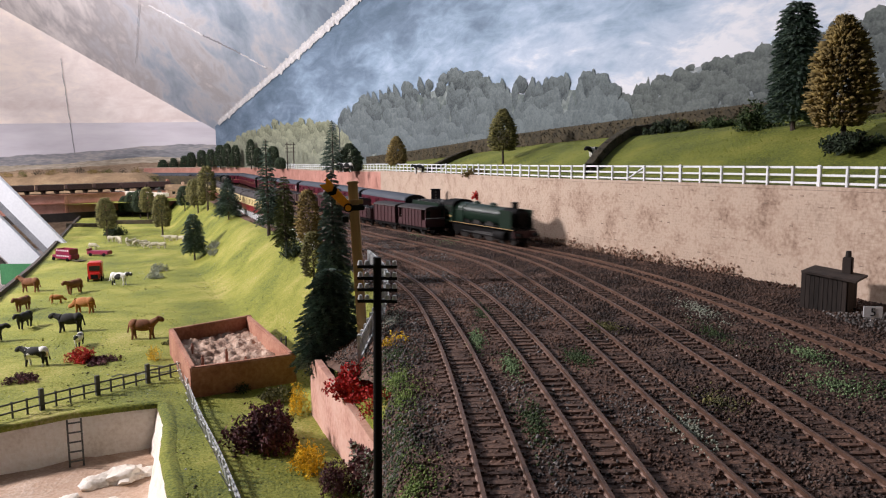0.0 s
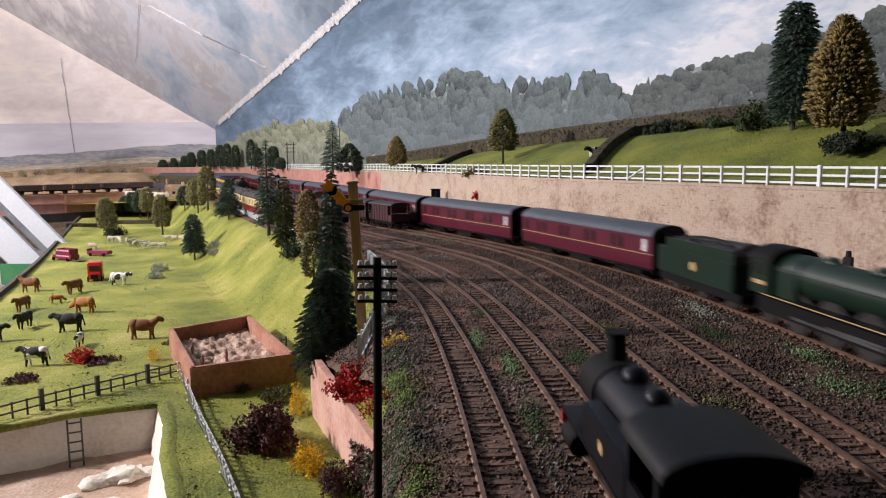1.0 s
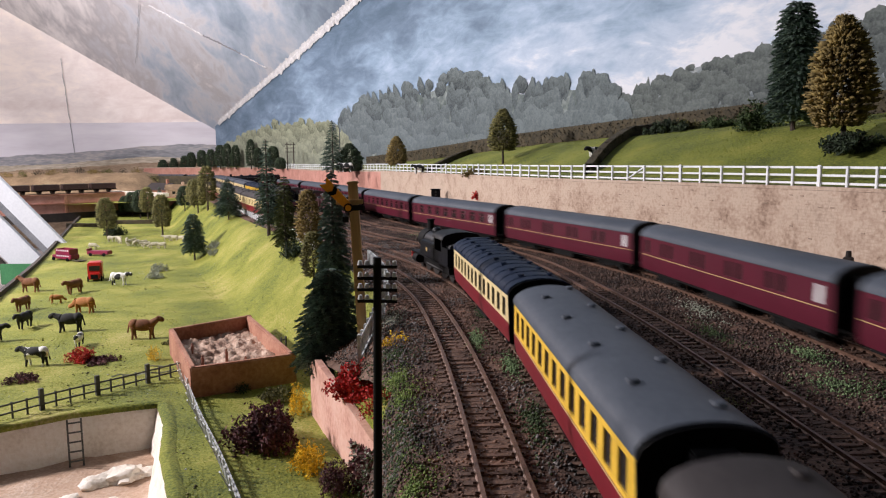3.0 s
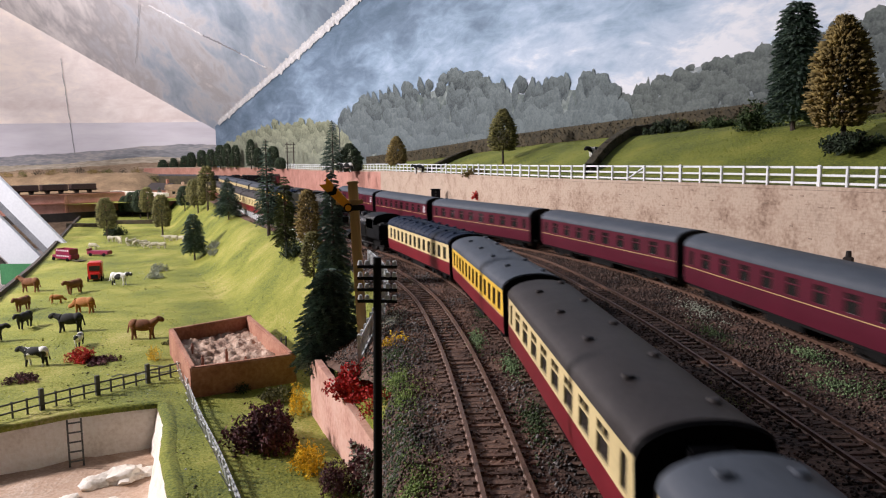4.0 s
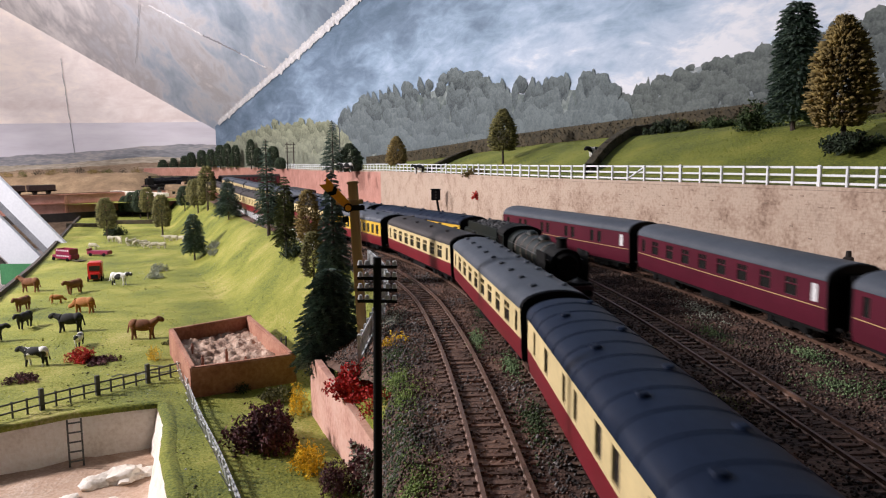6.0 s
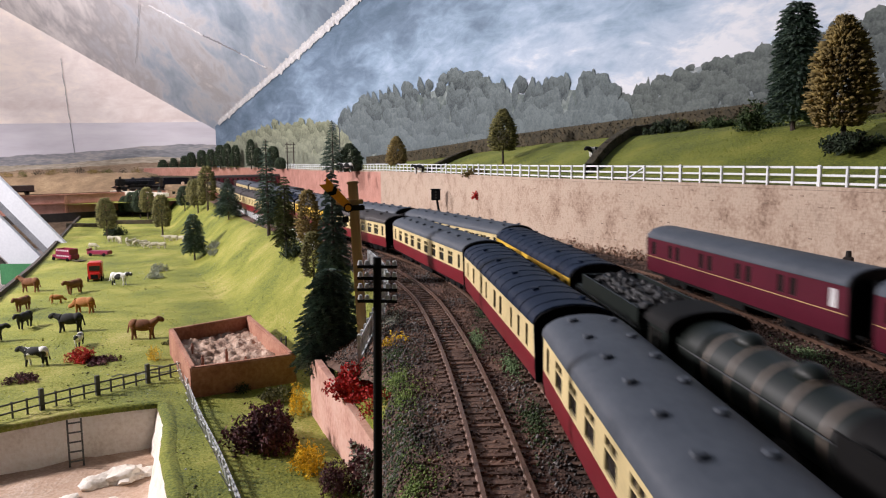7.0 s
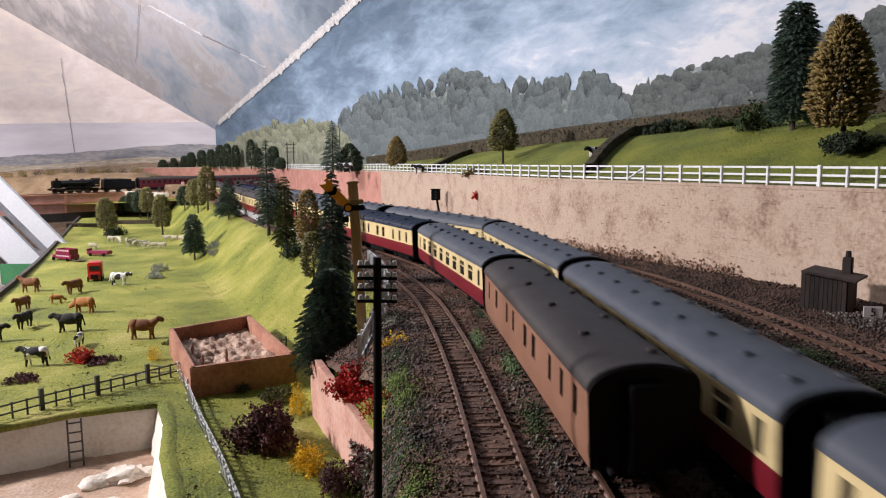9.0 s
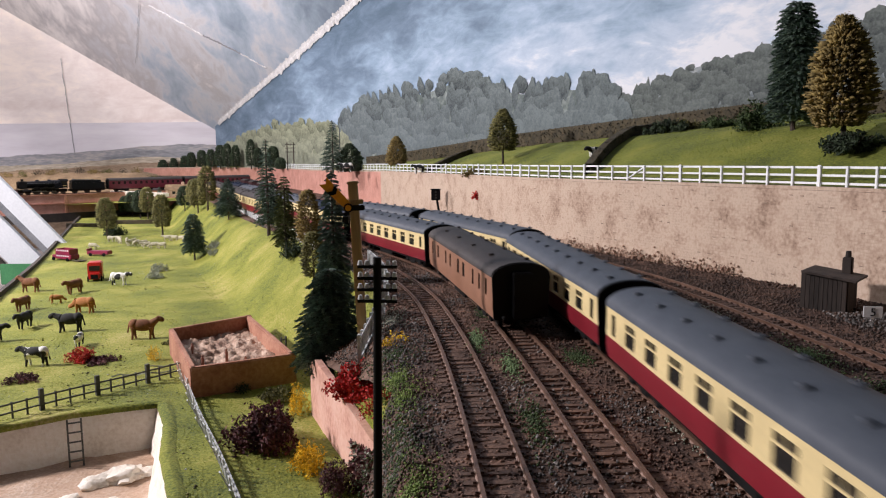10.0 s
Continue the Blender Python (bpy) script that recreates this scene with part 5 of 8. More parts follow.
def broadleaf(h, r, label, material="olive", trunk=0.25, m=None, dense=1.0, shape=0.62, lean=0.0, clump=1.0):
    """A flocked tree: a trunk with limbs and an egg-shaped crown of stubby foam twigs that point outwards."""
    th = empty("broadleaf_tree", m, label=label, category="tree")
    bm = cyl((0, 0, 0), (lean, 0, h * 0.55), h * 0.024, h * 0.012, 8)
    for i in range(6):
        a, z = i * 2.4, h * (0.3 + 0.05 * i)
        add_cyl(bm, (lean * z / (0.55 * h), 0, z), (lean + r * 0.6 * math.cos(a), r * 0.6 * math.sin(a), z + h * 0.16), h * 0.009, h * 0.003, 5)
    part("trunk", bm, M["bark"], th)
    n = int(1500 * dense)
    tiers = 15
    u = np.clip((rng.integers(0, tiers, n) + 0.5 + rng.normal(0, 0.22, n)) / tiers, 0.0, 1.0)
    prof = np.sin(np.pi * (0.06 + 0.94 * u) ** shape) ** (0.62 if shape < 0.7 else 0.36)
    a = rng.uniform(0, 2 * np.pi, n)
    lump = 1 + 0.07 * np.sin(a * 4 + u * 13) + 0.06 * np.sin(a * 9 - u * 31)
    rad = r * np.maximum(prof, 0.08) * lump * rng.uniform(0.60, 1.0, n)
    z = h * (trunk + (1 - trunk) * u)
    out = np.stack([np.cos(a), np.sin(a), rng.uniform(-0.15, 0.5, n) + 0.9 * np.maximum(0, u - 0.8) / 0.2], 1)
    out /= np.linalg.norm(out, axis=1)[:, None]
    w = np.cross(out, np.array([[0, 0, 1.0]]) + rng.normal(0, 0.1, (n, 3)))
    w /= np.linalg.norm(w, axis=1)[:, None]
    b = np.cross(out, w)
    c = np.stack([lean + rad * np.cos(a), rad * np.sin(a), z], 1)
    long = (r * 0.17 * clump ** 0.5 * rng.uniform(0.7, 1.3, n))[:, None, None]
    thick = (r * 0.062 * clump * rng.uniform(0.7, 1.3, n))[:, None, None]
    spread = rng.uniform(0.75, 1.25, (n, 6, 1))
    v = (c[:, None] + (OCTA_V[None, :, 0:1] * out[:, None] * long + OCTA_V[None, :, 1:2] * w[:, None] * thick + OCTA_V[None, :, 2:3] * b[:, None] * thick) * spread).reshape(-1, 3)
    tris("crown", v, (OCTA_F[None] + 6 * np.arange(n)[:, None, None]).reshape(-1, 3), M[material], th)
    pl = c + out * (r * 0.13)
    leaves("leaf_fringe", np.repeat(pl, 2, axis=0) + rng.normal(0, 0.028 * r, (2 * n, 3)), 0.040 * r * clump, M[material], th)
    return th


def bush(name, x, y, z, r, hgt, material, label, n=420, twigs=0):
    n = int(n * 2.4)
    th = empty(name, pose(x, y, z), label=label, category="bush")
    u, a = rng.uniform(0, 1, n), rng.uniform(0, 2 * np.pi, n)
    rad = r * np.sqrt(rng.uniform(0, 1, n)) * (1 + 0.30 * np.sin(a * 3 + x * 400) + 0.22 * np.sin(a * 7 + y * 300))
    zz = hgt * u * np.sqrt(np.maximum(0, 1 - (rad / (1.5 * r)) ** 2)) * (1 + 0.3 * np.sin(a * 4 + rad / r * 5))
    pts = np.stack([rad * np.cos(a), rad * np.sin(a), zz], 1)
    lumps("mass", pts[: n // 3] * 0.88, rng.uniform(0.04, 0.09, n // 3) * r, M[material], th)
    leaves("foliage", np.repeat(pts, 3, axis=0) + rng.normal(0, 0.05 * r, (3 * n, 3)), 0.085 * r, M[material], th)
    if twigs:
        bm = bmesh.new()
        for _ in range(twigs):
            t, s = rng.uniform(0, 6.28), rng.uniform(0.7, 1.35)
            add_cyl(bm, (0, 0, 0), (r * s * math.cos(t), r * s * math.sin(t), hgt * rng.uniform(0.2, 1.0)), r * 0.03, r * 0.008, 4)
        part("twig", bm, M["bark"], th)
    return th


def at_meadow(x, y):
    return float(meadow_z(x, y))


FIR = "dark green bottle-brush fir on the grassy railway bank"
# the tall fir by the signal, then those along the bank
for x, y, h, r, mt, bl in ((-0.082, 0.520, 0.086, 0.0285, "needle", 0.40), (-0.098, 0.650, 0.130, 0.0175, "needle", 0.5), (-0.262, 1.10, 0.150, 0.023, "needle", 0.6), (-0.200, 0.93, 0.106, 0.0185, "needle_olive", 0.45),
                           (-0.415, 1.42, 0.085, 0.030, "needle", 0.6)):
    conifer(h, r, FIR, mt, m=pose(x, y, at_meadow(x, y) - 0.002, 0, 0, x * 900), blunt=bl, dense=2.0 if y < 0.7 else 1.2, boughs=y < 0.6, tiers=30 if y < 0.7 else 26)
conifer(0.092, 0.0245, "dark green fir standing alone on the meadow", m=pose(-0.442, 1.295, MEADOW - 0.002), trunk=0.22, dense=1.5, blunt=0.40, tiers=26)
OLIVE = "olive-brown clump-foliage tree beside the railway fence"
for x, y, h, r, mt in ((-0.158, 0.86, 0.080, 0.0140, "autumn"), (-0.132, 0.74, 0.060, 0.0120, "olive"), (-0.55, 1.72, 0.105, 0.021, "olive"), (-0.60, 1.80, 0.085, 0.020, "olive"), (-0.66, 1.95, 0.075, 0.019, "olive"), (-0.72, 2.05, 0.07, 0.02, "dark_leaf")):
    broadleaf(h, r, OLIVE, mt, shape=0.74, m=pose(x, y, at_meadow(x, y) - 0.002, 0, 0, y * 700))
for x, y, h, r, mt in ((-0.671, 1.75, 0.100, 0.021, "olive"), (-0.797, 1.735, 0.094, 0.022, "olive"), (-0.94, 2.28, 0.088, 0.022, "dark_leaf"), (-0.985, 2.33, 0.080, 0.022, "dark_leaf"), (-1.02, 2.36, 0.066, 0.020, "dark_leaf"), (-0.905, 2.25, 0.098, 0.022, "olive")):
    broadleaf(h, r, "olive-green tree on the far meadow", mt, shape=0.8, m=pose(x, y, MEADOW - 0.002, 0, 0, y * 500))
conifer(0.10, 0.022, "slim dark fir at the meadow's far end", "needle", m=pose(-0.90, 2.34, MEADOW))

# on the hill behind the wall


def hill_pose(x, y, turn=0.0):
    return pose(x, y, float(hill_z(x, y)) - 0.003, 0, 0, turn)


conifer(0.138, 0.0275, "tall dense dark green fir on the hillside", m=hill_pose(0.368, 0.78), trunk=0.10, dense=3.0, blunt=0.22, tiers=40)
broadleaf(0.119, 0.0268, "large ochre-brown tree with a bare dark trunk on the hill", "autumn", 0.20, hill_pose(0.365, 0.672), 2.0, 0.66, -0.006)
broadleaf(0.090, 0.023, "olive-brown round tree on the hillside above the fence", "olive", 0.27, hill_pose(0.100, 1.22), 1.3)
broadleaf(0.078, 0.022, "ochre-green round tree on the hillside", "autumn", 0.22, hill_pose(-0.100, 1.62), 1.2)
conifer(0.135, 0.035, "dark fir on the far hillside", "needle", m=hill_pose(-0.275, 1.86), trunk=0.04)
broadleaf(0.07, 0.032, "round dark bush-like tree on the far hillside", "dark_leaf", 0.05, hill_pose(-0.235, 1.88))
for x, y, h, r in ((-0.775, 3.00, 0.118, 0.020), (-0.742, 2.98, 0.085, 0.017), (-0.655, 2.87, 0.088, 0.024), (-0.865, 3.10, 0.098, 0.020), (-0.905, 3.12, 0.105, 0.020), (-0.945, 3.15, 0.100, 0.021), (-0.99, 3.17, 0.082, 0.020),
                   (-1.06, 3.265, 0.080, 0.022), (-1.11, 3.275, 0.070, 0.020), (-0.60, 2.74, 0.045, 0.020)):
    broadleaf(h, r, "dark round tree beyond the far wall", "dark_leaf", 0.12, clump=1.3, shape=0.85, m=pose(x, y, 0.062))


# ---- hedges ----
def hedge(name, pts, h, w, zfn, label, n_per=150000, mat_key="hedge"):
    """A rough clipped hedge along plan points."""
    ln = line(pts, 200)
    S, Q = ln
    th = empty(name, label=label, category="hedge")
    n = int(S[-1] * h * 2.2 * n_per)
    s = rng.uniform(0, S[-1], n)
    pl = []
    for k in s:
        p, d = on(ln, k)
        a = rng.uniform(-1, 1)
        q = p + np.array([d[1], -d[0]]) * a * w / 2
        pl.append((q[0], q[1], zfn(q[0], q[1]) + rng.uniform(0, 1) * h * (0.98 - 0.12 * a * a)))
    lumps("foliage", pl, rng.uniform(0.0008, 0.0019, n), M[mat_key], th)
    verts, faces = [], []
    for i, k in enumerate(np.linspace(0, S[-1], 40)):
        p, d = on(ln, k)
        nrm = np.array([d[1], -d[0]])
        for sg, dz in ((-1, -0.004), (-1, 1), (1, 1), (1, -0.004)):
            q = p + nrm * sg * w * 0.4
            verts.append((q[0], q[1], zfn(*p) + (dz if dz < 0 else h * 0.93)))
    for j in range(39):
        for i in range(4):
            faces.append((4 * j + i, 4 * j + (i + 1) % 4, 4 * j + 4 + (i + 1) % 4, 4 * j + 4 + i))
    soup("core", verts, faces, M[mat_key], th)
    return th


hz = lambda x, y: float(hill_z(x, y))
mz = lambda x, y: MEADOW
hedge("hedge", [(0.62, 0.68), (0.50, 0.85), (0.37, 1.03), (0.23, 1.27), (0.10, 1.50), (-0.06, 1.85), (-0.22, 2.2)], 0.027, 0.016, hz, "long dark brown hedge along the hill's crest")
hedge("hedge", [(0.325, 1.085), (0.275, 1.05), (0.225, 0.99), (0.180, 0.91)], 0.015, 0.012, hz, "dark hedge running down the hillside to the fence")
hedge("hedge", [(0.06, 1.56), (0.01, 1.50), (-0.03, 1.435)], 0.012, 0.010, hz, "dark hedge running down the hillside to the fence")
hedge("hedge", [(-1.30, 2.78), (-1.12, 2.74), (-0.96, 2.70), (-0.84, 2.66)], 0.072, 0.03, lambda x, y: -0.022, "tall brown hedge across the far end of the fields", 60000)
hedge("hedge", [(-1.036, 2.02), (-0.98, 2.01), (-0.94, 2.005)], 0.010, 0.012, mz, "low brown hedge on the meadow")
hedge("hedge", [(-0.929, 2.08), (-0.835, 2.09), (-0.775, 2.14), (-0.74, 2.25), (-0.72, 2.38)], 0.012, 0.012, mz, "low brown hedge bending across the meadow")
for x, y, r, h, mt in ((0.335, 1.03, 0.022, 0.014, "olive"), (0.365, 0.98, 0.020, 0.013, "moss_dark"), (0.40, 0.94, 0.018, 0.018, "moss_dark"), (0.355, 0.84, 0.022, 0.028, "moss_dark"), (0.31, 1.02, 0.024, 0.016, "dark_leaf")):
    bush("bush", x, y, float(hill_z(x, y)) - 0.002, r, h, mt, "low scrubby green bush below the hedge", 300, 8)
bush("bush", 0.368, 0.665, float(hill_z(0.368, 0.665)) - 0.002, 0.024, 0.014, "dark_leaf", "spreading dark green bush under the ochre tree", 520, 14)
bush("bush", 0.055, 1.20, float(hill_z(0.055, 1.20)) - 0.003, 0.018, 0.012, "autumn", "small russet bush behind the fence", 240, 6)


# ---- fences ----
def rail_fence(name, pts, step, zfn, h, material, label, rails=3, post=0.0016, thick=0.0008, braces=()):
    ln = line(pts, 300)
    S, Q = ln
    th = empty(name, label=label, category="fence")
    n = max(2, int(round(S[-1] / step)))
    tops = []
    for i in range(n + 1):
        p, d = on(ln, S[-1] * i / n)
        z = zfn(*p)
        a = math.degrees(math.atan2(d[1], d[0]))
        tops.append((p, z, a))
        wide = post * (1.5 if i % 6 == 0 else 1.0)
        part("post", box(-wide, wide, -post * 0.8, post * 0.8, -0.003, h * (1.06 if i % 6 == 0 else 1.0), 0.0003, pose(p[0], p[1], z, 0, 0, a)), material, th)
    for (p, z, a), (q, zq, _) in zip(tops, tops[1:]):
        a0, b0 = Vector((p[0], p[1], z)), Vector((q[0], q[1], zq))
        ln2 = (b0 - a0).length
        m = Matrix.Translation(a0) @ (b0 - a0).to_track_quat("X", "Z").to_matrix().to_4x4()
        for k in range(rails):
            zz = h * (0.16 + 0.78 * k / max(1, rails - 1))
            part("rail", box(0.0003, ln2 - 0.0003, -post * 0.8 - thick, -post * 0.8, zz - h * 0.055, zz + h * 0.055, 0, m), material, th)
    for i in braces:
        p, z, a = tops[i]
        q, zq, _ = tops[i + 1]
        part("brace", cyl((p[0], p[1], z + h * 0.9), (q[0], q[1], zq + h * 0.12), 0.0009, n=6), material, th)
    return th


top_line = [(float(x_of(WALL, y)) + 0.007, y) for y in (0.30, 0.45, 0.55, 0.614, 0.67, 0.728, 0.79, 0.86, 0.95, 1.06, 1.2, 1.35, 1.5, 1.7, 1.9, 2.1, 2.3, 2.5, 2.75)]
rail_fence("post_and_rail_fence", top_line, 0.026, lambda x, y: float(wall_top(y)) + 0.003, 0.0165, M["fence_white"], "white three-rail wooden fence on top of the retaining wall", 3, 0.0011, 0.0007, (20, 42))
bank = [(-0.052, 0.44), (-0.047, 0.50), (-0.045, 0.57), (-0.055, 0.66), (-0.078, 0.76)]
rail_fence("picket_fence", bank, 0.010, lambda x, y: max(at_meadow(x, y), -0.0029 + float(shoulder(x, y)) if x > shelf(y) else -1.0), 0.016, M["fence_grey"], "weathered white fence at the foot of the signal", 2, 0.0012)
rail_fence("picket_fence", [(-0.30, 1.24), (-0.385, 1.44), (-0.475, 1.66)], 0.022, at_meadow, 0.016, M["fence_white"], "white wooden fence beside the far coaches", 3, 0.0016)
rail_fence("picket_fence", [(-0.160, 0.90), (-0.20, 1.0), (-0.235, 1.07)], 0.02, at_meadow, 0.014, M["fence_white"], "white wooden fence under the bank's trees", 2, 0.0014)


def ladder_fence():
    """The dark field fence with two rails and closely set droppers."""
    ln = line([(-0.330, 0.486), (-0.289, 0.540), (-0.258, 0.574), (-0.226, 0.614)], 200)
    S, _ = ln
    th = empty("field_fence", label="dark stained wooden field fence between meadow and quarry", category="fence")
    for i in range(17):
        p, d = on(ln, S[-1] * i / 16)
        a = math.degrees(math.atan2(d[1], d[0]))
        big = i % 4 == 1
        w, h = (0.0016, 0.0165) if big else (0.0006, 0.0118)
        part("post", box(-w, w, -w * 0.8, w * 0.8, -0.002, h, 0, pose(p[0], p[1], MEADOW, 0, 0, a)), M["fence_dark"], th)
    for k in range(16):
        p, d = on(ln, S[-1] * k / 16)
        q, _ = on(ln, S[-1] * (k + 1) / 16)
        a0, b0 = Vector((*p, MEADOW)), Vector((*q, MEADOW))
        m = Matrix.Translation(a0) @ (b0 - a0).to_track_quat("X", "Z").to_matrix().to_4x4()
        for z in (0.0045, 0.0108):
            part("rail", box(0, (b0 - a0).length, -0.0012, -0.0004, z - 0.0006, z + 0.0006, 0, m), M["fence_dark"], th)
    return th


ladder_fence()


def picket_row():
    """The pale flat-topped picket strip that leans along the garden's edge."""
    ln = line([(-0.226, 0.612), (-0.198, 0.552), (-0.176, 0.505), (-0.140, 0.433), (-0.108, 0.365)], 200)
    S, _ = ln
    th = empty("picket_fence", label="pale grey weathered picket fence leaning beside the quarry", category="fence")
    n = 34
    for i in range(n):
        p, d = on(ln, S[-1] * (i + 0.5) / n)
        a = math.degrees(math.atan2(d[1], d[0]))
        lean = 14 + rng.normal(0, 5)
        part("picket", box(-0.0014, 0.0014, -0.0004, 0.0004, -0.001, 0.0125 + rng.uniform(-0.0015, 0.0015), 0, pose(p[0], p[1], MEADOW, lean, 0, a)), M["fence_grey"], th)
    for k in range(12):
        p, _ = on(ln, S[-1] * k / 12)
        q, _ = on(ln, S[-1] * (k + 1) / 12)
        a0, b0 = Vector((*p, MEADOW)), Vector((*q, MEADOW))
        m = Matrix.Translation(a0) @ (b0 - a0).to_track_quat("X", "Z").to_matrix().to_4x4()
        for z in (0.003, 0.0072):
            part("rail", box(0, (b0 - a0).length, 0.0004, 0.0012, z - 0.0007, z + 0.0007, 0, m), M["fence_grey"], th)
    return th


picket_row()


# ---- signal, telegraph pole, wall fittings, hut ----
def semaphore():
    x, y = -0.0530, 0.478
    z = at_meadow(x, y)
    th = empty("semaphore_signal", pose(x, y, z - 0.002, 0, -2.4, 0), label="bare wooden semaphore post with a yellow fishtail arm", category="signal")
    h = 0.094 - z
    part("post", box(-0.0030, 0.0030, -0.0030, 0.0030, 0, h, 0.0005), M["wood"], th)
    part("finial", box(-0.0036, 0.0036, -0.0036, 0.0036, h, h + 0.0022, 0.0006), M["wood"], th)
    part("crossbar", box(-0.011, 0.0065, -0.0050, -0.0031, h - 0.0125, h - 0.0095, 0.0004), M["wood"], th)
    bm = bmesh.new()
    pts = [(0.001, -0.0026), (-0.018, -0.0034), (-0.0215, -0.0034), (-0.0188, 0.0), (-0.0215, 0.0034), (-0.018, 0.0034), (0.001, 0.0026)]
    f = bm.faces.new([bm.verts.new((a, -0.0062, b)) for a, b in pts])
    r = bmesh.ops.extrude_face_region(bm, geom=[f])
    bmesh.ops.translate(bm, vec=(0, 0.0009, 0), verts=[g for g in r["geom"] if isinstance(g, bmesh.types.BMVert)])
    turn = pose(-0.004, 0, h - 0.0125, 0, 48, 0)
    bmesh.ops.transform(bm, matrix=turn, verts=bm.verts[:])
    arm = part("arm", bm, M["signal_yellow"], th, "yellow fishtail signal arm")
    bm = bmesh.new()
    pts = [(-0.0115, -0.0033), (-0.0145, -0.0033), (-0.0125, 0.0), (-0.0145, 0.0033), (-0.0115, 0.0033), (-0.0095, 0.0)]
    f = bm.faces.new([bm.verts.new((a, -0.0068, b)) for a, b in pts])
    r = bmesh.ops.extrude_face_region(bm, geom=[f])
    bmesh.ops.translate(bm, vec=(0, 0.0004, 0), verts=[g for g in r["geom"] if isinstance(g, bmesh.types.BMVert)])
    bmesh.ops.transform(bm, matrix=turn, verts=bm.verts[:])
    part("chevron", bm, M["black"], arm)
    part("spectacle", cyl((-0.003, -0.0075, h - 0.0145), (-0.003, -0.0055, h - 0.0145), 0.0030, n=14), M["black"], th)
    part("lens", cyl((-0.003, -0.0080, h - 0.0145), (-0.003, -0.0076, h - 0.0145), 0.0020, n=14), M["signal_yellow"], th)
    part("spectacle_arm", box(-0.002, 0.0075, -0.0075, -0.0058, h - 0.0165, h - 0.0130, 0.0005, None), M["black"], th)
    part("lamp", box(-0.0075, -0.0035, -0.0050, -0.0025, h - 0.024, h - 0.020, 0.0004), M["black"], th)
    return th


semaphore()


def telegraph_pole():
    x, y = -0.0255, 0.262
    th = empty("telegraph_pole", pose(x, y, -0.030, 0, 1.0, 0), label="black telegraph pole with four arms of white insulators", category="telegraph pole")
    part("pole", cyl((0, 0, 0), (0, 0, 0.104), 0.0017, 0.0015, 12), M["black"], th)
    for i in range(4):
        z = 0.1005 - i * 0.0042
        arm = part("arm", box(-0.0072, 0.0072, -0.0006, 0.0006, z - 0.0006, z + 0.0006), M["black"], th)
        for dx in (-0.0062, -0.0038, 0.0038, 0.0062):
            bm = cyl((dx, 0, z + 0.0006), (dx, 0, z + 0.0022), 0.0010, 0.0007, 10)
            part("insulator", bm, M["insulator"], arm, "white insulator")
    return th


telegraph_pole()


def far_poles():
    """A twin-post telegraph frame and a slim swan-neck lamp on the far hillside."""
    th = empty("telegraph_pole", pose(-0.545, 2.66, float(wall_top(2.66)) - 0.004, 0, 0, -25), label="dark twin-post telegraph frame on the far hill", category="telegraph pole")
    for sx in (-1, 1):
        part("post", cyl((sx * 0.014, 0, 0), (sx * 0.014, 0, 0.100), 0.0024, 0.0018, 8), M["board"], th)
    for z in (0.066, 0.080, 0.093):
        part("crossarm", box(-0.021, 0.021, -0.0012, 0.0012, z - 0.0014, z + 0.0014), M["board"], th)
    x, y = -0.258, 1.87
    th = empty("street_lamp", pose(x, y, float(hill_z(x, y)) - 0.002), label="thin grey swan-neck lamp post on the hillside", category="street lamp")
    part("post", cyl((0, 0, 0), (0, 0, 0.108), 0.0012, 0.0009, 8), M["grey_board"], th)
    bm = bmesh.new()
    arc = [(-0.008 + 0.008 * math.cos(a), 0, 0.108 + 0.007 * math.sin(a)) for a in [math.pi * i / 10 for i in range(11)]]
    for p, q in zip(arc, arc[1:]):
        add_cyl(bm, p, q, 0.0009, n=6)
    part("neck", bm, M["grey_board"], th)
    part("lantern", cyl((-0.016, 0, 0.1035), (-0.016, 0, 0.1085), 0.0022, 0.0010, 8), M["grey_board"], th)


far_poles()


def wall_signal():
    p, d = on(WALL, float(np.interp(1.29, WALL[1][:, 1], WALL[0])))
    x, y = p[0] - 0.020, p[1] - 0.008
    th = empty("colour_light_signal", pose(x, y, -0.004), label="small black colour-light signal before the wall", category="signal")
    part("post", cyl((0.008, 0, 0), (0.002, 0, 0.037), 0.0022, 0.0020, 10), M["black"], th)
    hd = part("head", box(-0.0080, 0.0080, -0.004, 0.004, 0.0370, 0.0555, 0.0010), M["black"], th)
    for z in (0.0415, 0.0465, 0.0515):
        part("lens", cyl((0, -0.0041, z), (0, -0.0048, z), 0.0018, n=10), M["wheel"], hd)
    part("hood", box(-0.0094, 0.0094, -0.0064, 0.0042, 0.0557, 0.0569), M["black"], th)
    return th


wall_signal()


def wall_ornament():
    p, d = on(WALL, float(np.interp(1.155, WALL[1][:, 1], WALL[0])))
    nrm = np.array([-d[1], d[0]])
    q = p + nrm * 0.004
    pl = np.c_[q[0] + rng.normal(0, 0.003, 60), q[1] + rng.normal(0, 0.001, 60), 0.047 + rng.normal(0, 0.003, 60)]
    th = empty("creeper", label="small red creeper clinging to the wall", category="plant")
    lumps("foliage", pl, rng.uniform(0.001, 0.0022, 60), M["red_bush"], th)
    return th


wall_ornament()


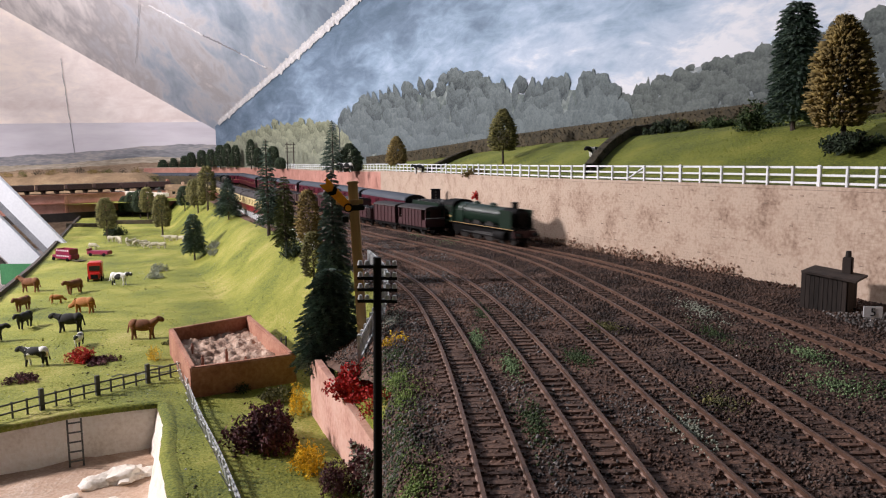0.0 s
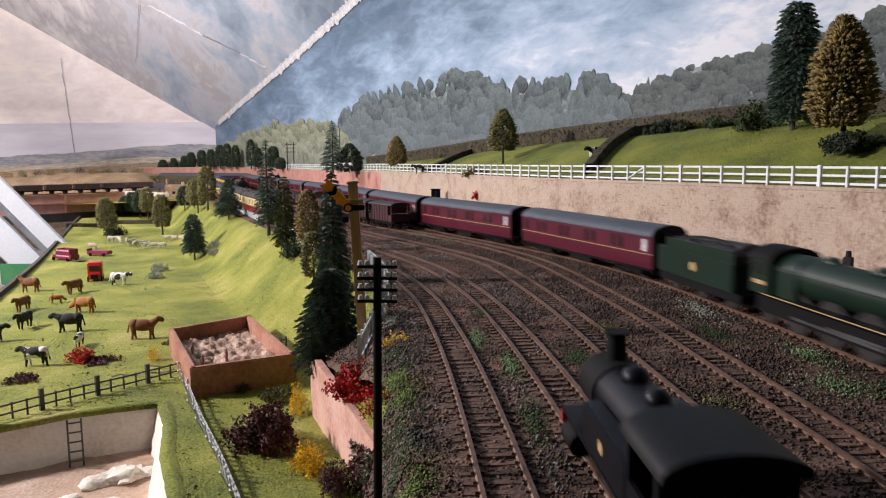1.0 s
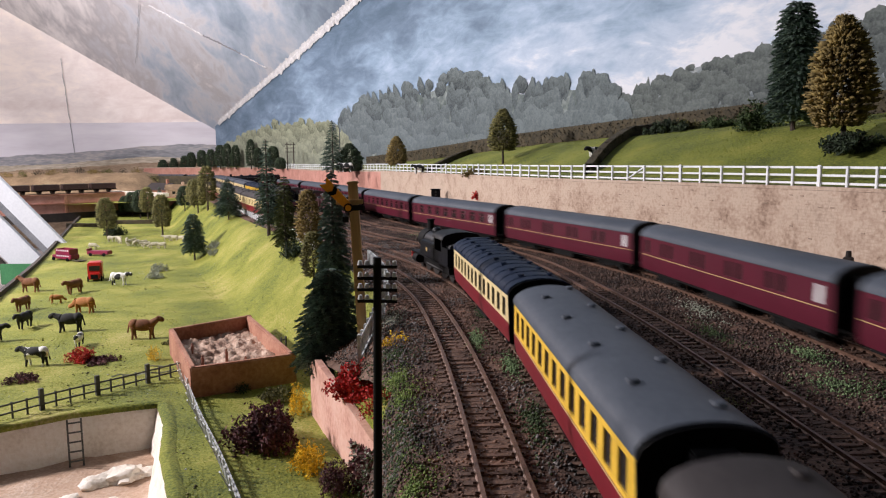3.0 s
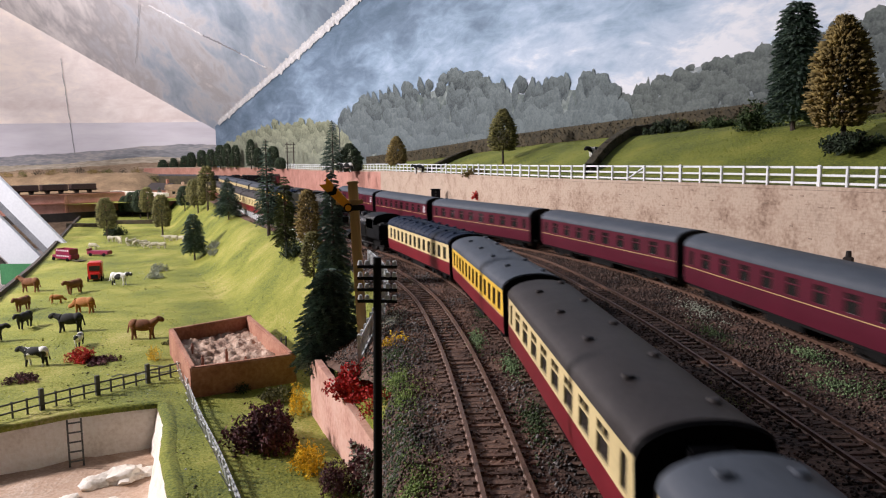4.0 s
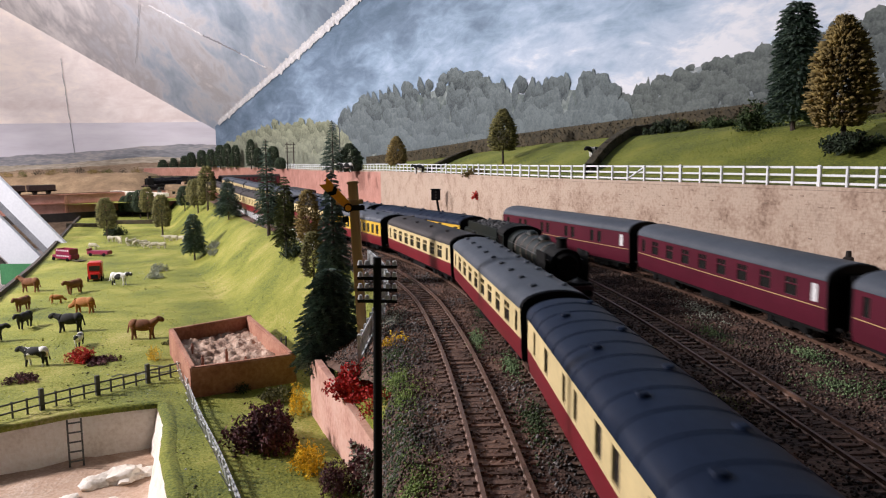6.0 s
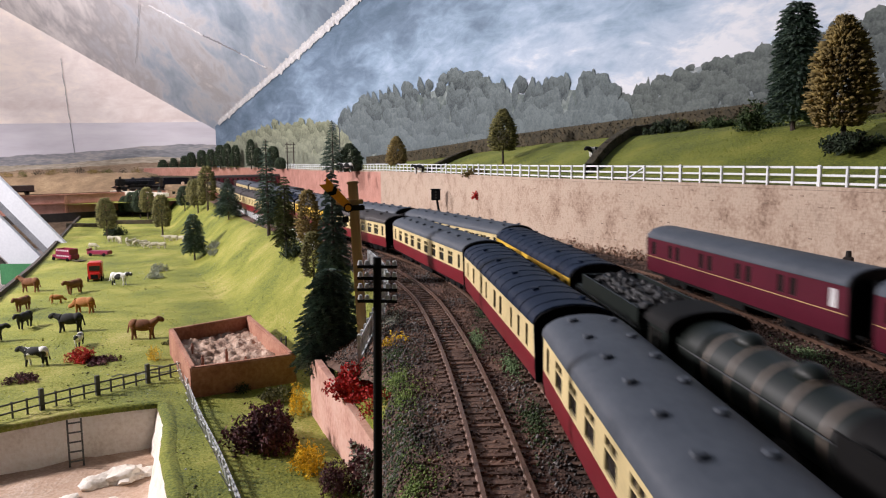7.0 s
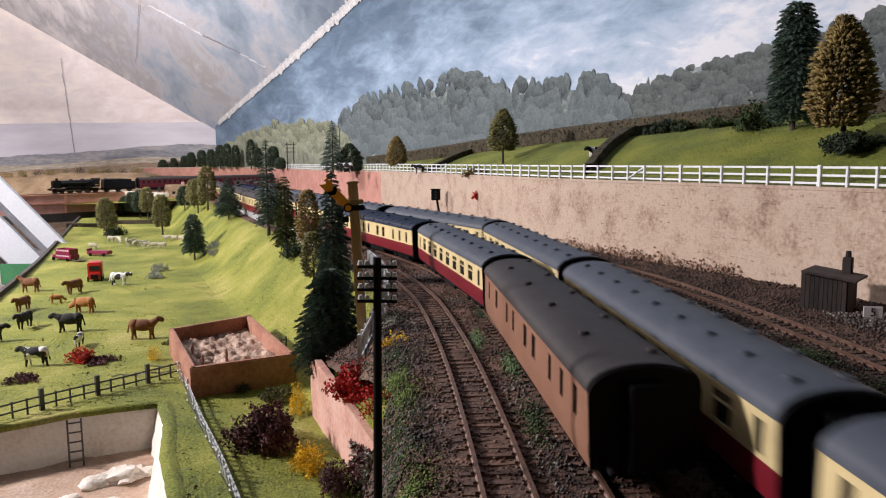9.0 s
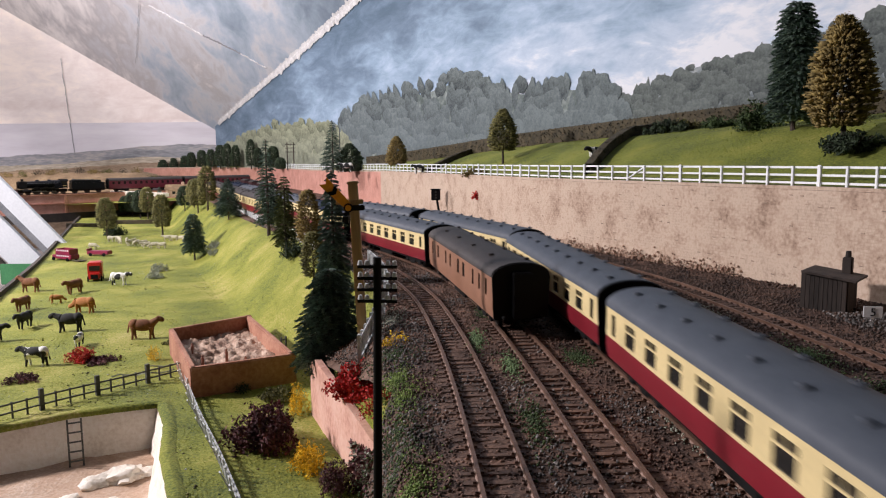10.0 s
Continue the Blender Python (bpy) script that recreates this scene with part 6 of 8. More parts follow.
def platelayers_hut():
    th = empty("platelayers_hut", pose(0.2810, 0.5270, -0.005, 0, 0, -42), label="tarred black plank hut with a chimney beside the track", category="hut")
    w, d, h = 0.0150, 0.0140, 0.0275
    for i in range(10):
        x = -w + 2 * w * i / 10
        part("plank", box(x, x + 2 * w / 10 - 0.0003, -d, -d + 0.0012, 0, h - 0.0006 - (x + w / 10) * 0.114, 0), M["shed"], th)
        part("plank", box(x, x + 2 * w / 10 - 0.0003, d - 0.0012, d, 0, h - 0.0006 - (x + w / 10) * 0.114, 0), M["shed"], th)
    for sx in (-1, 1):
        for i in range(6):
            y = -d + 0.0013 + (2 * d - 0.0026) * i / 6
            part("plank", box(sx * w - 0.0006, sx * w + 0.0006, y, y + (2 * d - 0.0026) / 6 - 0.0003, 0, h - 0.0008 - sx * w * 0.114), M["shed"], th)
    bm = box(-w - 0.0030, w + 0.0030, -d - 0.0030, d + 0.003, h - 0.0004, h + 0.0012)
    bmesh.ops.transform(bm, matrix=Matrix.Translation((0, 0, 0)) @ pose(0, 0, 0, 0, 6.5, 0), verts=bm.verts[:])
    part("roof", bm, M["shed"], th)
    ch = part("chimney", box(0.0062, 0.0126, 0.0062, 0.0122, 0, 0.0395, 0.0006), M["shed"], th)
    part("chimney_pot", cyl((0.0094, 0.0092, 0.0395), (0.0094, 0.0092, 0.0440), 0.0021, 0.0018, 10), M["shed"], ch)
    return th


platelayers_hut()


def distance_sign():
    th = empty("number_sign", pose(0.2835, 0.4760, -0.005, 0, 0, -12), label="small white sign with a black figure 5", category="sign")
    part("stake", box(-0.0006, 0.0006, -0.0002, 0.0006, 0, 0.0066), M["white"], th)
    part("board", box(-0.0058, 0.0058, -0.0012, -0.0002, 0.0065, 0.0140, 0.0002), M["white"], th)
    cu = bpy.data.curves.new("figure", "FONT")
    cu.body, cu.size, cu.extrude, cu.align_x = "5", 0.0075, 0.0001, "CENTER"
    cu.materials.append(M["black"])
    ob = new("figure", cu)
    ob.parent = th
    ob.matrix_basis = pose(0, -0.0014, 0.0076, 90, 0, 0)
    pl = [(0.268 + rng.uniform(0, 0.05), 0.482 + rng.normal(0, 0.014), -0.0035 + rng.uniform(0, 0.002)) for _ in range(500)]
    tagged(lumps("gravel_heap", pl, rng.uniform(0.0007, 0.0018, 500), M["stone_grey"]), "spill of pale grey stones beside the hut", "gravel", kind="stuff")
    return th


distance_sign()


# ---- the near field: walled sand yard, quarry, garden wall ----
def sand_yard():
    """A low terracotta-walled yard of sand; corner order: front, right, back, left."""
    c = [(-0.196, 0.551), (-0.122, 0.590), (-0.200, 0.744), (-0.262, 0.684)]
    th = empty("walled_yard", label="low terracotta-walled yard filled with pale sand", category="yard")
    hgt = 0.024
    for (ax, ay), (bx, by) in zip(c, c[1:] + c[:1]):
        a, b = Vector((ax, ay, MEADOW - 0.002)), Vector((bx, by, MEADOW - 0.002))
        m = Matrix.Translation(a) @ (b - a).to_track_quat("X", "Z").to_matrix().to_4x4()
        w = part("wall", box(0, (b - a).length, 0, 0.0050, 0, hgt + 0.002, 0.0010, m), M["terracotta"], th)
    cx, cy = sum(p[0] for p in c) / 4, sum(p[1] for p in c) / 4
    n, verts, faces = 48, [], []
    for j in range(n):
        for i in range(n):
            u, v = i / (n - 1), j / (n - 1)
            p = [(c[0][k] * (1 - u) + c[1][k] * u) * (1 - v) + (c[3][k] * (1 - u) + c[2][k] * u) * v for k in (0, 1)]
            p = [cx + (p[0] - cx) * 0.96, cy + (p[1] - cy) * 0.96]
            verts.append((p[0], p[1], MEADOW + 0.0105 + 0.0042 * noise.noise((p[0] * 80, p[1] * 80, 4)) + 0.0040 * noise.noise((p[0] * 210, p[1] * 210, 2))))
    for j in range(n - 1):
        for i in range(n - 1):
            faces.append((j * n + i, j * n + i + 1, (j + 1) * n + i + 1, (j + 1) * n + i))
    soup("sand", verts, faces, M["sand"], th, smooth=True)
    return th


sand_yard()


def ladder(m, h, w, label):
    th = empty("ladder", m, label=label, category="ladder")
    for sx in (-1, 1):
        part("stile", box(sx * w - 0.0006, sx * w + 0.0006, -0.0006, 0.0006, 0, h), M["fence_dark"], th)
    n = int(h / 0.0058)
    for i in range(n):
        z = h * (i + 0.6) / n
        part("rung", box(-w + 0.0006, w - 0.0006, -0.0005, 0.0005, z - 0.0005, z + 0.0005), M["fence_dark"], th)
    return th


ladder(pose(-0.2590, 0.494, MEADOW - 0.030, -5, 0, 25), 0.034, 0.0044, "dark wooden ladder against the quarry face")
ladder(pose(-0.143, 0.640, MEADOW, 0, 0, 60), 0.026, 0.003, "small dark ladder leaning in the sand yard")


def quarry():
    floor_z = MEADOW - 0.030
    pts = PIT
    verts = []
    th = tagged(empty("quarry"), "chalky open quarry pit with a sandy floor", "quarry")
    # faces of the pit
    rim = []
    for (ax, ay), (bx, by) in zip(pts, pts[1:] + pts[:1]):
        for k in range(8):
            rim.append((ax + (bx - ax) * k / 8, ay + (by - ay) * k / 8))
    cx, cy = -0.29, 0.36
    rows = []
    for k in range(7):
        f = k / 6
        row = []
        for i, (x, y) in enumerate(rim):
            d = math.hypot(x - cx, y - cy)
            out = 0.001 if k == 0 else 0.0
            wob = 0.003 * noise.noise((x * 90, y * 90, f * 4)) + (0.001 * k / 6)
            sc = (d + out - 0.012 * f + wob) / d
            row.append((cx + (x - cx) * sc, cy + (y - cy) * sc, MEADOW - 0.0006 - 0.0315 * f))
        rows.append(row)
    n = len(rim)
    verts = [v for r in rows for v in r]
    faces = [(j * n + i, j * n + (i + 1) % n, (j + 1) * n + (i + 1) % n, (j + 1) * n + i) for j in range(6) for i in range(n)]
    soup("face", verts, faces, M["chalk"], th, smooth=True)
    # turf rolled over the rim
    ring, rf = [], []
    for i, (x, y) in enumerate(rim):
        for k, sc in enumerate((0.992, 1.0, 1.04, 1.085)):
            w = sc + 0.006 * noise.noise((x * 130, y * 130, 7))
            px, py = cx + (x - cx) * w, cy + (y - cy) * w
            ring.append((px, py, float(meadow_z(px, py)) + (-0.0022, 0.0012, 0.0022, -0.0015)[k]))
    for i in range(n):
        for k in range(3):
            rf.append((4 * i + k, 4 * i + k + 1, 4 * ((i + 1) % n) + k + 1, 4 * ((i + 1) % n) + k))
    soup("turf_rim", ring, rf, M["grass"], th, smooth=True)
    # the floor
    verts, faces = [], []
    m = 36
    for j in range(m):
        for i in range(m):
            x, y = -0.43 + 0.31 * i / (m - 1), 0.20 + 0.36 * j / (m - 1)
            verts.append((x, y, floor_z + 0.0015 * noise.noise((x * 40, y * 40, 0)) + 0.0008 * noise.noise((x * 200, y * 200, 0))))
    for j in range(m - 1):
        for i in range(m - 1):
            a = j * m + i
            faces.append((a, a + 1, a + m + 1, a + m))
    soup("floor", verts, faces, M["quarry"], th, smooth=True)
    # tumbled rocks
    for x, y, r in ((-0.218, 0.475, 0.016), (-0.232, 0.465, 0.012), (-0.205, 0.482, 0.009), (-0.238, 0.44, 0.008), (-0.268, 0.425, 0.006), (-0.205, 0.43, 0.014), (-0.19, 0.415, 0.012), (-0.215, 0.405, 0.012)):
        bm = bmesh.new()
        bmesh.ops.create_icosphere(bm, subdivisions=3, radius=r * 0.82)
        for v in bm.verts:
            q = Vector(v.co)
            v.co = q * (1 + 0.5 * noise.noise(q * 130 + Vector((x * 99, 0, 0))) + 0.22 * noise.noise(q * 420 + Vector((y * 99, 0, 0))))
            v.co.z = max(-0.002, v.co.z * 0.45)
        ob = part("chalk_rock", bm, M["chalk"])
        ob.matrix_basis = pose(x, y, floor_z + 0.001, 0, 0, x * 5000)
        tagged(ob, "broken block of white chalk on the quarry floor", "rock", "quarry rocks")


quarry()


def garden_wall():
    """The curved-topped pink wing wall that holds the bank."""
    a, b = Vector((-0.096, 0.512, MEADOW - 0.004)), Vector((-0.030, 0.352, MEADOW - 0.004))
    m = Matrix.Translation(a) @ (b - a).to_track_quat("X", "Z").to_matrix().to_4x4()
    L = (b - a).length
    th = empty("wing_wall", label="pink plastered wing wall with a bowed top", category="wall")
    bm = bmesh.new()
    n = 20
    top = [0.050 - 0.012 * (i / n) ** 1.1 - 0.006 * max(0, 1 - i / n * 12) for i in range(n + 1)]
    prof = [(L * i / n, top[i]) for i in range(n + 1)]
    f = bm.faces.new([bm.verts.new((0, 0, 0))] + [bm.verts.new((x, 0, z)) for x, z in prof] + [bm.verts.new((L, 0, 0))])
    r = bmesh.ops.extrude_face_region(bm, geom=[f])
    bmesh.ops.translate(bm, vec=(0, 0.0045, 0), verts=[g for g in r["geom"] if isinstance(g, bmesh.types.BMVert)])
    bmesh.ops.recalc_face_normals(bm, faces=bm.faces[:])
    bmesh.ops.transform(bm, matrix=m, verts=bm.verts[:])
    part("slab", bm, M["pink_card"], th)
    pl = []
    for i in range(1500):
        u = (0.62 + 0.38 * math.sqrt(rng.uniform(0, 1))) * L
        z = 0.036 * rng.uniform(0, 1) ** (1.6 if i < 950 else 0.8) * (u / L)
        p = m @ Vector((u, -0.0006 - abs(rng.normal(0, 0.0012)), z + 0.003))
        pl.append(p)
    th2 = empty("creeper", label="faded plum and white creeper on the wing wall", category="plant")
    leaves("foliage", np.array([tuple(p) for p in pl[:950]]), 0.0022, M["plum_bush"], th2)
    leaves("blossom", np.array([tuple(p) for p in pl[950:]]), 0.0016, M["lichen"], th2)
    return th


garden_wall()
bush("bush", -0.116, 0.455, MEADOW, 0.019, 0.024, "plum_bush", "dark plum bush on the lawn before the wing wall", 420, 26)
bush("bush", -0.081, 0.416, MEADOW, 0.009, 0.015, "yellow_bush", "bright yellow flowering bush by the wing wall", 260)
bush("bush", -0.060, 0.388, MEADOW, 0.010, 0.016, "plum_bush", "dark plum bush by the wing wall", 260, 8)
bush("bush", -0.106, 0.515, MEADOW, 0.007, 0.020, "yellow_bush", "bright yellow flowering bush by the wing wall", 220)
bush("bush", -0.128, 0.545, MEADOW, 0.012, 0.008, "olive", "low yellow-green shrub against the yard's wall", 200, 10)
bush("bush", -0.160, 0.565, MEADOW, 0.006, 0.007, "dark_leaf", "small dark shrub against the yard's wall", 120, 4)
bush("bush", -0.050, 0.430, -0.034, 0.016, 0.017, "red_bush", "vivid red foam bush behind the wing wall", 460)
bush("bush", -0.034, 0.392, -0.034, 0.010, 0.016, "red_bush", "vivid red foam bush behind the wing wall", 220)
bush("bush", -0.029, 0.440, -0.012, 0.010, 0.012, "yellow_bush", "dull yellow bush beside the track", 180)
bush("bush", -0.268, 0.66, MEADOW, 0.006, 0.013, "yellow_bush", "small yellow bush at the yard's corner", 120)
bush("bush", -0.334, 0.658, MEADOW, 0.0105, 0.012, "red_bush", "bright red bush on the meadow", 260)
bush("bush", -0.315, 0.655, MEADOW, 0.014, 0.004, "plum_bush", "low dark scrub on the meadow", 160, 6)
bush("bush", -0.355, 0.600, MEADOW, 0.012, 0.005, "plum_bush", "low dark scrub on the meadow", 120, 8)
bush("bush", -0.270, 0.72, MEADOW, 0.010, 0.004, "olive", "low tuft of weeds on the meadow", 120)
for x, y, r in ((-0.40, 1.28, 0.012), (-0.39, 1.24, 0.010), (-0.47, 1.20, 0.013), (-0.45, 1.13, 0.011)):
    bush("bush", x, y, at_meadow(x, y), r, r * 0.9, "lichen", "pale lichen bush on the meadow", 160)
bush("bush", -0.80, 1.78, MEADOW, 0.024, 0.020, "dark_leaf", "dark round shrub under a tree", 200)
bush("bush", -0.185, 0.90, at_meadow(-0.185, 0.90), 0.016, 0.016, "dark_leaf", "dark shrub on the railway bank", 200)


# ---- animals, toys and figures on the meadow ----
def beast(x, y, turn, size, material, label, cat="cow", head_down=False):
    """A small cast animal: barrel body, neck, head, four legs and a tail."""
    th = empty(cat, pose(x, y, MEADOW, 0, 0, turn), label=label, category=cat)
    s = size
    bm = bmesh.new()
    bmesh.ops.create_uvsphere(bm, u_segments=14, v_segments=9, radius=1, matrix=Matrix.Translation((0, 0, 0.62 * s)) @ Matrix.Diagonal((0.54 * s, 0.23 * s, 0.265 * s, 1)))
    bmesh.ops.create_uvsphere(bm, u_segments=10, v_segments=7, radius=1, matrix=Matrix.Translation((-0.36 * s, 0, 0.68 * s)) @ Matrix.Diagonal((0.24 * s, 0.215 * s, 0.23 * s, 1)))
    part("body", bm, M[material], th, smooth=True)
    hz_ = 0.42 if head_down else (0.90 if cat == "horse" else 0.80)
    bm = cyl((0.40 * s, 0, 0.70 * s), (0.68 * s, 0, hz_ * s), 0.17 * s, 0.11 * s, 10)
    bmesh.ops.create_uvsphere(bm, u_segments=10, v_segments=7, radius=1, matrix=Matrix.Translation((0.76 * s, 0, (hz_ - 0.02) * s)) @ pose(0, 0, 0, 0, 28, 0) @ Matrix.Diagonal((0.20 * s, 0.10 * s, 0.12 * s, 1)))
    for sy in (-1, 1):
        add_cyl(bm, (0.66 * s, sy * 0.06 * s, (hz_ + 0.07) * s), (0.66 * s, sy * 0.15 * s, (hz_ + 0.10) * s), 0.035 * s, 0.01 * s, 6)
    part("head", bm, M[material], th, smooth=True)
    for lx in (-0.40, 0.36):
        for sy in (-1, 1):
            dx = 0.05 * s * (1 if sy > 0 else -1)
            bm = cyl((lx * s + dx, sy * 0.11 * s, 0), (lx * s, sy * 0.11 * s, 0.30 * s), 0.045 * s, 0.06 * s, 8)
            add_cyl(bm, (lx * s, sy * 0.11 * s, 0.28 * s), (lx * s, sy * 0.11 * s, 0.55 * s), 0.06 * s, 0.11 * s, 8)
            part("leg", bm, M[material], th)
    part("tail", cyl((-0.57 * s, 0, 0.74 * s), (-0.66 * s, 0, 0.30 * s), 0.025 * s, 0.035 * s, 6), M[material], th)
    return th


for x, y, turn, s, mt, lab, cat in (
        (-0.58, 1.017, 175, 0.0230, "cow_brown", "dark brown horse standing on the meadow", "horse"),
        (-0.510, 1.001, 250, 0.0225, "cow_brown", "brown cow seen end-on on the meadow", "cow"),
        (-0.433, 0.870, 172, 0.0225, "cow_tan", "tan cow grazing on the meadow", "cow"),
        (-0.500, 0.934, 20, 0.0130, "cow_tan", "small tan calf lying on the meadow", "calf"),
        (-0.518, 0.889, 260, 0.0200, "cow_brown", "grey-brown cow standing on the meadow", "cow"),
        (-0.464, 0.797, 265, 0.0200, "cow_black", "black cow facing down the meadow", "cow"),
        (-0.402, 0.774, 185, 0.0235, "cow_black", "black cow standing broadside on the meadow", "cow"),
        (-0.310, 0.741, 5, 0.0235, "cow_brown", "dark bay horse walking on the meadow", "horse"),
        (-0.362, 0.712, 280, 0.0150, "cow_pied", "small black-and-white pied calf", "calf"),
        (-0.368, 0.645, 178, 0.0200, "cow_pied", "black-and-white pied cow near the fence", "cow"),
        (-0.464, 0.737, 10, 0.0200, "cow_black", "black cow at the meadow's edge", "cow"),
        (-0.477, 1.067, 0, 0.0215, "cow_white", "white cow with black patches", "cow")):
    beast(x, y, turn, s, mt, lab, cat, head_down=mt in ("cow_tan",))
beast(0.203, 0.975, 205, 0.0210, "cow_white", "white cow with black patches behind the white fence").location.z = float(hill_z(0.203, 0.975)) - 0.004
beast(-0.045, 1.425, 215, 0.0200, "cow_pied", "black-and-white pied cow behind the white fence").location.z = float(hill_z(-0.045, 1.425))
beast(-0.225, 1.74, 190, 0.0240, "cow_pied", "black-and-white pied cow on the far hillside").location.z = float(hill_z(-0.225, 1.74))
for i in range(26):
    x, y = -0.735 + 0.30 * ((i * 0.618) % 1.0), 1.50 + 0.17 * ((i * 0.754) % 1.0)
    x -= 0.25 * (y - 1.56)
    tagged(beast(x, y, (i * 137) % 360, 0.0150, "sheep", "cream-white sheep in the meadow's flock", "sheep", head_down=i % 3 == 0), group="flock of sheep")


def toy_bus():
    th = empty("toy_bus", pose(-0.690, 1.335, MEADOW, 0, 0, -28), label="old crimson open-top toy bus on the meadow", category="bus")
    for z0, z1, x0, x1 in ((0.004, 0.0125, -0.022, 0.024), ):
        part("lower_deck", box(x0, x1, -0.009, 0.009, z0, z1, 0.001), M["bus_pink"], th)
    bm = bmesh.new()
    for sy in (-1, 1):
        add_box(bm, -0.018, 0.020, sy * 0.0086 - 0.0005, sy * 0.0086 + 0.0005, 0.0127, 0.0225)
    for sx in (-0.0185, 0.0195):
        add_box(bm, sx, sx + 0.001, -0.0086, 0.0086, 0.0127, 0.0225)
    part("upper_deck", bm, M["bus_pink"], th)
    part("bonnet", box(-0.034, -0.0221, -0.006, 0.006, 0.004, 0.0105, 0.001), M["bus_pink"], th)
    for i in range(6):
        x = -0.016 + i * 0.0062
        for z in (0.0085, 0.0185):
            part("window", box(x, x + 0.0036, -0.0094, -0.0090, z, z + 0.0024), M["insulator"], th)
    for x in (-0.026, 0.014):
        for sy in (-1, 1):
            part("wheel", cyl((x, sy * 0.0075, 0.0035), (x, sy * 0.0095, 0.0035), 0.0035, n=14), M["black"], th)
    part("tailboard", box(0.0245, 0.045, -0.008, 0.008, 0.0018, 0.0028), M["hedge"], th)
    return th


toy_bus()


def toy_van(x, y, turn, label):
    th = empty("toy_van", pose(x, y, MEADOW, 0, 0, turn), label=label, category="van")
    part("body", box(-0.014, 0.012, -0.010, 0.010, 0.004, 0.0285, 0.0015), M["bus_red"], th)
    part("bonnet", box(0.0121, 0.021, -0.008, 0.008, 0.004, 0.0135, 0.0012), M["bus_red"], th)
    part("windscreen", box(0.0121, 0.0126, -0.0075, 0.0075, 0.0160, 0.0235), M["pane"], th)
    part("radiator", box(0.0211, 0.0216, -0.005, 0.005, 0.005, 0.0115), M["soot"], th)
    for dx in (-0.009, 0.014):
        for sy in (-1, 1):
            part("wheel", cyl((dx, sy * 0.0085, 0.0042), (dx, sy * 0.0103, 0.0042), 0.0042, n=14), M["black"], th)
    return th


toy_van(-0.534, 1.115, -70, "bright red toy delivery van on the meadow")
low = empty("toy_trailer", pose(-0.66, 1.40, MEADOW, 0, 0, -8), label="low dark red toy trailer on the meadow", category="trailer")
part("bed", box(-0.022, 0.022, -0.008, 0.008, 0.003, 0.010, 0.001), M["bus_pink"], low)
part("board", box(-0.022, -0.020, -0.008, 0.008, 0.0102, 0.014), M["bus_pink"], low)
for sx in (-0.014, 0.014):
    part("wheel", cyl((sx, -0.0092, 0.0032), (sx, -0.0081, 0.0032), 0.0032, n=12), M["black"], low)


def figurine(x, y, z, h, label, turn=0):
    """A plain cast figure in one mesh."""
    bm = bmesh.new()
    add_cyl(bm, (0, -0.0006, 0), (0, -0.0006, h * 0.5), h * 0.05, h * 0.07, 8)
    add_cyl(bm, (0, 0.0006, 0), (0, 0.0006, h * 0.5), h * 0.05, h * 0.07, 8)
    add_cyl(bm, (0, 0, h * 0.48), (0, 0, h * 0.83), h * 0.09, h * 0.11, 8)
    bmesh.ops.create_uvsphere(bm, u_segments=8, v_segments=6, radius=h * 0.085, matrix=Matrix.Translation((0, 0, h * 0.92)))
    ob = part("figurine", bm, M["figure"])
    ob.matrix_basis = pose(x, y, z, 0, 0, turn)
    return tagged(ob, label, "figurine", "cast figures")


for x, y in ((-0.222, 0.632), (-0.186, 0.612), (-0.168, 0.605), (-0.20, 0.592)):
    figurine(x, y, MEADOW + 0.0105, 0.0125 if x < -0.18 else 0.008, "small painted cast figure standing in the sand", x * 4000)

# fallen branches on the grass by the field fence
for k, (x, y, a, l) in enumerate(((-0.280, 0.600, 20, 0.05), (-0.262, 0.625, 28, 0.045))):
    bm = bmesh.new()
    for i in range(8):
        add_cyl(bm, (l * i / 8, 0.002 * math.sin(i), 0.0012 + 0.001 * math.sin(i * 1.7)), (l * (i + 1) / 8, 0.002 * math.sin(i + 1), 0.0012 + 0.001 * math.sin((i + 1) * 1.7)), 0.0007, 0.0005, 5)
    ob = part("fallen_branch", bm, M["lichen"])
    ob.matrix_basis = pose(x, y, MEADOW + 0.0015, 0, 0, a)
    tagged(ob, "bleached fallen branch lying in the grass", "branch")


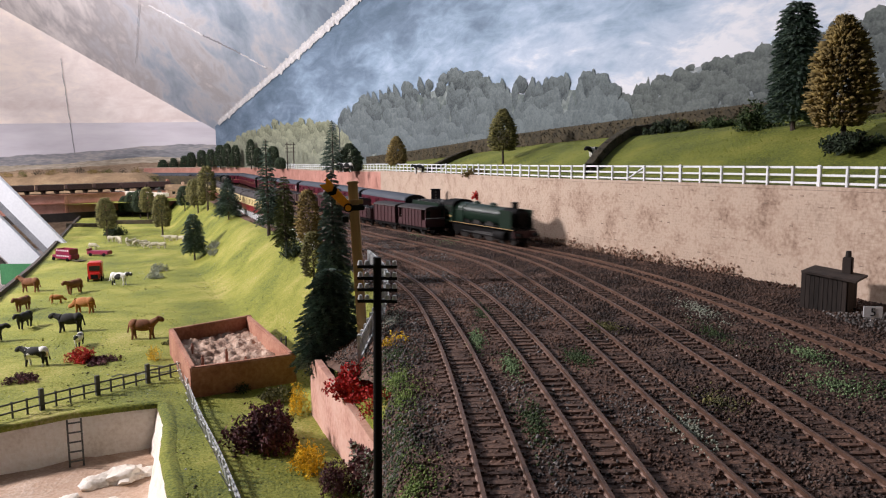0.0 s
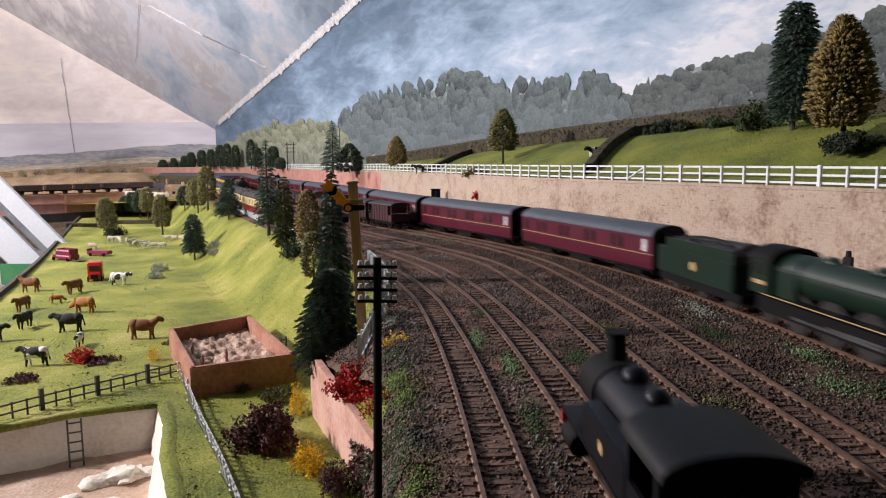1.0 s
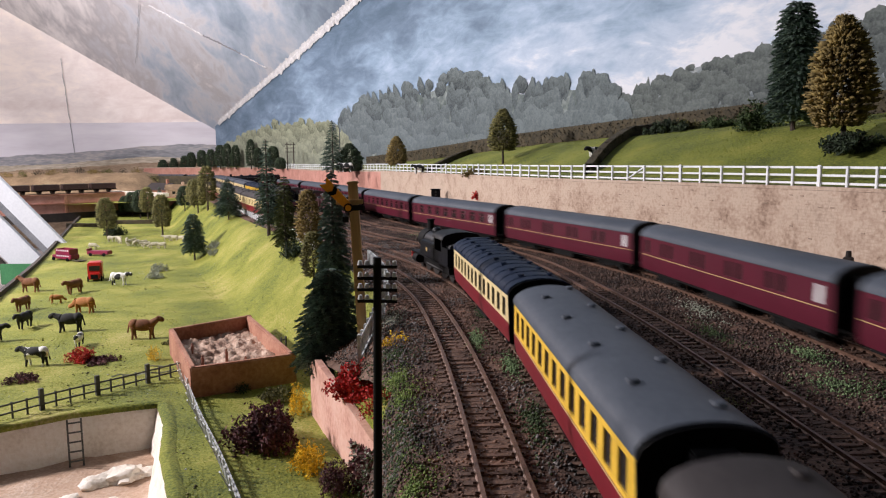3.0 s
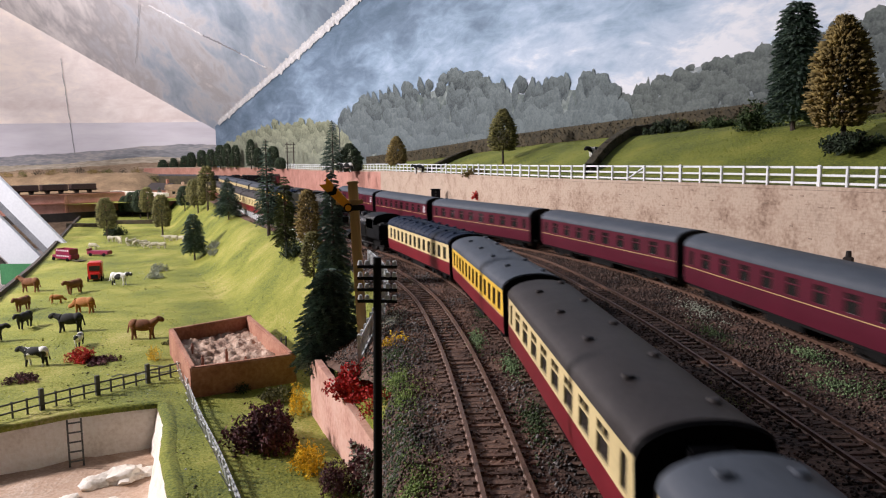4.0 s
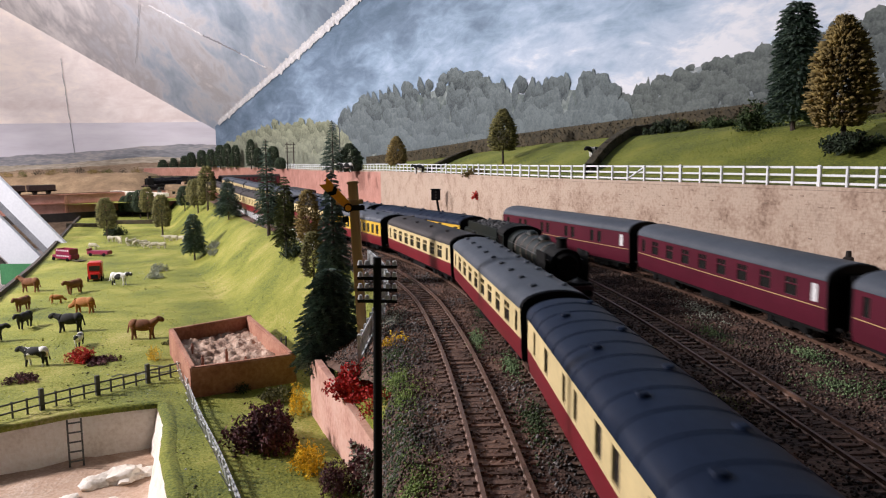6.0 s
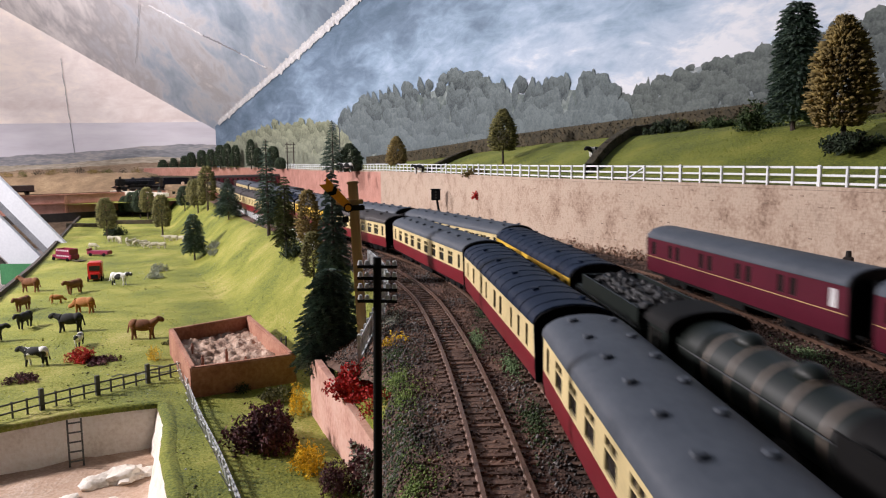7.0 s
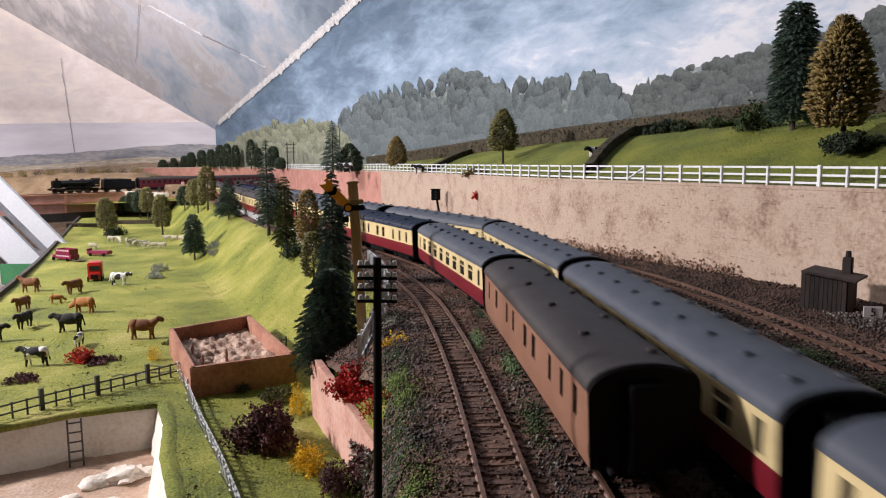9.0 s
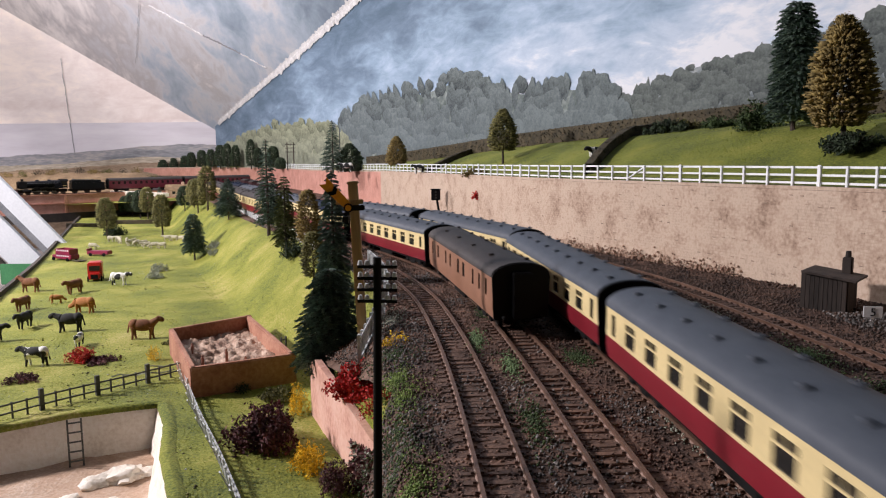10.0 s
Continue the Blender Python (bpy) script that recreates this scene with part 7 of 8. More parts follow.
# ---- far left: viaduct, goods yard buildings, the aisle ----
def viaduct():
    S, Q = VIADUCT
    verts, faces = [], []
    th = tagged(empty("viaduct"), "pink brick-papered viaduct wall carrying a far line", "viaduct")
    def band(name, z0, z1, off, material, s0, s1):
        bm = bmesh.new()
        prev = None
        for k in np.linspace(s0, s1, 40):
            p, d = on(VIADUCT, k)
            n = np.array([-d[1], d[0]])
            a, b = p + n * off, p + n * -0.03
            cur = [bm.verts.new((*q, z)) for q, z in ((a, z0), (a, z1), (b, z1), (b, z0))]
            if prev:
                for i in range(4):
                    bm.faces.new((prev[i], prev[(i + 1) % 4], cur[(i + 1) % 4], cur[i]))
            prev = cur
        bmesh.ops.recalc_face_normals(bm, faces=bm.faces[:])
        return part(name, bm, material, th)
    band("face", -0.058, -0.0035, 0.026, M["wall_far"], 0.45, 2.4)
    band("ledge", -0.030, -0.027, 0.029, M["terracotta"], 0.45, 2.4)
    band("parapet", -0.0033, 0.0, 0.028, M["terracotta"], 0.45, 2.4)
    band("footing", -0.085, -0.0582, 0.034, M["board"], 0.45, 2.4)
    for k in (0.84, 1.0, 1.2):
        p, d = on(VIADUCT, k)
        n = np.array([-d[1], d[0]])
        q = p + n * 0.027
        part("buttress", box(-0.005, 0.005, -0.003, 0.003, -0.0575, -0.006, 0, pose(q[0], q[1], 0, 0, 0, math.degrees(math.atan2(d[1], d[0])))), M["terracotta"], th)


viaduct()
far_track = empty("railway_track", label="far line of rail on the viaduct", category="track")


def far_rails():
    for side in (-1, 1):
        verts, faces = [], []
        ks = np.linspace(0, 3.0, 60)
        for k in ks:
            p, d = on(VIADUCT, k)
            q = p + np.array([d[1], -d[0]]) * side * 0.0085
            verts += [(q[0] - 0.0006, q[1], 0.0003), (q[0] + 0.0006, q[1], 0.0003), (q[0] + 0.0006, q[1], 0.0023), (q[0] - 0.0006, q[1], 0.0023)]
        for j in range(len(ks) - 1):
            for i in range(4):
                faces.append((4 * j + i, 4 * j + (i + 1) % 4, 4 * j + 4 + (i + 1) % 4, 4 * j + 4 + i))
        soup("rail", verts, faces, M["rail"], far_track)


far_rails()


def scrub_bank():
    """A low brown moor bank behind the viaduct, with scrub on its brow."""
    def fn(u, v):
        x = -1.02 - 2.2 * u
        y = 2.93 - 0.50 * (1 - v) + 0.03 * math.sin(x * 7)
        z = -0.03 + (0.090 + 0.010 * noise.noise((x * 4, 0, 0))) * float(smooth01(v / 0.55)) * float(smooth01((u + 0.02) / 0.06)) - 0.06 * float(smooth01((v - 0.8) / 0.2))
        return x, y - 0.75 * max(0.0, u - 0.25), z
    tagged(sheet("ground_moor", fn, np.linspace(0, 1, 70), np.linspace(0, 1, 14), M["moor"]), "brown moorland bank beyond the viaduct", kind="structure")
    for i in range(26):
        u = (i * 0.618) % 1.0 * 0.5
        v = 0.35 + 0.3 * ((i * 0.37) % 1.0)
        x, y, z = fn(u, v)
        bush("bush", x, y, z - 0.003, 0.012 + 0.012 * ((i * 0.29) % 1.0), 0.012 + 0.012 * ((i * 0.53) % 1.0), ("hedge", "olive", "autumn")[i % 3], "small brown scrub bush on the moor", 60)


scrub_bank()
for x, h, r in ((-1.17, 0.150, 0.024), (-1.22, 0.140, 0.022), (-1.27, 0.132, 0.026)):
    broadleaf(h, r, "dark tree before the end wall", "dark_leaf", 0.15, pose(x, 3.36, -0.032), clump=1.6, shape=0.85)


def small_house(x, y, z, turn, w, d, h, wall_m, roof_m, label):
    th = empty("house", pose(x, y, z, 0, 0, turn), label=label, category="house")
    part("wall", box(-w, w, -d, d, 0, h), M[wall_m], th)
    bm = extrude_profile([(-d - 0.004, h), (d + 0.004, h), (0, h + d * 0.75)], -w - 0.004, w + 0.004)
    rf = part("roof", bm, M[roof_m], th)
    part("chimney", box(w * 0.5 - 0.004, w * 0.5 + 0.004, -0.004, 0.004, h + d * 0.4, h + d * 1.1), M[wall_m], rf)
    for sx in (-0.5, 0.5):
        part("window", box(sx * w - 0.005, sx * w + 0.005, -d - 0.0006, -d, h * 0.35, h * 0.75), M["pane"], th)
    part("door", box(-0.005, 0.005, -d - 0.0008, -d, 0, h * 0.6), M["fence_dark"], th)
    return th


small_house(-0.87, 2.42, -0.014, 30, 0.034, 0.022, 0.022, "quarry", "moor", "small tan cottage with a thatched roof at the far end")
small_house(-0.98, 2.58, -0.052, -35, 0.06, 0.035, 0.05, "terracotta", "roof_brown", "far brick goods shed beside the viaduct line")
tagged(part("platform", box(-0.16, 0.16, -0.012, 0.012, 0, 0.012, 0.001, pose(-0.99, 2.395, -0.010, 0, 0, -38)), M["chalk"]), "pale low platform edge at the far end", "platform")
tagged(sheet("ground_far", lambda u, v: (-1.30 + 0.75 * u, 2.30 + 1.08 * v, MEADOW + 0.04 + 0.02 * u), np.linspace(0, 1, 12), np.linspace(0, 1, 12), M["grass"]), "rough far grass behind the meadow", kind="structure")


def aisle_boards():
    """White boards leaning in the aisle beyond the baseboard's edge."""
    for off, w, y, mt, label in ((0.0, 0.0185, 1.62, "white_board", "white painted board leaning in the aisle"), (-0.0285, 0.0090, 1.63, "grey_board", "grey batten between the white boards"),
                                 (-0.0700, 0.0310, 1.61, "white_board", "white painted board leaning in the aisle"), (-0.112, 0.008, 1.60, "board", "dark batten in the aisle")):
        m = pose(-0.910, y, -0.022, 0, 47.5, 0) @ pose(0, 0, off)
        tagged(part("leaning_board", box(-0.9, 0.14, -0.006, 0.006, -w, w, 0.001, m), M[mt]), label, "board")
    tagged(part("green_panel", box(-0.10, 0.03, -0.004, 0.004, -0.045, 0.0, 0.001, pose(-0.865, 1.585, -0.116)), M["green_board"]), "green painted panel in the aisle", "panel")


aisle_boards()


# ---- loose surface detail: stones, moss, turf ----
def ballast():
    n = 140000
    y = 0.16 + 1.15 * rng.uniform(0, 1, n) ** 1.35
    lo, hi = np.minimum(x_of(TRACKS["a"], y) - 0.030, shelf(y) + 0.002), x_of(WALL, y) - 0.001
    x = lo + (hi - lo) * rng.uniform(0, 1, n)
    keep = np.ones(n, bool)
    grey = np.zeros(n, bool)
    for key in "abcde":
        d = np.abs(x - x_of(TRACKS[key], y))
        keep &= ~((np.abs(d - 0.0085) < 0.0016))
        keep &= ~((d < 0.0148) & (rng.uniform(0, 1, n) < 0.45))
    patch = np.array([noise.noise((a * 22, b * 14, 6)) for a, b in zip(x, y)])
    grey = (patch > 0.05) & (rng.uniform(0, 1, n) < 0.55)
    z = -0.0034 + rng.uniform(0, 0.0012, n) + 0.0012 * np.maximum(0, patch) + shoulder(x, y)
    size = rng.uniform(0.00035, 0.0011, n) * np.interp(y, [0.2, 0.9], [1.0, 1.35])
    pl = np.stack([x, y, z], 1)
    # the share of darker stones rises from track b towards the wall
    dusky = keep & (rng.uniform(0, 1, n) < smooth01((x - x_of(TRACKS["b"], y) - 0.015) / 0.07))
    keep &= ~dusky
    tagged(lumps("ballast", pl[dusky], size[dusky] * 1.15, M["stone_dark"]), "dark loose ballast stones towards the wall", "ballast", kind="stuff")
    tagged(lumps("ballast", pl[keep & ~grey], size[keep & ~grey], M["stone"]), "rust-brown loose ballast stones between the tracks", "ballast", kind="stuff")
    tagged(lumps("ballast", pl[keep & grey], size[keep & grey], M["stone_grey"]), "ash-grey loose ballast stones between the tracks", "ballast", kind="stuff")


ballast()


def moss_patch(x, y, rx, ry, key, label, n=200, big=1.0):
    a, r = rng.uniform(0, 2 * np.pi, n), np.abs(rng.normal(0, 0.75, n))
    px, py = x + rx * r * np.cos(a) + rng.normal(0, rx * 0.2, n), y + ry * r * np.sin(a)
    pl = np.stack([px, py, -0.0032 + rng.uniform(0, 0.0018, n) + shoulder(px, py)], 1)
    tagged(lumps("moss_patch", pl, rng.uniform(0.0003, 0.0008, n) * big, M[key]), label, "moss", kind="stuff")


for x, y, rx, ry, key in ((-0.030, 1.045, 0.014, 0.035, "moss"), (0.010, 0.965, 0.020, 0.035, "moss"), (0.205, 0.40, 0.010, 0.026, "moss"), (0.190, 0.345, 0.016, 0.02, "moss"), (0.215, 0.33, 0.012, 0.02, "moss_dark"),
                          (0.020, 0.44, 0.004, 0.02, "moss"), (0.036, 0.385, 0.004, 0.02, "moss"), (0.028, 0.52, 0.004, 0.02, "moss_dark"), (0.038, 0.30, 0.005, 0.03, "moss_dark"), (0.075, 0.40, 0.006, 0.015, "moss_dark"),
                          (0.125, 0.325, 0.008, 0.012, "olive"), (0.17, 0.45, 0.008, 0.03, "moss_dark"), (0.185, 0.52, 0.01, 0.04, "lichen"), (0.10, 0.29, 0.006, 0.02, "lichen"), (0.105, 0.47, 0.008, 0.012, "olive")):
    moss_patch(x, y, rx, ry, key, "ragged patch of green scatter between the tracks", 750)
for x, y, rx, ry, key in ((-0.020, 0.335, 0.008, 0.022, "moss_bright"), (-0.024, 0.365, 0.007, 0.018, "moss_bright"), (-0.020, 0.275, 0.012, 0.025, "moss_dark"), (-0.012, 0.24, 0.010, 0.02, "moss_bright"), (-0.022, 0.305, 0.010, 0.02, "moss_dark"), (-0.03, 0.41, 0.012, 0.02, "moss_dark"), (-0.036, 0.50, 0.010, 0.03, "lichen")):
    moss_patch(x, y, rx, ry, key, "thick green moss at the trackside", 900, 0.85)

wallfoot = []
for y in rng.uniform(0.45, 1.3, 1500):
    x = float(x_of(WALL, y)) - abs(rng.normal(0, 0.006)) - 0.001
    wallfoot.append((x, y, -0.004 + abs(rng.normal(0, 0.0014))))
tagged(lumps("rubble", wallfoot, rng.uniform(0.0007, 0.0019, len(wallfoot)), M["stone"]), "dark rubble heaped along the wall's foot", "rubble", kind="stuff")
wallsand = []
for y in rng.uniform(0.66, 1.0, 900):
    x = float(x_of(WALL, y)) - abs(rng.normal(0, 0.003)) - 0.001
    wallsand.append((x, y, -0.002 + abs(rng.normal(0, 0.004))))
tagged(lumps("rubble", wallsand, rng.uniform(0.0006, 0.0020, len(wallsand)), M["sand"]), "fallen sandy plaster crumbs along the wall's foot", "rubble", kind="stuff")


def turf():
    n = 120000
    y = 0.24 + 1.9 * rng.uniform(0, 1, n) ** 1.7
    x0, x1 = x_of(EDGE, y) + 0.004, shelf(y) - np.where(y < 0.55, 0.012, 0.0)
    x = x0 + (x1 - x0) * rng.uniform(0, 1, n)
    keep = np.array([not in_poly(a, b, PIT) for a, b in zip(x, y)])
    yard = [(-0.196, 0.551), (-0.122, 0.590), (-0.200, 0.744), (-0.262, 0.684)]
    keep &= np.array([not in_poly(a, b, yard) for a, b in zip(x, y)])
    x, y = x[keep], y[keep]
    tagged(blades("turf", np.stack([x, y, meadow_z(x, y) - 0.0004], 1), 0.0011, 0.00035, M["blade"], lean=0.9), "short yellow-green turf fibres over the meadow", "grass", kind="stuff")
    n = 40000
    y = 0.45 + 1.5 * rng.uniform(0, 1, n) ** 1.3
    x = x_of(WALL, y) + 0.012 + 0.34 * rng.uniform(0, 1, n)
    tagged(blades("turf", np.stack([x, y, hill_z(x, y) - 0.0004], 1), 0.0013, 0.0004, M["hill_blade"], lean=0.9), "short green turf fibres over the hillside", "grass", kind="stuff")


turf()


def tufts():
    """Uneven weeds, moss and straw over the turf."""
    for key, n, size, label in (("moss_dark", 900, 0.0008, "scattered dark green weeds in the meadow"), ("olive", 1500, 0.0010, "scattered brown and olive weeds in the meadow"), ("lichen", 450, 0.0008, "pale straw crumbs in the meadow")):
        cx, cy = rng.uniform(0, 1, 40), 0.30 + 1.5 * rng.uniform(0, 1, 40) ** 1.5
        i = rng.integers(0, 40, n)
        y = np.clip(cy[i] + rng.normal(0, 0.025, n), 0.26, 2.1)
        x0, x1 = x_of(EDGE, y) + 0.006, x_of(TRACKS["a"], y) - 0.05
        x = np.clip(x0 + (x1 - x0) * cx[i] + rng.normal(0, 0.018, n), x0, x1)
        keep = np.array([not in_poly(a, b, PIT) and not in_poly(a, b, [(-0.196, 0.551), (-0.122, 0.590), (-0.200, 0.744), (-0.262, 0.684)]) for a, b in zip(x, y)])
        pl = np.stack([x, y, meadow_z(x, y)], 1)[keep]
        tagged(lumps("weeds", pl, rng.uniform(0.5, 1.4, len(pl)) * size, M[key], None, 0.7), label, "weeds", kind="stuff")


tufts()


def wall_marks():
    """Rows of short dark joints that show through the wall's render."""
    bm = box(-0.0016, 0.0016, -0.0003, 0.0003, -0.0004, 0.0004)
    me = bpy.data.meshes.new("brick_joint")
    bm.to_mesh(me)
    bm.free()
    me.materials.append(M["mark"])
    S, Q = WALL
    n = 0
    for row in range(9):
        z = 0.006 + row * 0.0086
        s = float(np.interp(0.44, Q[:, 1], S)) + 0.006 * (row % 2)
        while s < float(np.interp(1.0, Q[:, 1], S)):
            if rng.uniform(0, 1) < 0.22 * (1.25 - 0.4 * row / 8) and n < 290:
                p, d = on(WALL, s)
                q = p + np.array([-d[1], d[0]]) * 0.0002
                ob = new("brick_joint", me)
                ob.parent = wall
                ob.matrix_basis = pose(q[0], q[1], z + float(rng.normal(0, 0.0004)), 0, 0, math.degrees(math.atan2(d[1], d[0])))
                n += 1
            s += 0.0118 + float(rng.normal(0, 0.0015))


wall_marks()


# ---- sleepers, last: those nearest are pieces of their own ----
def lay_sleepers():
    for key, ln in TRACKS.items():
        S, Q = ln
        th = TRACK_THINGS[key]
        rest = bmesh.new()
        k = float(np.interp(-0.6, Q[:, 1], S))
        end = float(np.interp(2.3, Q[:, 1], S))
        while k < end:
            p, d = on(ln, k)
            m = pose(p[0], p[1], 0, 0, 0, math.degrees(math.atan2(d[1], d[0])) - 90 + float(rng.normal(0, 1.2)))
            if 0.18 < p[1] < 1.15:
                ob = new("sleeper", SLEEPER)
                ob.parent = th
                ob.matrix_basis = m
            else:
                add_box(rest, -0.0148, 0.0148, -0.0017, 0.0017, -0.0052, -0.0022, m)
            k += 0.0078
        tagged(part("far_sleeper", rest, M["sleeper"], th), kind="stuff")


lay_sleepers()


# ---- trains ----
def pull(vehicle, ln, dist, heading, reach, times, z=0.0):
    """Key a vehicle along a line: dist(t) is the length at its middle; heading 1 faces along the line."""
    rows = []
    for t in times:
        s = dist(t)
        a, _ = along(ln, s - reach)
        b, _ = along(ln, s + reach)
        d = (b - a) * heading
        c = (a + b) / 2
        rows.append((t, pose(c[0], c[1], z, 0, 0, math.degrees(math.atan2(d[1], d[0])))))
    walk(vehicle, rows)


def along(ln, s):
    S, Q = ln
    if s < 0:
        d = (Q[1] - Q[0]) / np.linalg.norm(Q[1] - Q[0])
        return Q[0] + d * s, d
    if s > S[-1]:
        d = (Q[-1] - Q[-2]) / np.linalg.norm(Q[-1] - Q[-2])
        return Q[-1] + d * (s - S[-1]), d
    return on(ln, s)


def glide(knots):
    t, s = zip(*knots)
    return lambda v: float(np.interp(v, t, s))


EXPRESS = glide([(0, 4.425), (0.2, 4.304), (0.4, 4.195), (0.6, 4.083), (0.8, 3.962), (1, 3.828), (1.2, 3.697), (1.5, 3.516), (1.8, 3.314), (2.0, 3.187), (2.4, 2.91), (2.7, 2.711),
                 (3.2, 2.36), (3.8, 1.983), (4.5, 1.617), (5, 1.424), (5.7, 1.22), (6.3, 1.065), (6.8, 0.929), (7.2, 0.775), (7.5, 0.652), (8, 0.43), (10, -0.40)])
LOCAL = glide([(0, 3.06), (1.0, 3.322), (1.5, 3.448), (2, 3.574), (2.7, 3.735), (3.8, 3.99), (4.5, 4.152), (5, 4.262), (5.7, 4.412), (6.8, 4.650), (7.5, 4.798), (8, 4.902), (9, 5.122), (10, 5.345)])
RETURN = glide([(0, 6.15), (5.5, 4.19), (5.7, 4.105), (7.2, 3.562), (7.5, 3.460), (8.0, 3.263), (8.5, 3.063), (9.0, 2.865), (9.6, 2.642), (10, 2.498)])
GOODS = lambda t: 4.247 + 0.105 * t
FAR_GOODS = lambda t: 0.50 + 0.060 * t
FAR_TRAIN = lambda t: 0.735 + 0.096 * (t - 7.5)
STEPS = [i * 0.2 for i in range(51)]
COARSE = [i * 0.5 for i in range(21)]

W_MAROON = [(0.045, 0.006)] + [(0.13 + 0.105 * i, 0.0115) for i in range(8)] + [(0.955, 0.006)]
W_MAROON_B = [(0.05, 0.006), (0.19, 0.006), (0.24, 0.006), (0.38, 0.006), (0.43, 0.006), (0.58, 0.006), (0.63, 0.006), (0.78, 0.006), (0.83, 0.006), (0.95, 0.007)]
W_MK1 = [(0.045, 0.0055)] + [(0.14 + 0.103 * i, 0.0125) for i in range(8)] + [(0.955, 0.0055)]
W_COMP = [(0.06 + 0.0735 * i, 0.0080) for i in range(13)]
W_VAN = [(0.07, 0.005), (0.15, 0.005), (0.23, 0.005), (0.36, 0.0075), (0.44, 0.0075), (0.57, 0.005), (0.65, 0.005), (0.80, 0.0075), (0.92, 0.005)]


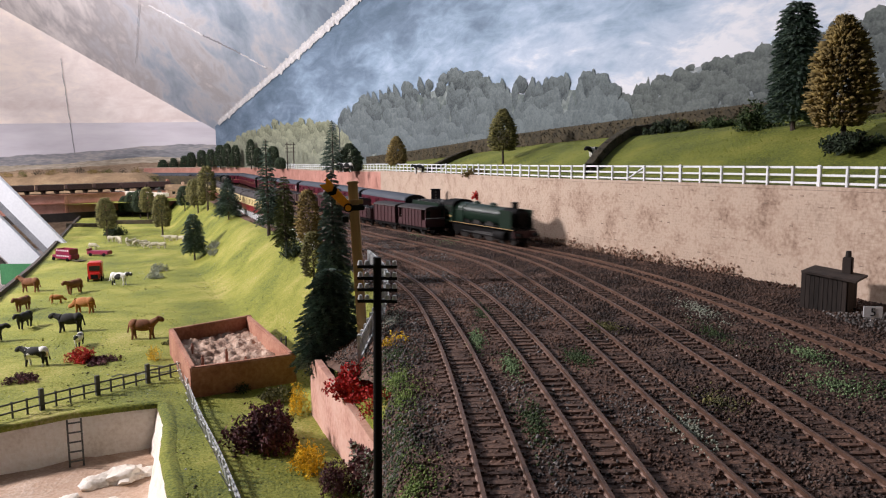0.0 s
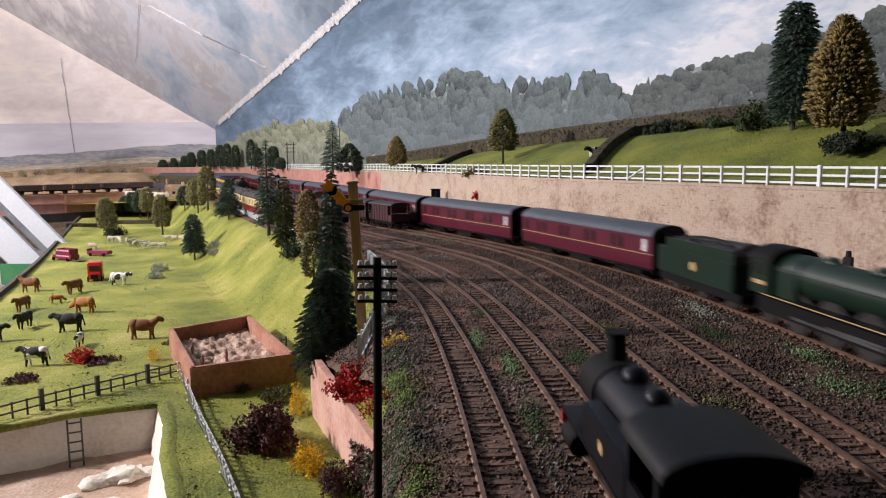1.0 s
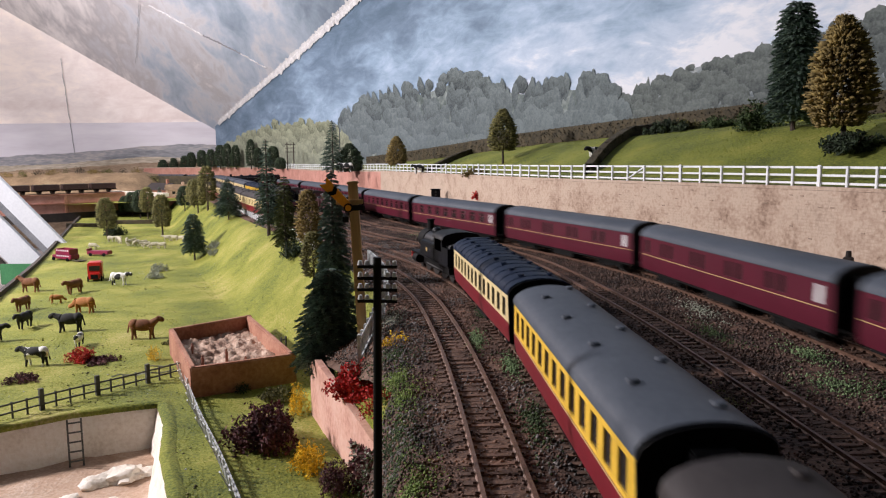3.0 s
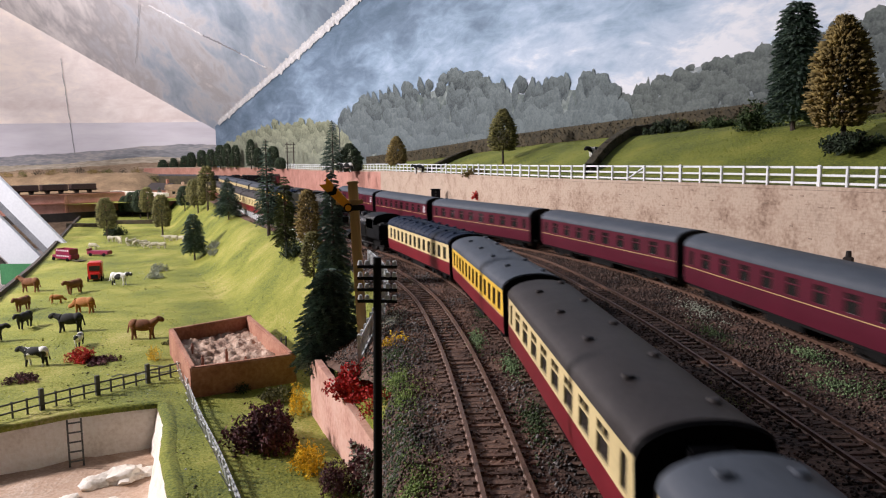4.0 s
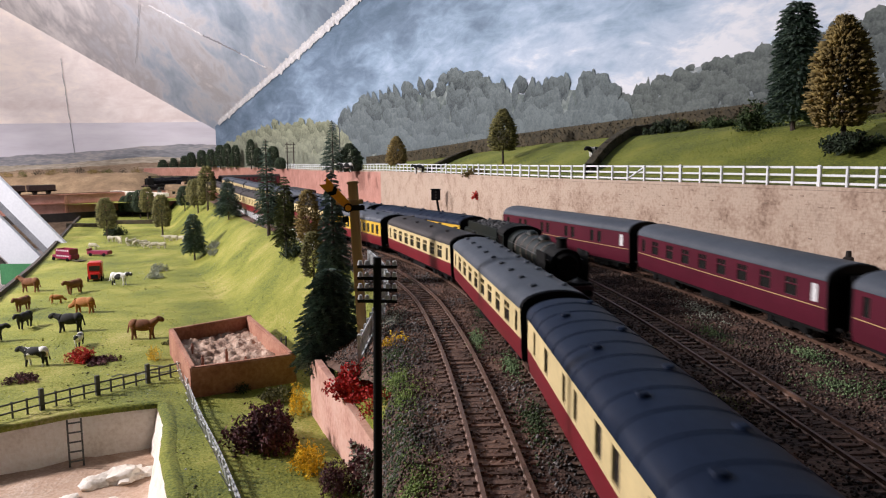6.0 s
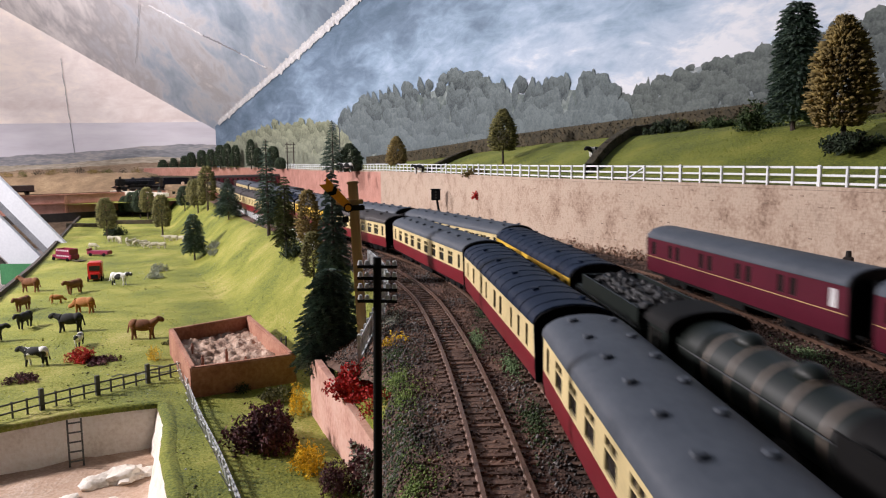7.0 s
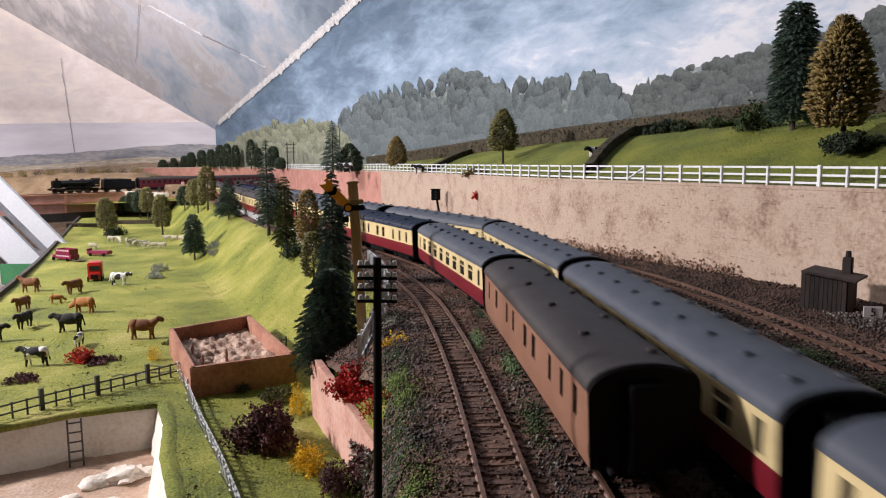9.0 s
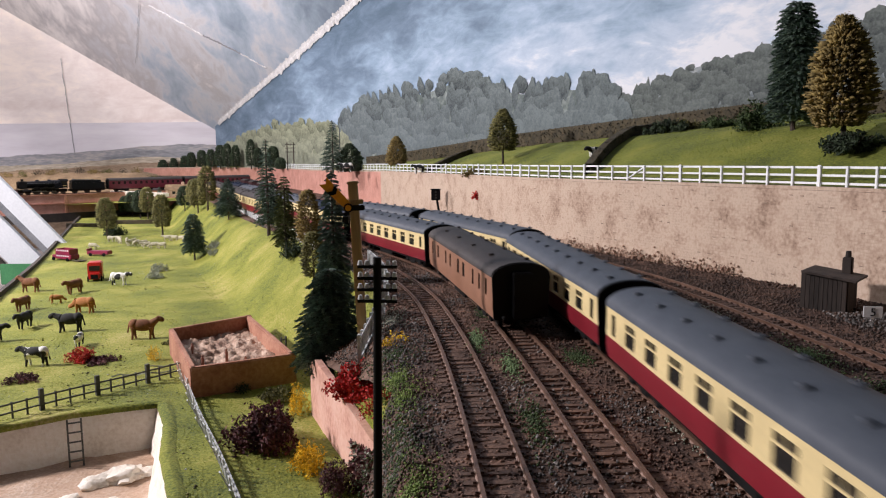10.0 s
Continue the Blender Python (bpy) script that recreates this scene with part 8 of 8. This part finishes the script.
def motions():
    # the maroon express towards the camera beside the wall
    e = TRACKS["e"]
    eng = engine(M["loco_green"], "lined dark green express steam engine", bands=False)
    eng.scale = (1.24, 1.06, 1.10)
    pull(eng, e, lambda t: EXPRESS(t) - 0.128 - 0.100, -1, 0.045, STEPS)
    td = tender(M["loco_green"])
    td.scale = (1.16, 1.06, 1.06)
    pull(td, e, lambda t: EXPRESS(t) - 0.066, -1, 0.035, STEPS)
    for k in range(11):
        c = coach(0.250, M["maroon"], M["maroon"], M["roof_grey"], "maroon corridor coach with a grey roof and yellow lining", W_MAROON_B if k < 6 or k == 10 else W_MAROON, vents="none", white_end=1 if k not in (7, 8) else 0, split=0.47)
        c.scale = (1.0, 1.0, 1.09)
        pull(c, e, lambda t, k=k: EXPRESS(t) + 0.2727 * (k + 0.5), 1, 0.088, STEPS)
    # the local train going away
    b = TRACKS["b"]
    tank = tank_engine()
    tank.scale = (1.10, 1.04, 0.97)
    pull(tank, b, lambda t: LOCAL(t) + 0.084, 1, 0.035, STEPS)
    at = 0.0
    for pitch, lower, upper, roof, wins, ribs, vents, label in (
            (0.225, "crimson", "cream", "roof_blue", W_COMP, True, "two", "crimson and cream coach with a ribbed blue-black roof"),
            (0.215, "crimson", "yellow", "roof_grey", W_COMP, False, "one", "crimson and custard-yellow coach with a stained grey roof"),
            (0.230, "crimson", "cream", "roof_brown", W_MK1, False, "one", "crimson and cream coach with a sooty brown-grey roof"),
            (0.262, "crimson", "cream", "roof_grey", W_MK1, False, "two", "crimson and cream coach with a clean grey roof"),
            (0.250, "crimson", "cream", "roof_blue", W_VAN, True, "one", "crimson and cream brake coach with a dark ribbed roof"),
            (0.262, "crimson", "cream", "roof_grey", W_MK1, False, "two", "crimson and cream coach with a clean grey roof"),
            (0.262, "brown", "brown", "roof_brown", W_VAN, False, "one", "faded brown full brake coach with black ends")):
        c = coach(pitch - 0.020, M[lower], M[upper], M[roof], label, wins, ribs=ribs, vents=vents, lining=lower == "crimson" and upper == "yellow", split=0.42)
        mid = at + pitch / 2
        pull(c, b, lambda t, m=mid: LOCAL(t) - m, 1, pitch / 2 - 0.042, STEPS)
        at += pitch
    # the returning express towards the camera
    c3 = TRACKS["c"]
    eng = engine(M["loco_dark"], "grimy dark green steam engine with boiler bands", lined=False)
    eng.scale = (1.12, 1.06, 1.06)
    pull(eng, c3, lambda t: RETURN(t) - 0.122 - 0.084, -1, 0.045, STEPS)
    td = tender(M["loco_dark"], False)
    td.scale = (1.10, 1.06, 1.06)
    pull(td, c3, lambda t: RETURN(t) - 0.062, -1, 0.035, STEPS)
    for k in range(7):
        upper, roof = ("yellow", "roof_blue") if k == 0 else ("cream", "roof_grey")
        label = "crimson and custard-yellow coach with a ribbed dark blue roof" if k == 0 else "crimson and cream corridor coach with a grey vented roof"
        c = coach(0.2300 if k == 0 else 0.2550, M["crimson"], M[upper], M[roof], label, W_MK1, ribs=k == 0, vents="one" if k == 0 else "two", lining=False, split=0.42)
        pull(c, c3, lambda t, k=k: RETURN(t) + (0.125 if k == 0 else 0.250 + 0.275 * (k - 0.5)), -1, 0.078 if k == 0 else 0.090, STEPS)
    # the goods train's tail going away
    d = TRACKS["d"]
    at = 0.0
    for kind, L, key, label in (("brake", 0.082, "freight", "brown goods brake van with open verandas"), ("van", 0.074, "freight", "brown covered goods van"), ("open", 0.074, "freight", "brown open wagon loaded with coal"),
                                ("van", 0.074, "freight", "brown covered goods van"), ("open", 0.074, "wagon_dark", "dark open wagon loaded with coal"), ("van", 0.074, "freight", "brown covered goods van")) + (("open", 0.074, "wagon_dark", "dark open wagon loaded with coal"),) * 7:
        w = wagon(L, M[key], kind, label)
        pull(w, d, lambda t, m=at + L / 2: GOODS(t) + m, -1, 0.02, COARSE)
        at += L + 0.010
    # coaches standing on the near line
    a = TRACKS["a"]
    S, Q = a
    s0 = float(np.interp(1.26, Q[:, 1], S))
    for k in range(4):
        c = coach(0.232, M["crimson"], M["cream"], M["roof_brown"], "crimson and cream coach standing behind the white fence", W_COMP, vents="one", lining=False, split=0.45, far=True)
        pull(c, a, lambda t, k=k: s0 + 0.242 * (k + 0.5), 1, 0.078, (0.0, 10.0))
    # far trains over the viaduct
    for k in range(9):
        w = wagon(0.074, M["wagon_dark"], "open", "dark open mineral wagon on the far viaduct")
        pull(w, VIADUCT, lambda t, m=0.042 + 0.084 * k: FAR_GOODS(t) + m, 1, 0.02, COARSE, 0.0024)
    eng = engine(M["loco_black"], "black steam engine crossing the far viaduct", lined=False, bands=False)
    pull(eng, VIADUCT, lambda t: FAR_TRAIN(t) - 0.075, 1, 0.04, COARSE, 0.0024)
    td = tender(M["loco_black"], False)
    pull(td, VIADUCT, lambda t: FAR_TRAIN(t) - 0.205, 1, 0.03, COARSE, 0.0024)
    for k in range(2):
        c = coach(0.24, M["maroon"], M["maroon"], M["roof_brown"], "dark maroon coach on the far viaduct", W_COMP, vents="none", lining=False, far=True)
        pull(c, VIADUCT, lambda t, k=k: FAR_TRAIN(t) - 0.265 - 0.25 * (k + 0.5), 1, 0.08, COARSE, 0.0024)


motions()
